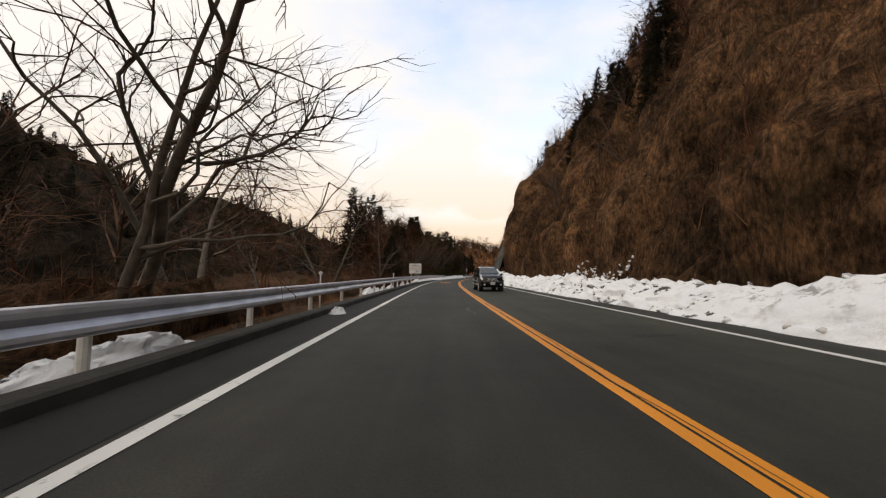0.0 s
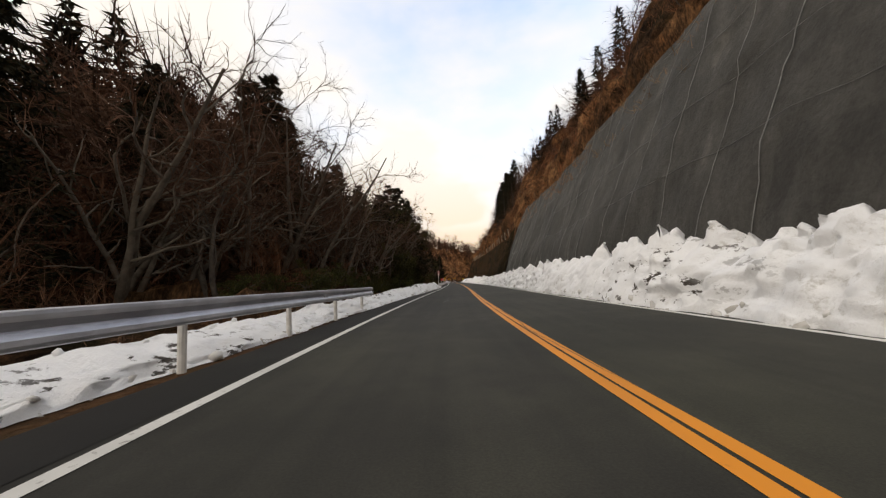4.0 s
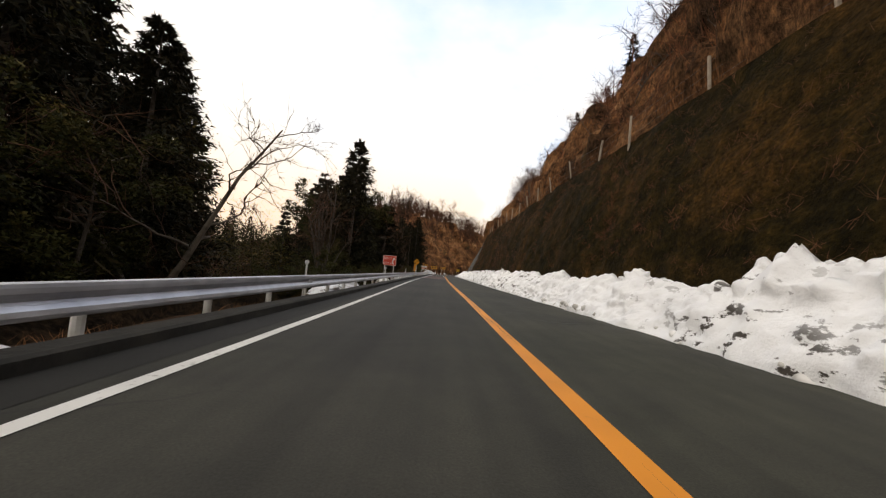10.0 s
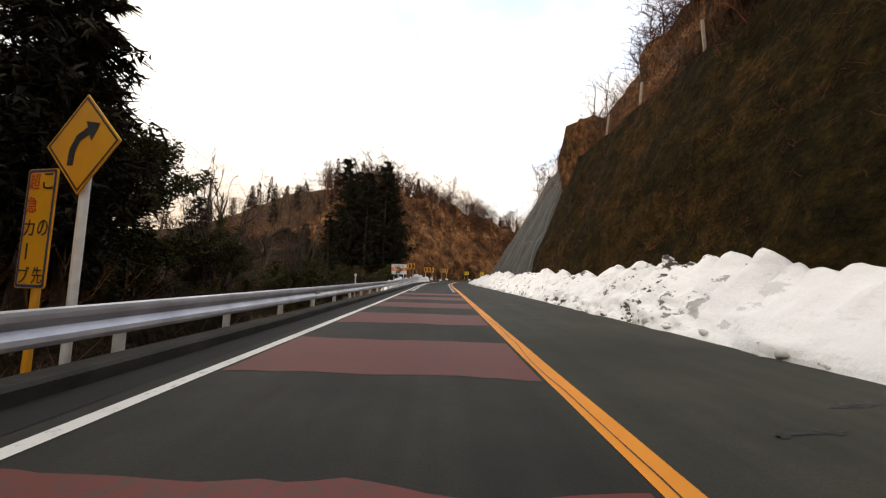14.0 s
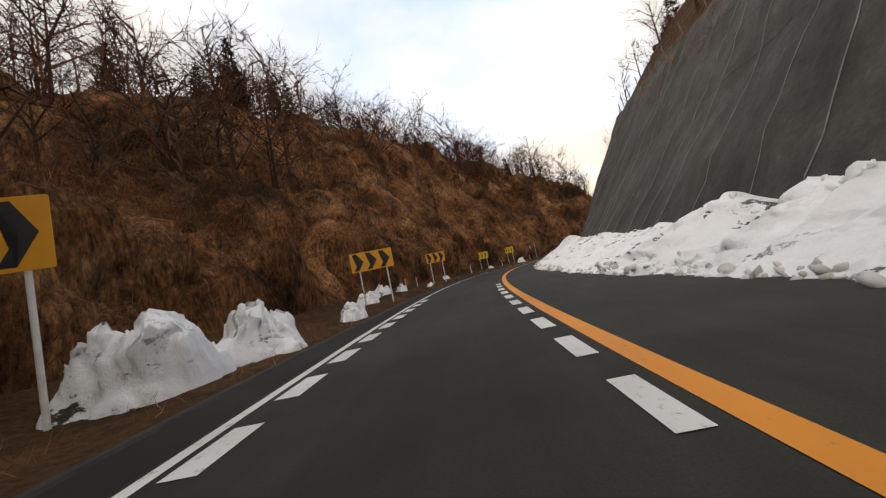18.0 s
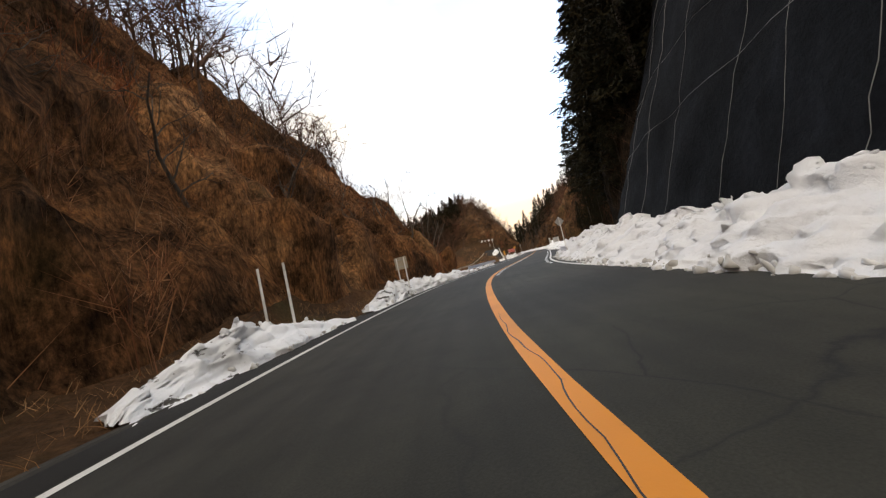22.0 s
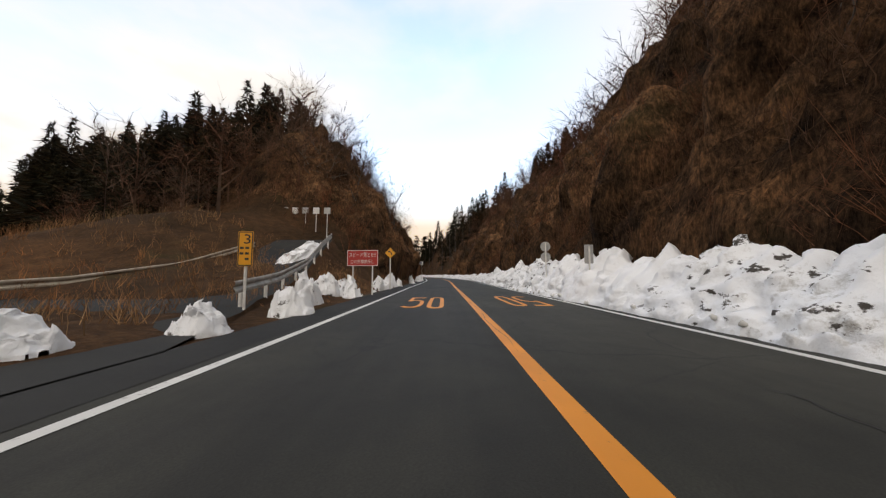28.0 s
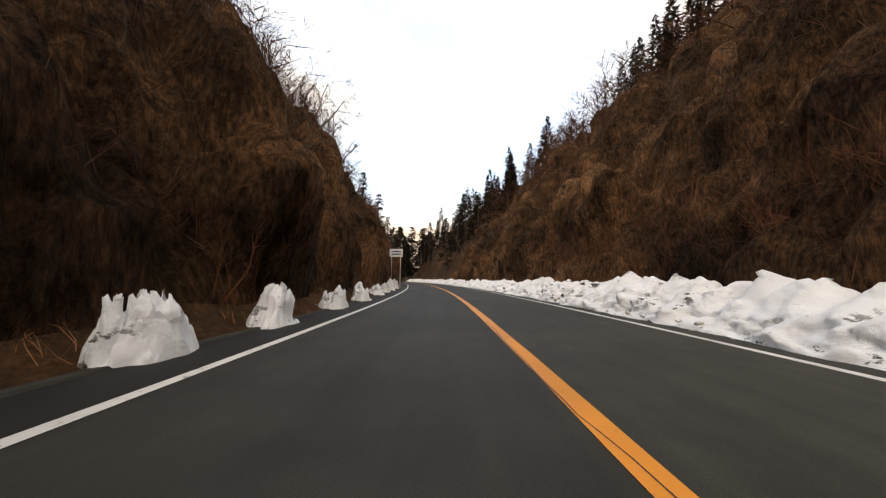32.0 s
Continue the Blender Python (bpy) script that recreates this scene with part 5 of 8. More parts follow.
def thicket(label, s0, s1, d0, d1, side, mat, twig, seed, lump=1.0, step=0.42, fringe=2.2, reach=0.75, start=1.0, lift=0.0, name="thicket"):
    """A lumpy mat of tangled leafless brush over the slope, with a fringe of fine twigs."""
    rng = np.random.default_rng(seed)
    s = np.arange(s0, s1 + step / 2, step)
    d = np.concatenate([np.arange(d0, min(d1, d0 + 9), step), np.arange(d0 + 9, d1, step * 1.6)]) if d1 > d0 + 9 else np.arange(d0, d1, step)
    Sg, Dg = np.meshgrid(s, d, indexing="ij")
    foot = (RIGHT if side > 0 else LEFT)(Sg)[0]
    Ug = side * (foot + Dg)
    Zg = land(Sg, Ug)
    wx, wy = Sg + 0.8 * fbm(Sg * 0.5, Dg * 0.5, seed + 2, 3), Dg + 0.8 * fbm(Sg * 0.5 + 9, Dg * 0.5, seed + 3, 3)
    da, va = cells(wx * 0.31, wy * 0.34, seed)
    db, vb = cells(wx * 1.05, wy * 1.05, seed + 1)
    dome = np.sqrt(np.clip(1 - (da * 1.25) ** 2, 0, 1)) * (0.10 + 1.9 * va ** 1.5) + 0.5 * np.sqrt(np.clip(1 - (db * 1.3) ** 2, 0, 1)) * (0.3 + vb)
    edge = np.clip((Dg - d0) / start, 0, 1) * np.clip(np.minimum(Sg - s0, s1 - Sg) / 1.5, 0, 1)
    up = lump * edge * (dome + 0.22 * fbm(Sg * 1.6, Dg * 1.6, seed + 4, 3)) - 0.12 + lift * edge
    P = at(Sg, Ug - side * 0.55 * up, Zg + 0.85 * up)
    ob = new(name, mesh_of(name, P.reshape(-1, 3), grid_faces(len(s), len(d), side > 0), mat, True))
    tagged(ob, label, "brush" if name == "thicket" else "rock", kind="stuff" if name == "thicket" else "structure")
    n = int(len(s) * len(d) * fringe)
    i, j = rng.integers(0, len(s) - 1, n), rng.integers(0, len(d) - 1, n)
    a, b = rng.uniform(0, 1, (n, 1)), rng.uniform(0, 1, (n, 1))
    base = P[i, j] * (1 - a) + P[i + 1, j] * a + (P[i, j + 1] - P[i, j]) * b
    h = np.interp(Sg[i, j], line_s, line_h)
    out = np.stack([-side * np.cos(h), -side * np.sin(h), np.zeros(n)], 1)
    grow = np.clip(0.9 + 1.4 * fbm(Sg[i, j] * 0.35, Dg[i, j] * 0.35, seed + 7, 3), 0.2, 2.0)[:, None]
    ln = reach * 1.2 * grow * rng.gamma(2.2, 0.32, (n, 1)) * (0.35 + edge[i, j])[:, None] * (0.6 + va[i, j])[:, None]
    ln = np.minimum(ln, 1.25 * reach)
    tip = base + ln * (out * rng.normal(0.35, 0.35, (n, 1)) + (0, 0, 0.85) + rng.normal(0, 0.42, (n, 3)))
    v, t = blades(base - (0, 0, 0.05), tip, 0.0035 + 0.004 * ln[:, 0], rng)
    tagged(new("twig_fringe", fast_mesh("twig_fringe", v, t, [twig])), "fine bare twigs standing out of the hillside brush", "brush", kind="stuff")


TH = "tangled mat of leafless brown brush on the hillside"
thicket(TH, -30, 66, 0.4, 22, 1, M_MATLIT, M_TWIG, 601, 1.5)
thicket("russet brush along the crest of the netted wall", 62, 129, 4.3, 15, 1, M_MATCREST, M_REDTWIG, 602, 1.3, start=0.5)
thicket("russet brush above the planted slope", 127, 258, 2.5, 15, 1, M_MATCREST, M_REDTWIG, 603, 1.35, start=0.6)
thicket("dark brush below the conifers", 362, 414, 0.6, 12, 1, M_MATSHADE, M_TREETWIG, 604, 0.9)
thicket(TH, 408, 540, 0.4, 22, 1, M_MATLIT, M_TWIG, 605, 1.6)
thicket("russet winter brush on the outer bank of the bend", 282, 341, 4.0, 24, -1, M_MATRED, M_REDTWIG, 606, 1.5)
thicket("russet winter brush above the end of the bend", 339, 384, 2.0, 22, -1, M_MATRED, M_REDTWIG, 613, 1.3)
thicket(TH, 446.5, 540, 0.5, 20, -1, M_MATLIT, M_TWIG, 607, 1.6)
thicket("dark brush in the hollow behind the guardrail", -20, 100, 2.2, 30, -1, M_MATBROWN, M_TWIG, 608, 0.9, 0.6, 1.5)
thicket("dark undergrowth behind the guardrail", 100, 284, 2.6, 46, -1, M_MATSHADE, M_TWIG, 609, 0.9, 0.6, 1.5)

thicket("dense dark conifer woods on the ridge across the hollow", -60, 240, 46, 112, -1, M_MATSHADE, M_NEEDLE, 620, 2.6, 1.5, 1.2, 2.4, 4.0)


SH = "dense leafless brown winter scrub covering the hillside"
for args in ((3600, -30, 66, 0.8, 26, 1, 1, 1.2), (900, 64, 128, 4.3, 26, 1, 2, 1.3), (1500, 126, 258, 2.4, 24, 1, 3, 1.5)):
    shrub_field("scrub", SH, places(*args)[0], 1.7, M_TWIG, args[6])
shrub_field("scrub", "russet leafless scrub along the crest of the cutting", places(700, 62, 130, 4.0, 12, 1, 4)[0], 1.5, M_REDTWIG, 4)
shrub_field("scrub", "russet leafless scrub along the crest of the cutting", places(1300, 126, 258, 2.3, 11, 1, 5)[0], 1.5, M_REDTWIG, 5)
shrub_field("scrub", SH, places(700, 256, 364, 4.6, 18, 1, 6)[0], 1.6, M_TWIG, 6)
shrub_field("scrub", "dark leafless scrub below the conifers", places(700, 362, 412, 0.8, 20, 1, 7, 1.3)[0], 1.5, M_TREETWIG, 7)
shrub_field("scrub", SH, places(3900, 408, 540, 0.6, 26, 1, 8, 1.25)[0], 1.8, M_TWIG, 8)
shrub_field("scrub", SH, places(3400, 276, 378, 4.4, 34, -1, 9, 1.2)[0], 1.5, M_REDTWIG, 9)
shrub_field("scrub", "russet leafless scrub on the bank of the bend", places(1900, 300, 378, 4.4, 20, -1, 10, 1.1)[0], 1.3, M_REDTWIG, 10)
shrub_field("scrub", SH, places(3900, 447, 540, 0.7, 24, -1, 11, 1.3)[0], 1.9, M_TWIG, 11)
shrub_field("scrub", "low dark scrub in the hollow behind the guardrail", places(1500, -20, 100, 1.5, 40, -1, 12, 1.2)[0], 1.5, M_TWIG, 12)
shrub_field("scrub", "low dark scrub in the hollow behind the guardrail", places(1900, 138, 282, 2.4, 40, -1, 13, 1.3)[0], 1.5, M_TWIG, 13)
shrub_field("scrub", "thick undergrowth below the dark roadside trees", places(1000, 90, 138, 3.0, 26, -1, 14, 1.2)[0], 1.5, M_TWIG, 14)
SAP = "slender leafless saplings standing close on the hillside"
for args in ((1300, -25, 66, 1.5, 20, 1, 31, 1.1), (420, 62, 128, 4.8, 14, 1, 32), (900, 128, 258, 3.2, 13, 1, 33), (1900, 408, 530, 1.5, 20, 1, 34, 1.1), (1700, 442, 530, 1.5, 18, -1, 35, 1.1)):
    shrub_field("saplings", SAP, places(*args)[0], 2.9, M_TWIG, args[6], 3, 17, 0.014, 0.30)
shrub_field("saplings", SAP, places(1700, 284, 380, 7.0, 24, -1, 36)[0], 2.4, M_TWIG, 36, 3, 17, 0.013, 0.32)
for k, (s0, s1, d1, n) in enumerate(((128, 190, 2.4, 1700), (190, 256, 2.5, 1900))):
    rng = np.random.default_rng(70 + k)
    s = rng.uniform(s0, s1, n)
    q = rng.uniform(0.15, 1, n)
    foot, a1, z1, a2, z2, *_ = RIGHT(s)
    u = foot - 0.85 + np.where(q < 0.3, a1 * q / 0.3, a1 + (a2 - a1) * (q - 0.3) / 0.7)
    z = np.where(q < 0.3, z1 * q / 0.3, z1 + (z2 - z1) * (q - 0.3) / 0.7)
    shrub_field("tuft", "dead grass tufts clinging to the mossy slope", at(s, u, z), 0.24, M_TWIG, 80 + k, 7, 2, 0.004, 0.8, "grass")
for k, (s0, s1, q0, n) in enumerate(((258, 312, 0.62, 260), (66, 124, 0.72, 220))):
    rng = np.random.default_rng(90 + k)
    s = rng.uniform(s0, s1, n)
    q = q0 + (1 - q0) * rng.uniform(0, 1, n) ** 0.6
    foot, a1, z1, a2, z2, *_ = RIGHT(s)
    u = foot - 0.95 + a1 + (a2 - a1) * (q - 0.3) / 0.7
    z = z1 + (z2 - z1) * (q - 0.3) / 0.7
    shrub_field("wall_grass", "dry tan grass tufts rooted in the concrete wall", at(s, u, z), 0.5, M_GRASS, 92 + k, 9, 1, 0.008, 0.8, "grass")
shrub_field("dry_grass", "pale dry grass on the open field", places(2200, 378, 440, 1.5, 34, -1, 15, 1.3)[0], 0.55, M_GRASS, 15, 7, 1, 0.008, 0.3, "grass")
shrub_field("dry_grass", "dry brown grass along the verge", places(900, -30, 100, 0.1, 2.5, -1, 16)[0], 0.22, M_GRASS, 16, 6, 0, 0.006, 0.5, "grass")
shrub_field("dry_grass", "dry brown grass along the verge", places(900, 134, 300, 0.1, 2.2, -1, 17)[0], 0.22, M_GRASS, 17, 6, 0, 0.006, 0.5, "grass")
shrub_field("dry_grass", "dry brown grass along the verge", places(800, 300, 376, 0.2, 2.6, -1, 18)[0], 0.24, M_GRASS, 18, 6, 0, 0.006, 0.5, "grass")
shrub_field("dry_grass", "dry brown grass along the verge", places(800, 424, 520, 0.1, 2.6, -1, 19)[0], 0.30, M_GRASS, 19, 6, 0, 0.006, 0.5, "grass")


def bend(p, d, length, n, rng, wander, lift):
    """A wandering path from p in direction d."""
    pts = [np.array(p, float)]
    d = np.array(d, float)
    for _ in range(n):
        d = d + rng.normal(0, wander, 3) + (0, 0, lift)
        d /= np.linalg.norm(d)
        pts.append(pts[-1] + d * length / n)
    return pts


def bare_tree(name, label, height, radius, seed, limbs=8, lean=0.1, spread=0.9, first=0.3, stems=1, bark=None, dens=6, sub=5, gnarl=1.0):
    """A leafless tree: trunk with limbs, and a crown of branches and twigs."""
    rng = np.random.default_rng(seed)
    tv, tt, cv, ct, tb, te, tw = [], [], [], [], [], [], []
    for st in range(stems):
        d0 = np.array((rng.normal(0, lean), rng.normal(0, lean), 1.0)) + (rng.normal(0, 0.15, 3) * (1, 1, 0) if stems > 1 else 0)
        hh = height * (1 if st == 0 else rng.uniform(0.7, 0.95))
        # blue-black facing, far darker than the sprayed concrete before it
        rr = radius * (1 if stems == 1 else rng.uniform(0.45, 0.7))
        trunk = bend((rng.normal(0, 0.08), rng.normal(0, 0.08), -0.3), d0, hh * 0.8, 7, rng, 0.15 * gnarl, 0.03)
        tube(trunk, rr, rr * 0.22, 7, tv, tt)
        for i in range(max(3, limbs // stems)):
            f = first + (1 - first) * (i + rng.uniform(0, 0.8)) / max(3, limbs // stems)
            f = min(f, 0.98)
            k = f * 7
            p = trunk[int(k)] + (trunk[min(int(k) + 1, 7)] - trunk[int(k)]) * (k - int(k))
            a = rng.uniform(0, 2 * math.pi)
            d = np.array((math.cos(a) * spread, math.sin(a) * spread, rng.uniform(0.35, 0.9)))
            ln = hh * rng.uniform(0.28, 0.48) * (1.15 - 0.6 * f)
            limb = bend(p, d, ln, 8, rng, 0.26 * gnarl, 0.10 - 0.05 * gnarl)
            r = rr * (0.5 - 0.32 * f)
            tube(limb, r, r * 0.25, 5, tv, tt)
            for j in range(sub):
                g = rng.uniform(0.2, 1.0) * 7.99
                p2 = limb[int(g)] + (limb[int(g) + 1] - limb[int(g)]) * (g - int(g))
                dd = limb[int(g) + 1] - limb[int(g)]
                dd = dd / np.linalg.norm(dd) + rng.normal(0, 0.65, 3)
                br = bend(p2, dd, ln * rng.uniform(0.25, 0.6), 5, rng, 0.32, 0.05)
                tube(br, max(r * 0.36, 0.012), max(r * 0.12, 0.006), 3, cv, ct)
                for m in range(dens):
                    g2 = rng.uniform(0.15, 1.0) * 4.99
                    p3 = br[int(g2)] + (br[int(g2) + 1] - br[int(g2)]) * (g2 - int(g2))
                    d3 = br[int(g2) + 1] - br[int(g2)]
                    d3 = d3 / np.linalg.norm(d3) + rng.normal(0, 0.5, 3) + (0, 0, 0.12)
                    tb.append(p3)
                    te.append(p3 + d3 * ln * rng.uniform(0.06, 0.22))
                    tw.append(max(r * 0.085, 0.006))
    bv, bt, _ = stalks(np.array(tb), np.array(te), np.array(tw), rng, 0.14)
    root = thing(name, Matrix.Translation((0, 0, -500)), label, "tree")
    part("trunk", fast_mesh("trunk", np.array(tv), np.array(tt), [bark or M_BARK]), None, root)
    part("crown", fast_mesh("crown", np.concatenate([np.array(cv), bv]), np.concatenate([np.array(ct), bt + len(cv)]), [M_TREETWIG]), None, root)
    return root


def conifer(name, label, height, width, seed, whorls=26, per=7, clump=10, first=0.12, mat=None, droop=0.25, fine=1.0):
    """A cedar-like conifer: straight trunk and drooping sprays, ragged in outline."""
    rng = np.random.default_rng(seed)
    tv, tt = [], []
    trunk = bend((0, 0, -0.4), (rng.normal(0, 0.02), rng.normal(0, 0.02), 1), height, 8, rng, 0.012, 0.02)
    tube(trunk, height * 0.016 + 0.04, 0.02, 7, tv, tt)
    base, tip, w = [], [], []
    for i in range(whorls):
        f = first + (1 - first) * (i + rng.uniform(-0.4, 0.4)) / whorls
        f = min(max(f, first), 0.995)
        ln = width * 0.5 * ((1 - f) ** 0.75 * 0.95 + 0.05) * (0.55 if f < first + 0.08 else 1)
        for j in range(per):
            a = rng.uniform(0, 2 * math.pi)
            l2 = ln * rng.uniform(0.55, 1.2)
            d = np.array((math.cos(a), math.sin(a), rng.uniform(-droop, 0.35)))
            p = np.array((0, 0, f * height)) + trunk[int(f * 7.99)] * (1, 1, 0)
            e = p + d * l2
            base.append(p)
            tip.append(e)
            w.append(0.02)
            for m in range(clump):
                g = rng.uniform(0.25, 1.05)
                q = p + (e - p) * g + rng.normal(0, 0.06, 3) * l2
                dd = d * rng.uniform(0.2, 0.5) + rng.normal(0, 0.35, 3) - (0, 0, 0.22)
                base.append(q)
                tip.append(q + dd * (0.42 + 0.12 * l2) * (0.45 + 0.55 * fine))
                w.append(rng.uniform(0.045, 0.085) * fine)
    v, t = blades(np.array(base), np.array(tip), np.array(w), rng)
    root = thing(name, Matrix.Translation((0, 0, -500)), label, "tree")
    part("trunk", fast_mesh("trunk", np.array(tv), np.array(tt), [M_BARK]), None, root)
    part("crown", fast_mesh("crown", v, t, [mat or M_NEEDLE]), None, root)
    return root


def evergreen(name, label, height, width, seed, n=900, trunks=1):
    """A rounded broad-leaved evergreen with lobes and gaps."""
    rng = np.random.default_rng(seed)
    tv, tt, cl = [], [], []
    for k in range(trunks):
        tr = bend((rng.normal(0, 0.3) * (trunks > 1), rng.normal(0, 0.3) * (trunks > 1), -0.3), (rng.normal(0, 0.1), rng.normal(0, 0.1), 1), height * 0.75, 6, rng, 0.1, 0.03)
        tube(tr, 0.03 + height * 0.012, 0.02, 6, tv, tt)
        for i in range(18 if trunks == 1 else 7):
            p = tr[rng.integers(1, 7)]
            a = rng.uniform(0, 6.28)
            lb = bend(p, (math.cos(a), math.sin(a), rng.uniform(0.1, 0.7)), width * rng.uniform(0.25, 0.5), 4, rng, 0.2, 0.05)
            tube(lb, 0.02 + height * 0.004, 0.01, 4, tv, tt)
            cl += [(lb[2], 0.6), (lb[4], 0.8), (lb[3], 0.8), (lb[4] + rng.normal(0, 0.07, 3) * width, 0.55), (lb[3] + rng.normal(0, 0.08, 3) * width, 0.6)]
        cl.append((tr[6], 0.9))
    pts, sz = [], []
    for c, r in cl:
        m = n // len(cl)
        pts.append(np.array(c) + np.clip(rng.normal(0, 1, (m, 3)), -1.7, 1.7) * (width * 0.085 * r, width * 0.085 * r, height * 0.042))
        sz.append(rng.uniform(0.5, 1.3, m) * (0.026 + 0.002 * height))
    v, t = leaves(np.concatenate(pts), np.concatenate(sz), rng, 0.5)
    for c, r in cl:
        # tufts of shaded inner foliage: short crossed sprays packed round the twig ends
        m = 100
        q = np.array(c) + np.clip(rng.normal(0, 1, (m, 3)), -1.2, 1.2) * (width * 0.055 * r, width * 0.055 * r, height * 0.028)
        v2, t2 = leaves(q, rng.uniform(0.6, 1.2, m) * width * 0.016, rng, 0.7)
        v, t = np.concatenate([v, v2]), np.concatenate([t, t2 + len(v)])
    root = thing(name, Matrix.Translation((0, 0, -500)), label, "tree" if height > 3 else "bush")
    part("trunk", fast_mesh("trunk", np.array(tv), np.array(tt), [M_BARK]), None, root)
    part("crown", fast_mesh("crown", v, t, [M_LEAF]), None, root)
    return root


FAR = {"bare": [], "cone": [], "ever": []}


def plant(proto, s, u, scale=1.0, turn=0.0, z=None, lean=0.0, label=""):
    """Near the road a tree of its own; farther off it joins the woods."""
    if 420 < s < 446.5 and -17 < u < -4.5:
        return None
    zz = float(land(np.array(s), np.array(u))) if z is None else z
    kind = "bare" if "bare" in proto.name else "ever" if "evergreen" in proto.name else "cone"
    if abs(u) > {"bare": 13.5, "cone": 15.5 if proto not in CEDAR else 20.0 if 160 < s < 292 else 15.5, "ever": 12.5}[kind] and not label:
        FAR[kind].append((s, u, zz - 0.1, scale * HEIGHT[proto.name.split(".")[0] + str(proto["tall"])], turn, lean))
        return None
    if proto in CEDAR and abs(u) < 20:
        proto = FINE[CEDAR.index(proto)]
    ob = copy_thing(proto, stand(s, u, zz - 0.1, turn, scale, lean))
    return ob


HEIGHT = {}


def far_shape(kind, seed):
    """A light tree of height 1 for the far woods: spikes for a leafless tree or a conifer, leaves for an evergreen."""
    rng = np.random.default_rng(seed)
    base, tip, w = [np.array((0, 0, -0.03))], [np.array((rng.normal(0, 0.03), rng.normal(0, 0.03), 0.95))], [0.014]
    if kind == "bare":
        for k in range(13):
            f = rng.uniform(0.2, 0.9)
            p = tip[0] * f
            a = rng.uniform(0, 6.28)
            ln = rng.uniform(0.25, 0.5) * (1.15 - 0.7 * f)
            e = p + np.array((math.cos(a) * 0.7, math.sin(a) * 0.7, rng.uniform(0.5, 1.1))) * ln
            base.append(p), tip.append(e), w.append(0.006)
            for j in range(5):
                q = p + (e - p) * rng.uniform(0.3, 1.0)
                e2 = q + (e - p) * 0.35 + rng.normal(0, 0.09, 3) * (1, 1, 0.7)
                base.append(q), tip.append(e2), w.append(0.0030)
                for m in range(4):
                    q2 = q + (e2 - q) * rng.uniform(0.3, 1.0)
                    base.append(q2), tip.append(q2 + (e2 - q) * 0.4 + rng.normal(0, 0.04, 3)), w.append(0.0016)
    elif kind == "cone":
        for k in range(640):
            f = 0.10 + 0.89 * rng.uniform(0, 1) ** 0.9
            a = rng.uniform(0, 6.28)
            r = 0.22 * ((1 - f) ** 0.7 * 0.95 + 0.04) * rng.uniform(0.3, 1.1)
            d = np.array((math.cos(a), math.sin(a), rng.uniform(-0.5, 0.3)))
            p = np.array((0, 0, f)) + d * r * 0.45
            base.append(p), tip.append(p + d * r * 0.75 + rng.normal(0, 0.02, 3)), w.append(rng.uniform(0.006, 0.013) * (1.25 - 0.7 * f))
    v, t = blades(np.array(base), np.array(tip), np.array(w), rng)
    if kind == "ever":
        c = rng.normal(0, 1, (9, 3)) * (0.18, 0.18, 0.14) + (0, 0, 0.62)
        pts = np.concatenate([q + np.clip(rng.normal(0, 1, (170, 3)), -1.6, 1.6) * (0.11, 0.11, 0.09) for q in c])
        v2, t2 = leaves(pts, rng.uniform(0.010, 0.018, len(pts)), rng, 0.6)
        v, t = np.concatenate([v, v2]), np.concatenate([t, t2 + len(v)])
    return v, t


def far_woods():
    for kind, mat, label in (("bare", M_TREETWIG, "leafless grey-brown woods on the hillsides"), ("cone", M_NEEDLE, "dark green conifer woods on the hills"), ("ever", M_LEAF, "dark evergreen undergrowth among the woods")):
        shapes = [far_shape(kind, 500 + k) for k in range(5)]
        vs, ts, n = [], [], 0
        for k, (s, u, z, h, turn, lean) in enumerate(FAR[kind]):
            v, t = shapes[k % 5]
            m = np.array(stand(s, u, z, turn, h, lean))
            vs.append(v @ m[:3, :3].T + m[:3, 3])
            ts.append(t + n)
            n += len(v)
        tagged(new("far_woods", fast_mesh("far_woods", np.concatenate(vs), np.concatenate(ts), [mat])), label, "woods", kind="stuff")


BIG = [bare_tree("bare_tree", "large leafless roadside tree with pale grey trunk", 11.5, 0.24, 101 + k, 16, 0.16, 1.0, 0.28, 2, M_PALEBARK, 9, 9) for k in range(3)]
MULTI = [bare_tree("bare_tree", "leafless multi-stemmed tree with upright twigs", 10.5, 0.24, 111 + k, 40, 0.03, 0.34, 0.22, 5, M_BARK, 7, 6, 0.45) for k in range(2)]
SLIM = [bare_tree("bare_tree", "slim leafless tree on the wooded slope", 7.5, 0.10, 121 + k, 8, 0.12, 0.75, 0.3, 1, M_PALEBARK if k == 1 else M_BARK, 6, 5) for k in range(4)]
TWIGGY = [bare_tree("bare_tree", "small twiggy leafless tree on the slope", 5.0, 0.07, 131 + k, 9, 0.15, 0.9, 0.2, 2, M_BARK, 7, 5) for k in range(3)]
CEDAR = [conifer("conifer", "dark green conifer with a ragged pointed crown", 14.0, 6.6, 141 + k, 36, 8, 20) for k in range(3)]
LOWCEDAR = [conifer("conifer", "distant dark green conifer on the hill", 11.0, 5.0, 151 + k, 24, 6, 9) for k in range(3)]
PINE = [conifer("pine_tree", "dark pine with open layered branches", 11.0, 6.0, 161 + k, 18, 7, 70, 0.25, None, 0.05, 0.6) for k in range(2)]
EVER = [evergreen("evergreen_tree", "dark dense evergreen tree beside the road", 8.0, 6.0, 171 + k, 9000) for k in range(2)]
BUSH = [evergreen("evergreen_bush", "low dark evergreen bush", 2.2, 2.6, 181 + k, 1700, 3) for k in range(3)]
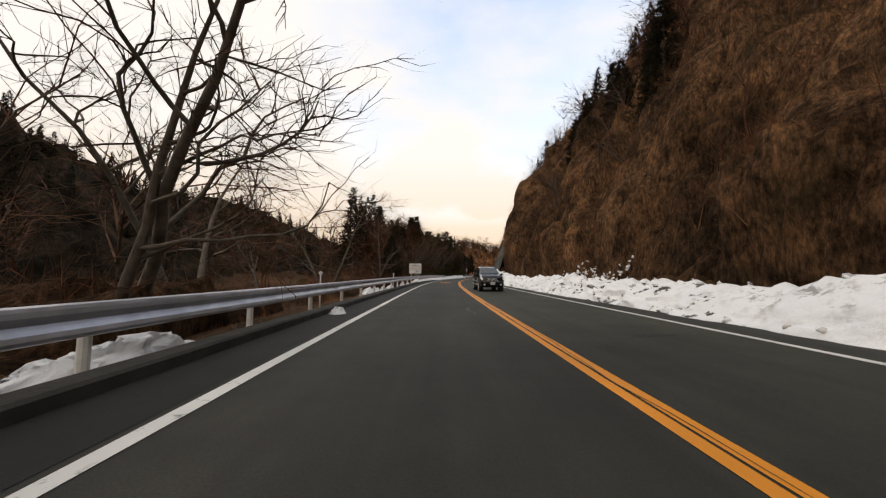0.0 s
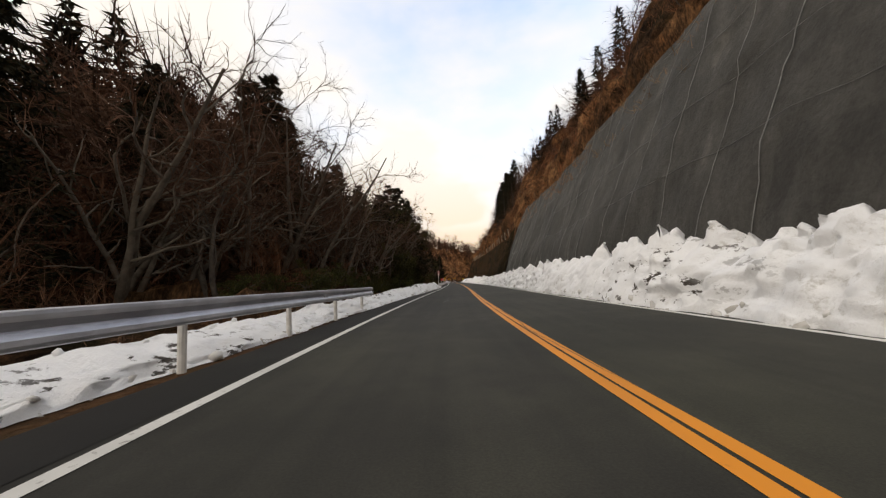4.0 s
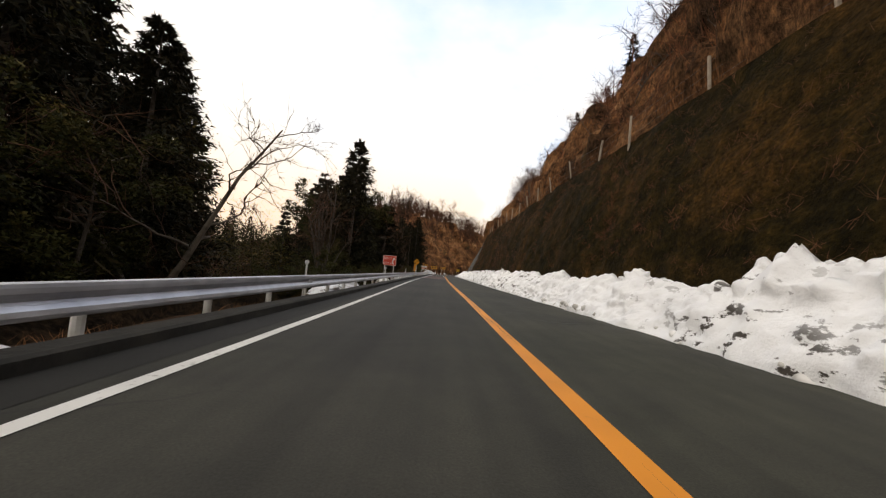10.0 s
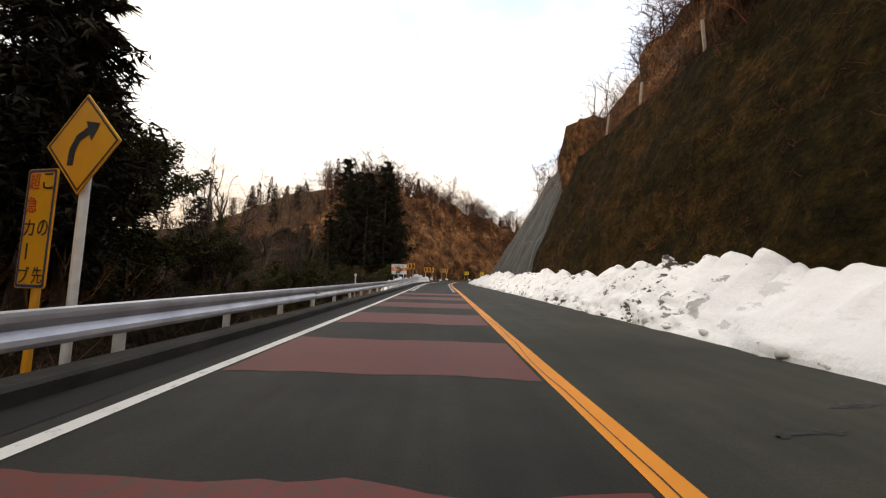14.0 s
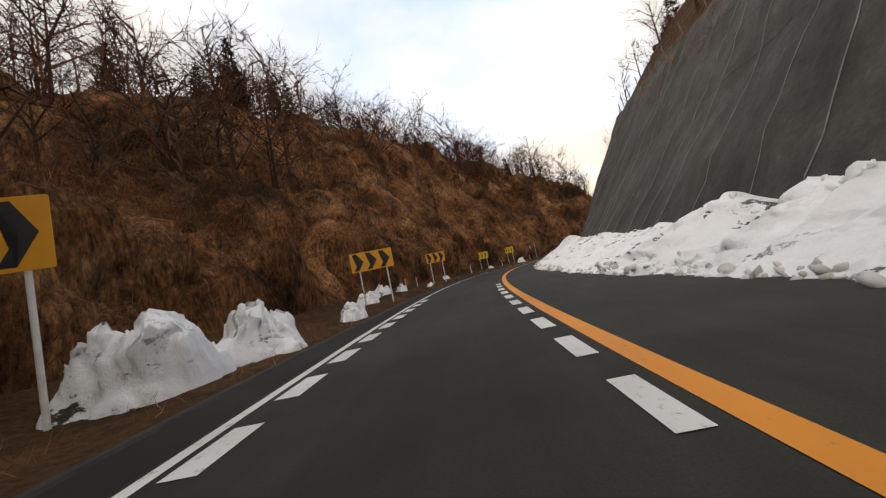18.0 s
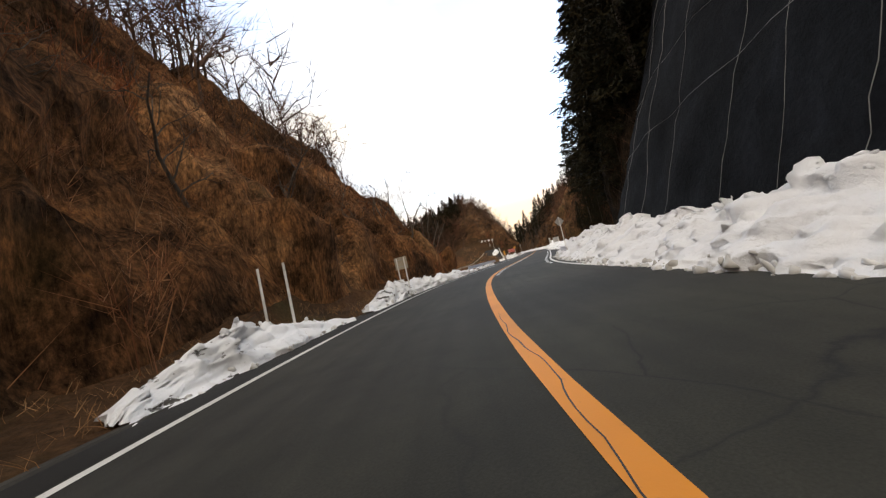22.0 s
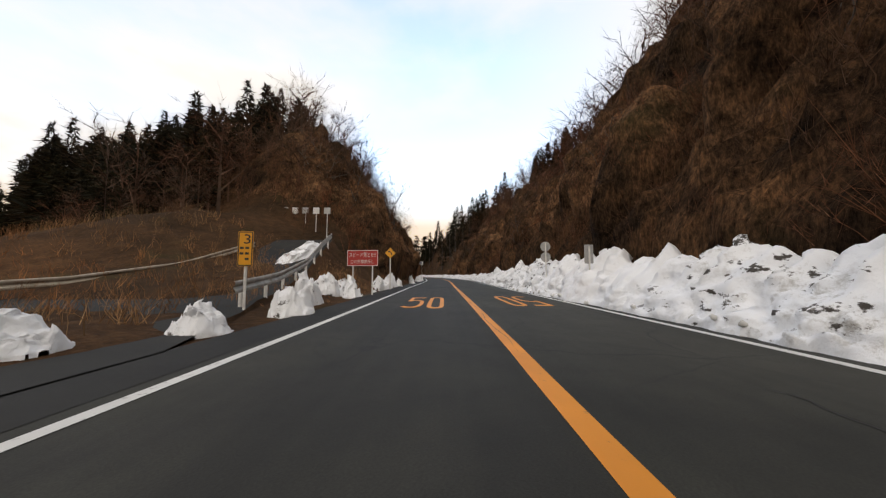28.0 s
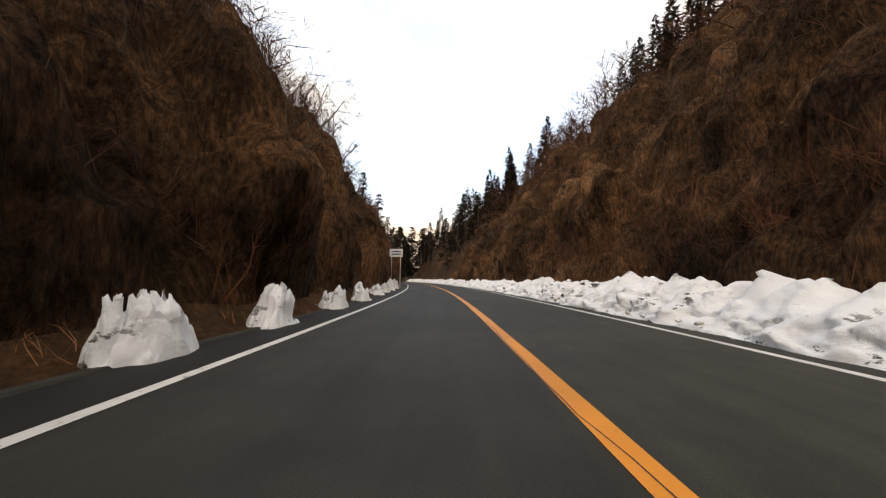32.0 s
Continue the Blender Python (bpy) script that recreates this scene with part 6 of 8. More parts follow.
FINE = [conifer("conifer", "dark green conifer with a ragged pointed crown", 14.0, 7.0, 191 + k, 34, 8, 48, 0.10, None, 0.3, 0.60) for k in range(3)]
PROTOS = FINE + BIG + MULTI + SLIM + TWIGGY + CEDAR + LOWCEDAR + PINE + EVER + BUSH
for grp, tall in ((BIG, 11.5), (MULTI, 10.5), (SLIM, 7.5), (TWIGGY, 5.0), (CEDAR, 14.0), (FINE, 14.0), (LOWCEDAR, 11.0), (PINE, 11.0), (EVER, 8.0), (BUSH, 2.2)):
    for o in grp:
        o["tall"] = tall
        HEIGHT[o.name.split(".")[0] + str(tall)] = tall
rnd = random.Random(5)

# leafless trees of the hollow on the outer side
for k, s, u, sc, tn, ln in ((0, 18.7, -9.0, 1.05, 10, 14), (1, 21.8, -9.6, 0.95, 140, 10), (2, 18.2, -12.0, 1.0, 60, -6), (0, 30.7, -12.0, 0.75, 200, 8), (1, 34.5, -10.0, 0.92, 30, 0),
                            (2, 50.0, -10.2, 1.05, 90, 4), (0, 47.0, -14.0, 0.9, 300, 0), (0, 27.0, -17.0, 0.9, 110, 0), (1, 42.0, -19.0, 0.85, 250, 0), (2, 12.0, -10.0, 1.0, 190, 6)):
    plant(BIG[k], s, u, sc, tn, None, ln)
for k in range(16):
    plant(SLIM[k % 4], rnd.uniform(20, 84), rnd.uniform(-34, -16), rnd.uniform(0.8, 1.25), rnd.uniform(0, 360))
# wooded stretch between the two guardrails
for k in range(60):
    plant(SLIM[k % 4], rnd.uniform(84, 134), -rnd.uniform(9, 28), rnd.uniform(0.9, 1.35), rnd.uniform(0, 360))
for s, u, sc in ((100, -13, 0.6), (107, -11.5, 0.68), (113, -10.2, 0.85), (118, -10.2, 1.05), (123, -9.4, 1.12), (128, -9.0, 1.05), (131.5, -9.6, 0.95), (126, -13, 1.1), (119, -14.5, 1.1), (133, -12.5, 0.9)):
    plant(CEDAR[int(s) % 3], s, u, sc, s * 37)
for k in range(26):
    plant(SLIM[k % 4], rnd.uniform(82, 118), -rnd.uniform(9, 20), rnd.uniform(0.8, 1.3), rnd.uniform(0, 360))
for k in range(12):
    plant(EVER[k % 2], rnd.uniform(110, 134), -rnd.uniform(8.2, 13), rnd.uniform(0.5, 0.8), rnd.uniform(0, 360))
for k in range(24):
    plant(BUSH[k % 3], rnd.uniform(84, 136), -rnd.uniform(7.6, 10), rnd.uniform(0.6, 1.1), rnd.uniform(0, 360))
# stretch with the second guardrail
for s, u, sc in ((176, -17, 1.05), (180, -15.8, 1.02), (183.5, -18, 1.12), (187, -15, 1.0), (190, -19, 1.1), (193, -16, 0.9), (209, -10.6, 1.12), (202, -14.0, 0.47), (212.5, -12, 1.0), (206, -12.0, 0.76), (214, -15.5, 0.95), (217, -18, 0.9), (221, -13, 0.85), (224, -16, 0.9), (236.4, -12.8, 0.8), (239, -14.5, 0.85), (246, -15, 0.45), (262, -13, 0.5), (267, -10.5, 0.95), (270, -13.5, 1.05), (274, -11.5, 1.0), (277, -14.5, 1.1), (254, -12, 0.4), (281, -13.5, 0.95), (284, -11.8, 0.85), (279, -10.4, 0.85), (271.5, -9.2, 1.15), (275, -8.8, 1.1), (283, -10.0, 0.7), (268, -12.5, 0.8)):
    plant(CEDAR[int(s) % 3], s, u, sc, s * 53)
for s, u, sc, tn in ((217.5, -8.8, 0.95, 0), (215, -10.5, 0.85, 120), (229.5, -8.6, 0.75, 40), (232, -11.5, 0.8, 200)):
    plant(PINE[int(tn) % 2], s, u, sc, tn)
plant(BIG[1], 184.5, -9.6, 0.85, 75)
for s, u, sc in ((229.6, -9.2, 1.3), (231, -11, 1.0), (200.4, -9.8, 0.98), (243, -12, 0.8), (249, -10.5, 0.7)):
    plant(MULTI[int(s) % 2], s, u, sc, s * 11)
for s, u, sc in ((238, -12.4, 0.95), (240.5, -12.45, 1.0)):
    plant(EVER[int(s) % 2], s, u, sc, s * 71)
for k in range(22):
    plant(EVER[k % 2], rnd.uniform(168, 214), -rnd.uniform(10, 22), rnd.uniform(0.45, 0.85), rnd.uniform(0, 360))
for k in range(60):
    plant(BUSH[k % 3], rnd.uniform(150, 284), -rnd.uniform(7.0, 14), rnd.uniform(0.7, 1.4), rnd.uniform(0, 360))
for k in range(14):
    plant(SLIM[k % 4], rnd.uniform(160, 284), -rnd.uniform(12, 24), rnd.uniform(0.7, 1.1), rnd.uniform(0, 360))
# outer bank of the bend
for k in range(46):
    d = rnd.uniform(12, 40)
    plant(SLIM[k % 4], rnd.uniform(280, 372), -4.8 - d, rnd.uniform(0.6, 1.05), rnd.uniform(0, 360))
for k in range(40):
    plant(TWIGGY[k % 3], rnd.uniform(286, 376), -4.8 - rnd.uniform(6, 20), rnd.uniform(0.6, 1.1), rnd.uniform(0, 360))
for k in range(34):
    plant(LOWCEDAR[k % 3], rnd.uniform(306, 366), -4.8 - rnd.uniform(30, 58), rnd.uniform(0.4, 0.6), rnd.uniform(0, 360))
# slopes right of the road
for s0, s1, n, d0, d1 in ((-20, 66, 34, 2, 18), (64, 130, 22, 5.5, 18), (128, 258, 44, 4, 18), (258, 362, 20, 5.5, 13), (406, 540, 50, 2, 22)):
    for k in range(n):
        s = rnd.uniform(s0, s1)
        plant((SLIM + TWIGGY)[k % 7], s, float(RIGHT(np.array(s))[0]) + rnd.uniform(d0, d1), rnd.uniform(0.7, 1.2), rnd.uniform(0, 360))
for s0, s1, n, d0, d1 in ((-10, 66, 12, 12, 26), (80, 170, 26, 9, 24), (175, 250, 8, 14, 24), (480, 514, 24, 16, 30)):
    for k in range(n):
        s = rnd.uniform(s0, s1)
        plant(LOWCEDAR[k % 3], s, float(RIGHT(np.array(s))[0]) + rnd.uniform(d0, d1), rnd.uniform(0.6, 1.0), rnd.uniform(0, 360))
for k in range(52):
    s = rnd.uniform(358, 412)
    plant((CEDAR + LOWCEDAR)[k % 6], s, float(RIGHT(np.array(s))[0]) + rnd.uniform(3.5, 20), rnd.uniform(0.75, 1.1), rnd.uniform(0, 360))
for k in range(8):
    s = rnd.uniform(352, 366)
    plant(CEDAR[k % 3], s, float(RIGHT(np.array(s))[0]) + rnd.uniform(6, 12), rnd.uniform(0.7, 0.95), rnd.uniform(0, 360))
# open field, refuge hill and the last slope on the outer side
for k in range(22):
    s = rnd.uniform(397, 408)
    plant(CEDAR[k % 3], s, -(s - 379) * rnd.uniform(1.04, 1.4), rnd.uniform(0.45, 0.65), rnd.uniform(0, 360))
for k in range(58):
    d = rnd.uniform(23, 56)
    plant(LOWCEDAR[k % 3], rnd.uniform(446, 492) + max(0.0, d - 29) * 0.5, -d, rnd.uniform(0.6, 0.95), rnd.uniform(0, 360))
plant(CEDAR[0], 456.3, -23.9, 0.72, 20)
for k in range(46):
    plant((SLIM + TWIGGY)[k % 7], rnd.uniform(440, 540), -rnd.uniform(7.5, 26), rnd.uniform(0.65, 1.15), rnd.uniform(0, 360))
for k in range(9):
    plant((SLIM + BIG)[k % 7], rnd.uniform(436, 450), -rnd.uniform(15, 26), rnd.uniform(0.4, 0.6), rnd.uniform(0, 360))
# denser woods: dark mass between the guardrails, crest trees of the bend, fuzzy skylines of the last slopes
for k in range(40):
    plant(CEDAR[k % 3], rnd.uniform(86, 138), -rnd.uniform(13, 30), rnd.uniform(0.8, 1.1), rnd.uniform(0, 360))
for k in range(70):
    plant(BIG[k % 3], rnd.uniform(89, 132), -rnd.uniform(10, 22), rnd.uniform(0.9, 1.2), rnd.uniform(0, 360))
for k in range(50):
    plant(EVER[k % 2], rnd.uniform(112, 138), -rnd.uniform(12.6, 24), rnd.uniform(0.9, 1.4), rnd.uniform(0, 360))
for k in range(40):
    plant((SLIM + BIG)[k % 7], rnd.uniform(86, 134), -rnd.uniform(9, 16), rnd.uniform(0.8, 1.2), rnd.uniform(0, 360))
for k in range(20):
    plant(EVER[k % 2], rnd.uniform(112, 138), -rnd.uniform(8.5, 20), rnd.uniform(0.6, 1.1), rnd.uniform(0, 360))
for k in range(26):
    plant(CEDAR[k % 3], rnd.uniform(174, 194), -rnd.uniform(15.6, 26), rnd.uniform(0.6, 0.9), rnd.uniform(0, 360))
for k in range(240):
    plant(LOWCEDAR[k % 3] if k % 4 else SLIM[k % 4], rnd.uniform(180, 246), -rnd.uniform(40, 84), rnd.uniform(0.6, 1.0), rnd.uniform(0, 360))
shrub_field("brush", "tall thick leafless brush under the roadside trees", places(700, 74, 136, 3.2, 24, -1, 26)[0], 3.0, M_TWIG, 26, 7, 9, 0.010, 0.35)
for k in range(80):
    plant((SLIM + TWIGGY)[k % 7], rnd.uniform(290, 374), -4.8 - rnd.uniform(8, 34), rnd.uniform(0.8, 1.3), rnd.uniform(0, 360))
for k in range(56):
    s = rnd.uniform(352, 414)
    plant(CEDAR[k % 3], s, float(RIGHT(np.array(s))[0]) + rnd.uniform(2.0, 16), rnd.uniform(0.75, 1.15), rnd.uniform(0, 360))
for k in range(90):
    plant((SLIM + TWIGGY)[k % 7], rnd.uniform(440, 530), -5.2 - rnd.uniform(2.5, 18), rnd.uniform(0.8, 1.35), rnd.uniform(0, 360))
for k in range(70):
    s = rnd.uniform(408, 540)
    plant((SLIM + TWIGGY)[k % 7], s, float(RIGHT(np.array(s))[0]) + rnd.uniform(2, 22), rnd.uniform(0.7, 1.2), rnd.uniform(0, 360))
for k in range(26):
    s = rnd.uniform(408, 540)
    plant((SLIM + BIG)[k % 7], s, float(RIGHT(np.array(s))[0]) + rnd.uniform(16, 24), rnd.uniform(0.7, 1.0), rnd.uniform(0, 360))
for k in range(60):
    s = rnd.uniform(-20, 64)
    plant((SLIM + TWIGGY)[k % 7], s, 7.0 + rnd.uniform(2, 22), rnd.uniform(0.7, 1.1), rnd.uniform(0, 360))
for k in range(150):
    plant(LOWCEDAR[k % 3] if k % 3 else SLIM[k % 4], rnd.uniform(20, 205), -rnd.uniform(62, 135), rnd.uniform(0.6, 1.1), rnd.uniform(0, 360))
# the conifer hill behind the field, its far edge, and the wooded end of the valley
for k in range(230):
    d = rnd.uniform(21, 90)
    plant(LOWCEDAR[k % 3], min(505, rnd.uniform(446, 490) + max(0.0, d - 29) * 0.5), -d, rnd.uniform(0.55, 0.85) * (1 + 0.45 * min(1.0, max(0.0, (d - 47) / 12))), rnd.uniform(0, 360))
for k in range(150):
    d = rnd.uniform(24, 76)
    plant(LOWCEDAR[k % 3], rnd.uniform(447, 462) + max(0.0, d - 29) * 0.5, -d, rnd.uniform(0.7, 1.05) * (1 + 0.45 * min(1.0, max(0.0, (d - 47) / 12))), rnd.uniform(0, 360))
for k in range(60):
    s = rnd.uniform(397, 408)
    plant(CEDAR[k % 3], s, -(s - 379) * rnd.uniform(1.08, 1.5), rnd.uniform(0.6, 0.85), rnd.uniform(0, 360))
for k in range(150):
    plant((LOWCEDAR + SLIM)[k % 7], rnd.uniform(530, 600), rnd.uniform(7, 34) * (1 if k % 2 else -1), rnd.uniform(0.9, 1.5), rnd.uniform(0, 360))
for k in range(60):
    plant(LOWCEDAR[k % 3], rnd.uniform(599, 606), rnd.uniform(-40, 40), rnd.uniform(1.6, 2.2), rnd.uniform(0, 360), 0.0)
# shrubby skyline of the cutting
for k in range(150):
    s = rnd.uniform(128, 262)
    plant((TWIGGY + SLIM)[k % 7], s, float(RIGHT(np.array(s))[0]) + rnd.uniform(3.5, 14), rnd.uniform(0.6, 1.0), rnd.uniform(0, 360))
for k in range(60):
    s = rnd.uniform(62, 132)
    plant((TWIGGY + SLIM)[k % 7], s, float(RIGHT(np.array(s))[0]) + rnd.uniform(5, 14), rnd.uniform(0.6, 1.0), rnd.uniform(0, 360))
for k in range(110):
    plant((SLIM + TWIGGY)[k % 7], rnd.uniform(300, 378), -4.8 - rnd.uniform(12, 30), rnd.uniform(0.9, 1.5), rnd.uniform(0, 360))
for s, u, sc in ((134, -10.8, 1.6), (131, -10.2, 1.5), (127.5, -11, 1.65), (136, -12.3, 1.5), (124, -10.5, 1.5), (120, -11.5, 1.55), (115, -11.8, 1.4), (139, -12.4, 1.1)):
    plant(EVER[int(s) % 2], s, u, sc, s * 71)
for k in range(30):
    plant(EVER[k % 2], rnd.uniform(112, 138), -rnd.uniform(13, 18), rnd.uniform(1.3, 1.9), rnd.uniform(0, 360))
for k in range(130):
    plant(LOWCEDAR[k % 3] if k % 4 else SLIM[k % 4], rnd.uniform(0, 140), -rnd.uniform(58, 120), rnd.uniform(0.6, 1.0), rnd.uniform(0, 360))
for k in range(260):
    s = rnd.uniform(286, 376)
    plant(SLIM[k % 4] if k % 4 else LOWCEDAR[k % 3], s, -rnd.uniform(24, 75), rnd.uniform(0.6, 1.0) * (0.6 if s < 306 else 1.0), rnd.uniform(0, 360))
for k in range(46):
    s = rnd.uniform(360, 412)
    plant(CEDAR[k % 3], s, float(RIGHT(np.array(s))[0]) + rnd.uniform(1.6, 8), rnd.uniform(0.35, 0.65), rnd.uniform(0, 360))
for s, u, sc in ((224.6, -12.0, 0.80), (223.0, -13.0, 0.84), (227.0, -13.4, 0.72), (228.2, -12.4, 0.58), (225.6, -10.6, 0.36), (230.5, -13.2, 0.42)):
    plant(CEDAR[int(s) % 3], s, u, sc, s * 71)
for s, u, sc in ((218.5, -12.4, 1.3), (214.5, -11.4, 1.55), (211, -11.9, 1.5), (216.5, -12.4, 1.6)):
    plant(EVER[int(s) % 2], s, u, sc, s * 71)
for s, u, sc in ((221, -13.2, 0.95), (224.5, -14.6, 1.0), (218, -14.8, 1.05), (219.5, -13.2, 1.2)):
    plant(CEDAR[int(s) % 3], s, u, sc, s * 31)
plant(PINE[0], 234.8, -10.3, 0.93, 40)
plant(PINE[1], 237.5, -12.6, 0.62, 170)
for s, u, sc in ((226, -11.5, 0.42), (229, -12.0, 0.45), (232, -13, 0.45), (236, -13, 0.5), (240, -12.6, 0.5), (243, -12.2, 0.62), (246.5, -12.8, 0.5), (234, -11, 0.35), (223, -10.5, 0.4)):
    plant(EVER[int(s) % 2], s, u, sc, s * 71, None, 0.0, "near")
plant(PINE[1], 235.4, -9.9, 0.72, 250)
for k in range(150):
    plant(SLIM[k % 4], rnd.uniform(200, 292), -rnd.uniform(30, 72), rnd.uniform(0.5, 0.85), rnd.uniform(0, 360))
for k in range(90):
    plant((SLIM + BIG)[k % 7], rnd.uniform(296, 378), -4.8 - rnd.uniform(11, 26), rnd.uniform(0.8, 1.3), rnd.uniform(0, 360))
for k in range(40):
    plant((SLIM + BIG)[k % 7], rnd.uniform(82, 100), -rnd.uniform(11, 20), rnd.uniform(0.9, 1.2), rnd.uniform(0, 360))
for s, u, sc in ((367, 10.3, 1.15), (369.5, 9.6, 1.2), (372.5, 10.2, 1.25), (375.5, 10.8, 1.2), (378.5, 11.6, 1.2), (364, 10.6, 1.1), (371, 12.5, 1.3), (376, 13.2, 1.3), (381.5, 12.6, 1.2)):
    plant(CEDAR[int(s) % 3], s, u, sc, s * 31)
for k in range(22):
    s = rnd.uniform(146, 178)
    plant((LOWCEDAR + SLIM)[k % 7], s, float(RIGHT(np.array(s))[0]) + rnd.uniform(4.5, 9), rnd.uniform(0.6, 0.95), rnd.uniform(0, 360))
shrub_field("scrub", "tall leafless scrub on the end of the bank", places(900, 348, 384, 1.4, 13, -1, 23)[0], 1.6, M_REDTWIG, 23)
for k in range(40):
    plant((TWIGGY + SLIM)[k % 7], rnd.uniform(350, 384), -5.0 - rnd.uniform(2.5, 12), rnd.uniform(0.6, 1.1), rnd.uniform(0, 360))
for s, u, sc in ((183, -12.2, 0.8), (186, -11.4, 0.75), (188.5, -13, 0.85), (181, -13.5, 0.9)):
    plant(CEDAR[int(s) % 3], s, u, sc, s * 31)
for s, u, sc in ((79, -15.2, 0.78), (82, -15.4, 0.95), (76.5, -15.4, 0.62)):
    plant(CEDAR[int(s) % 3], s, u, sc, s * 31)
for s, u, sc in ((84, -13.0, 0.9), (86.5, -13.3, 1.0), (88, -12.5, 0.95), (81, -13.2, 0.75)):
    plant(BIG[int(s) % 3], s, u, sc, s * 31)
for s, u, sc in ((176, -16.5, 1.35), (180, -15.5, 1.5), (184, -17, 1.45), (178, -19, 1.6), (187, -15.5, 1.2)):
    plant(EVER[int(s) % 2], s, u, sc, s * 31, None, 0.0, "near")
shrub_field("scrub", "leafless scrub hanging over the edge of the wall", places(200, 56, 65.5, 0.3, 4.5, 1, 22)[0], 1.3, M_TWIG, 22)
for k in range(40):
    plant((SLIM + BIG)[k % 7], rnd.uniform(91, 116), -rnd.uniform(13.6, 26), rnd.uniform(0.9, 1.35), rnd.uniform(0, 360))
for k in range(10):
    plant(CEDAR[k % 3], rnd.uniform(86, 110), -rnd.uniform(24, 36), rnd.uniform(1.2, 1.6), rnd.uniform(0, 360))
for k in range(24):
    plant(BIG[k % 3], rnd.uniform(90, 112), -rnd.uniform(18, 34), rnd.uniform(1.1, 1.4), rnd.uniform(0, 360))
for k in range(14):
    plant(LOWCEDAR[k % 3], rnd.uniform(18, 60), 7.0 + rnd.uniform(11, 19), rnd.uniform(0.6, 0.9), rnd.uniform(0, 360))
for k in range(60):
    plant((SLIM + BIG)[k % 7], rnd.uniform(0, 64), 7.0 + rnd.uniform(8, 20), rnd.uniform(0.6, 0.95), rnd.uniform(0, 360))
for k in range(16):
    plant(CEDAR[k % 3], rnd.uniform(169, 184), 6.5 + rnd.uniform(8.5, 12), rnd.uniform(0.75, 1.0), rnd.uniform(0, 360))
for s, u, sc, ln in ((374.5, -9.4, 0.75, 8), (377.5, -8.6, 0.8, 12), (380, -9.2, 0.7, 14), (381.5, -8.2, 0.6, 10), (371, -9.0, 0.8, 6)):
    plant(BIG[int(s) % 3], s, u, sc, s * 31, None, ln, "near")
for k in range(9):
    plant(CEDAR[k % 3], rnd.uniform(33, 50), rnd.uniform(12.5, 16), rnd.uniform(0.4, 0.62), rnd.uniform(0, 360), None, 0.0, "near")
for k in range(16):
    plant((SLIM + BIG)[k % 7], rnd.uniform(34, 52), rnd.uniform(8.6, 12.8), rnd.uniform(0.45, 0.65), rnd.uniform(0, 360), None, rnd.uniform(0, 12), "near")
for side, s0, s1 in ((1, 408, 475), (-1, 447, 520), (1, 470, 540)):
    for k in range(70):
        s = rnd.uniform(s0, s1)
        plant((SLIM + BIG)[k % 7], s, side * (float((RIGHT if side > 0 else LEFT)(np.array(s))[0]) + rnd.uniform(8, 20)), rnd.uniform(0.55, 0.9), rnd.uniform(0, 360))
for k in range(28):
    plant((SLIM + BIG)[k % 7], rnd.uniform(440, 456), -rnd.uniform(17.5, 36), rnd.uniform(0.4, 0.62), rnd.uniform(0, 360))
for k in range(60):
    s = rnd.uniform(464, 500)
    plant((SLIM + BIG)[k % 7], s, -5.2 - rnd.uniform(4.5, 10), rnd.uniform(0.5, 0.8), rnd.uniform(0, 360))
far_woods()
for proto in PROTOS:
    for ob in list(proto.children_recursive) + [proto]:
        bpy.data.objects.remove(ob)


# ---------------------------------------------------------------- signs
def base_z(s, u):
    return float(land(np.array(float(s)), np.array(float(u)))) if abs(u) > 5.2 else 0.0


def sign_root(name, s, u, label, turn=0.0, lean=0.0, category="road sign", group=""):
    return thing(name, stand(s, u, 0.0, turn, 1.0, lean), label, category, group)


def leg(root, x, z0, z1, r=0.038, mat=None, y=0.055):
    return part("pole", rod(r, r, (x, y, z0 - 0.35), (x, y, z1), 12), mat or M_POST, root)


def clamp_band(root, x, z, r=0.05, mat=None):
    return part("bracket", box((r * 2.4, 0.045, 0.05), (x, 0.03, z), 0.006), mat or M_BACK, root)


def board(root, w, h, zc, mat, x=0.0, r=0.03, border=None, name="panel", y=0.0):
    p = part(name, plate(rounded(w, h, r, x, zc), 0.012), mat, root)
    p.location = (0, y, 0)
    if border:
        rim = bmesh.new()
        o, i = rounded(w - 0.02, h - 0.02, r, x, zc), rounded(w - 0.075, h - 0.075, r * 0.7, x, zc)
        vo = [rim.verts.new((a, y - 0.009, b)) for a, b in o]
        vi = [rim.verts.new((a, y - 0.009, b)) for a, b in i]
        for k in range(len(o)):
            q = (k + 1) % len(o)
            rim.faces.new((vo[k], vo[q], vi[q], vi[k]))
        part("border", rim, border, p)
    return p


def face_shape(root, name, outline, mat, y=-0.010):
    bm = bmesh.new()
    bm.faces.new([bm.verts.new((a, y, b)) for a, b in outline])
    bmesh.ops.triangulate(bm, faces=bm.faces[:])
    return part(name, bm, mat, on_panel(root))


def disc_ring(root, name, r1, r0, cx, cz, mat, y=-0.009, n=40):
    bm = bmesh.new()
    o = [bm.verts.new((a, y, b)) for a, b in ring(r1, n, cx, cz)]
    i = [bm.verts.new((a, y, b)) for a, b in ring(r0, n, cx, cz)]
    for k in range(n):
        q = (k + 1) % n
        bm.faces.new((o[k], o[q], i[q], i[k]))
    return part(name, bm, mat, root)


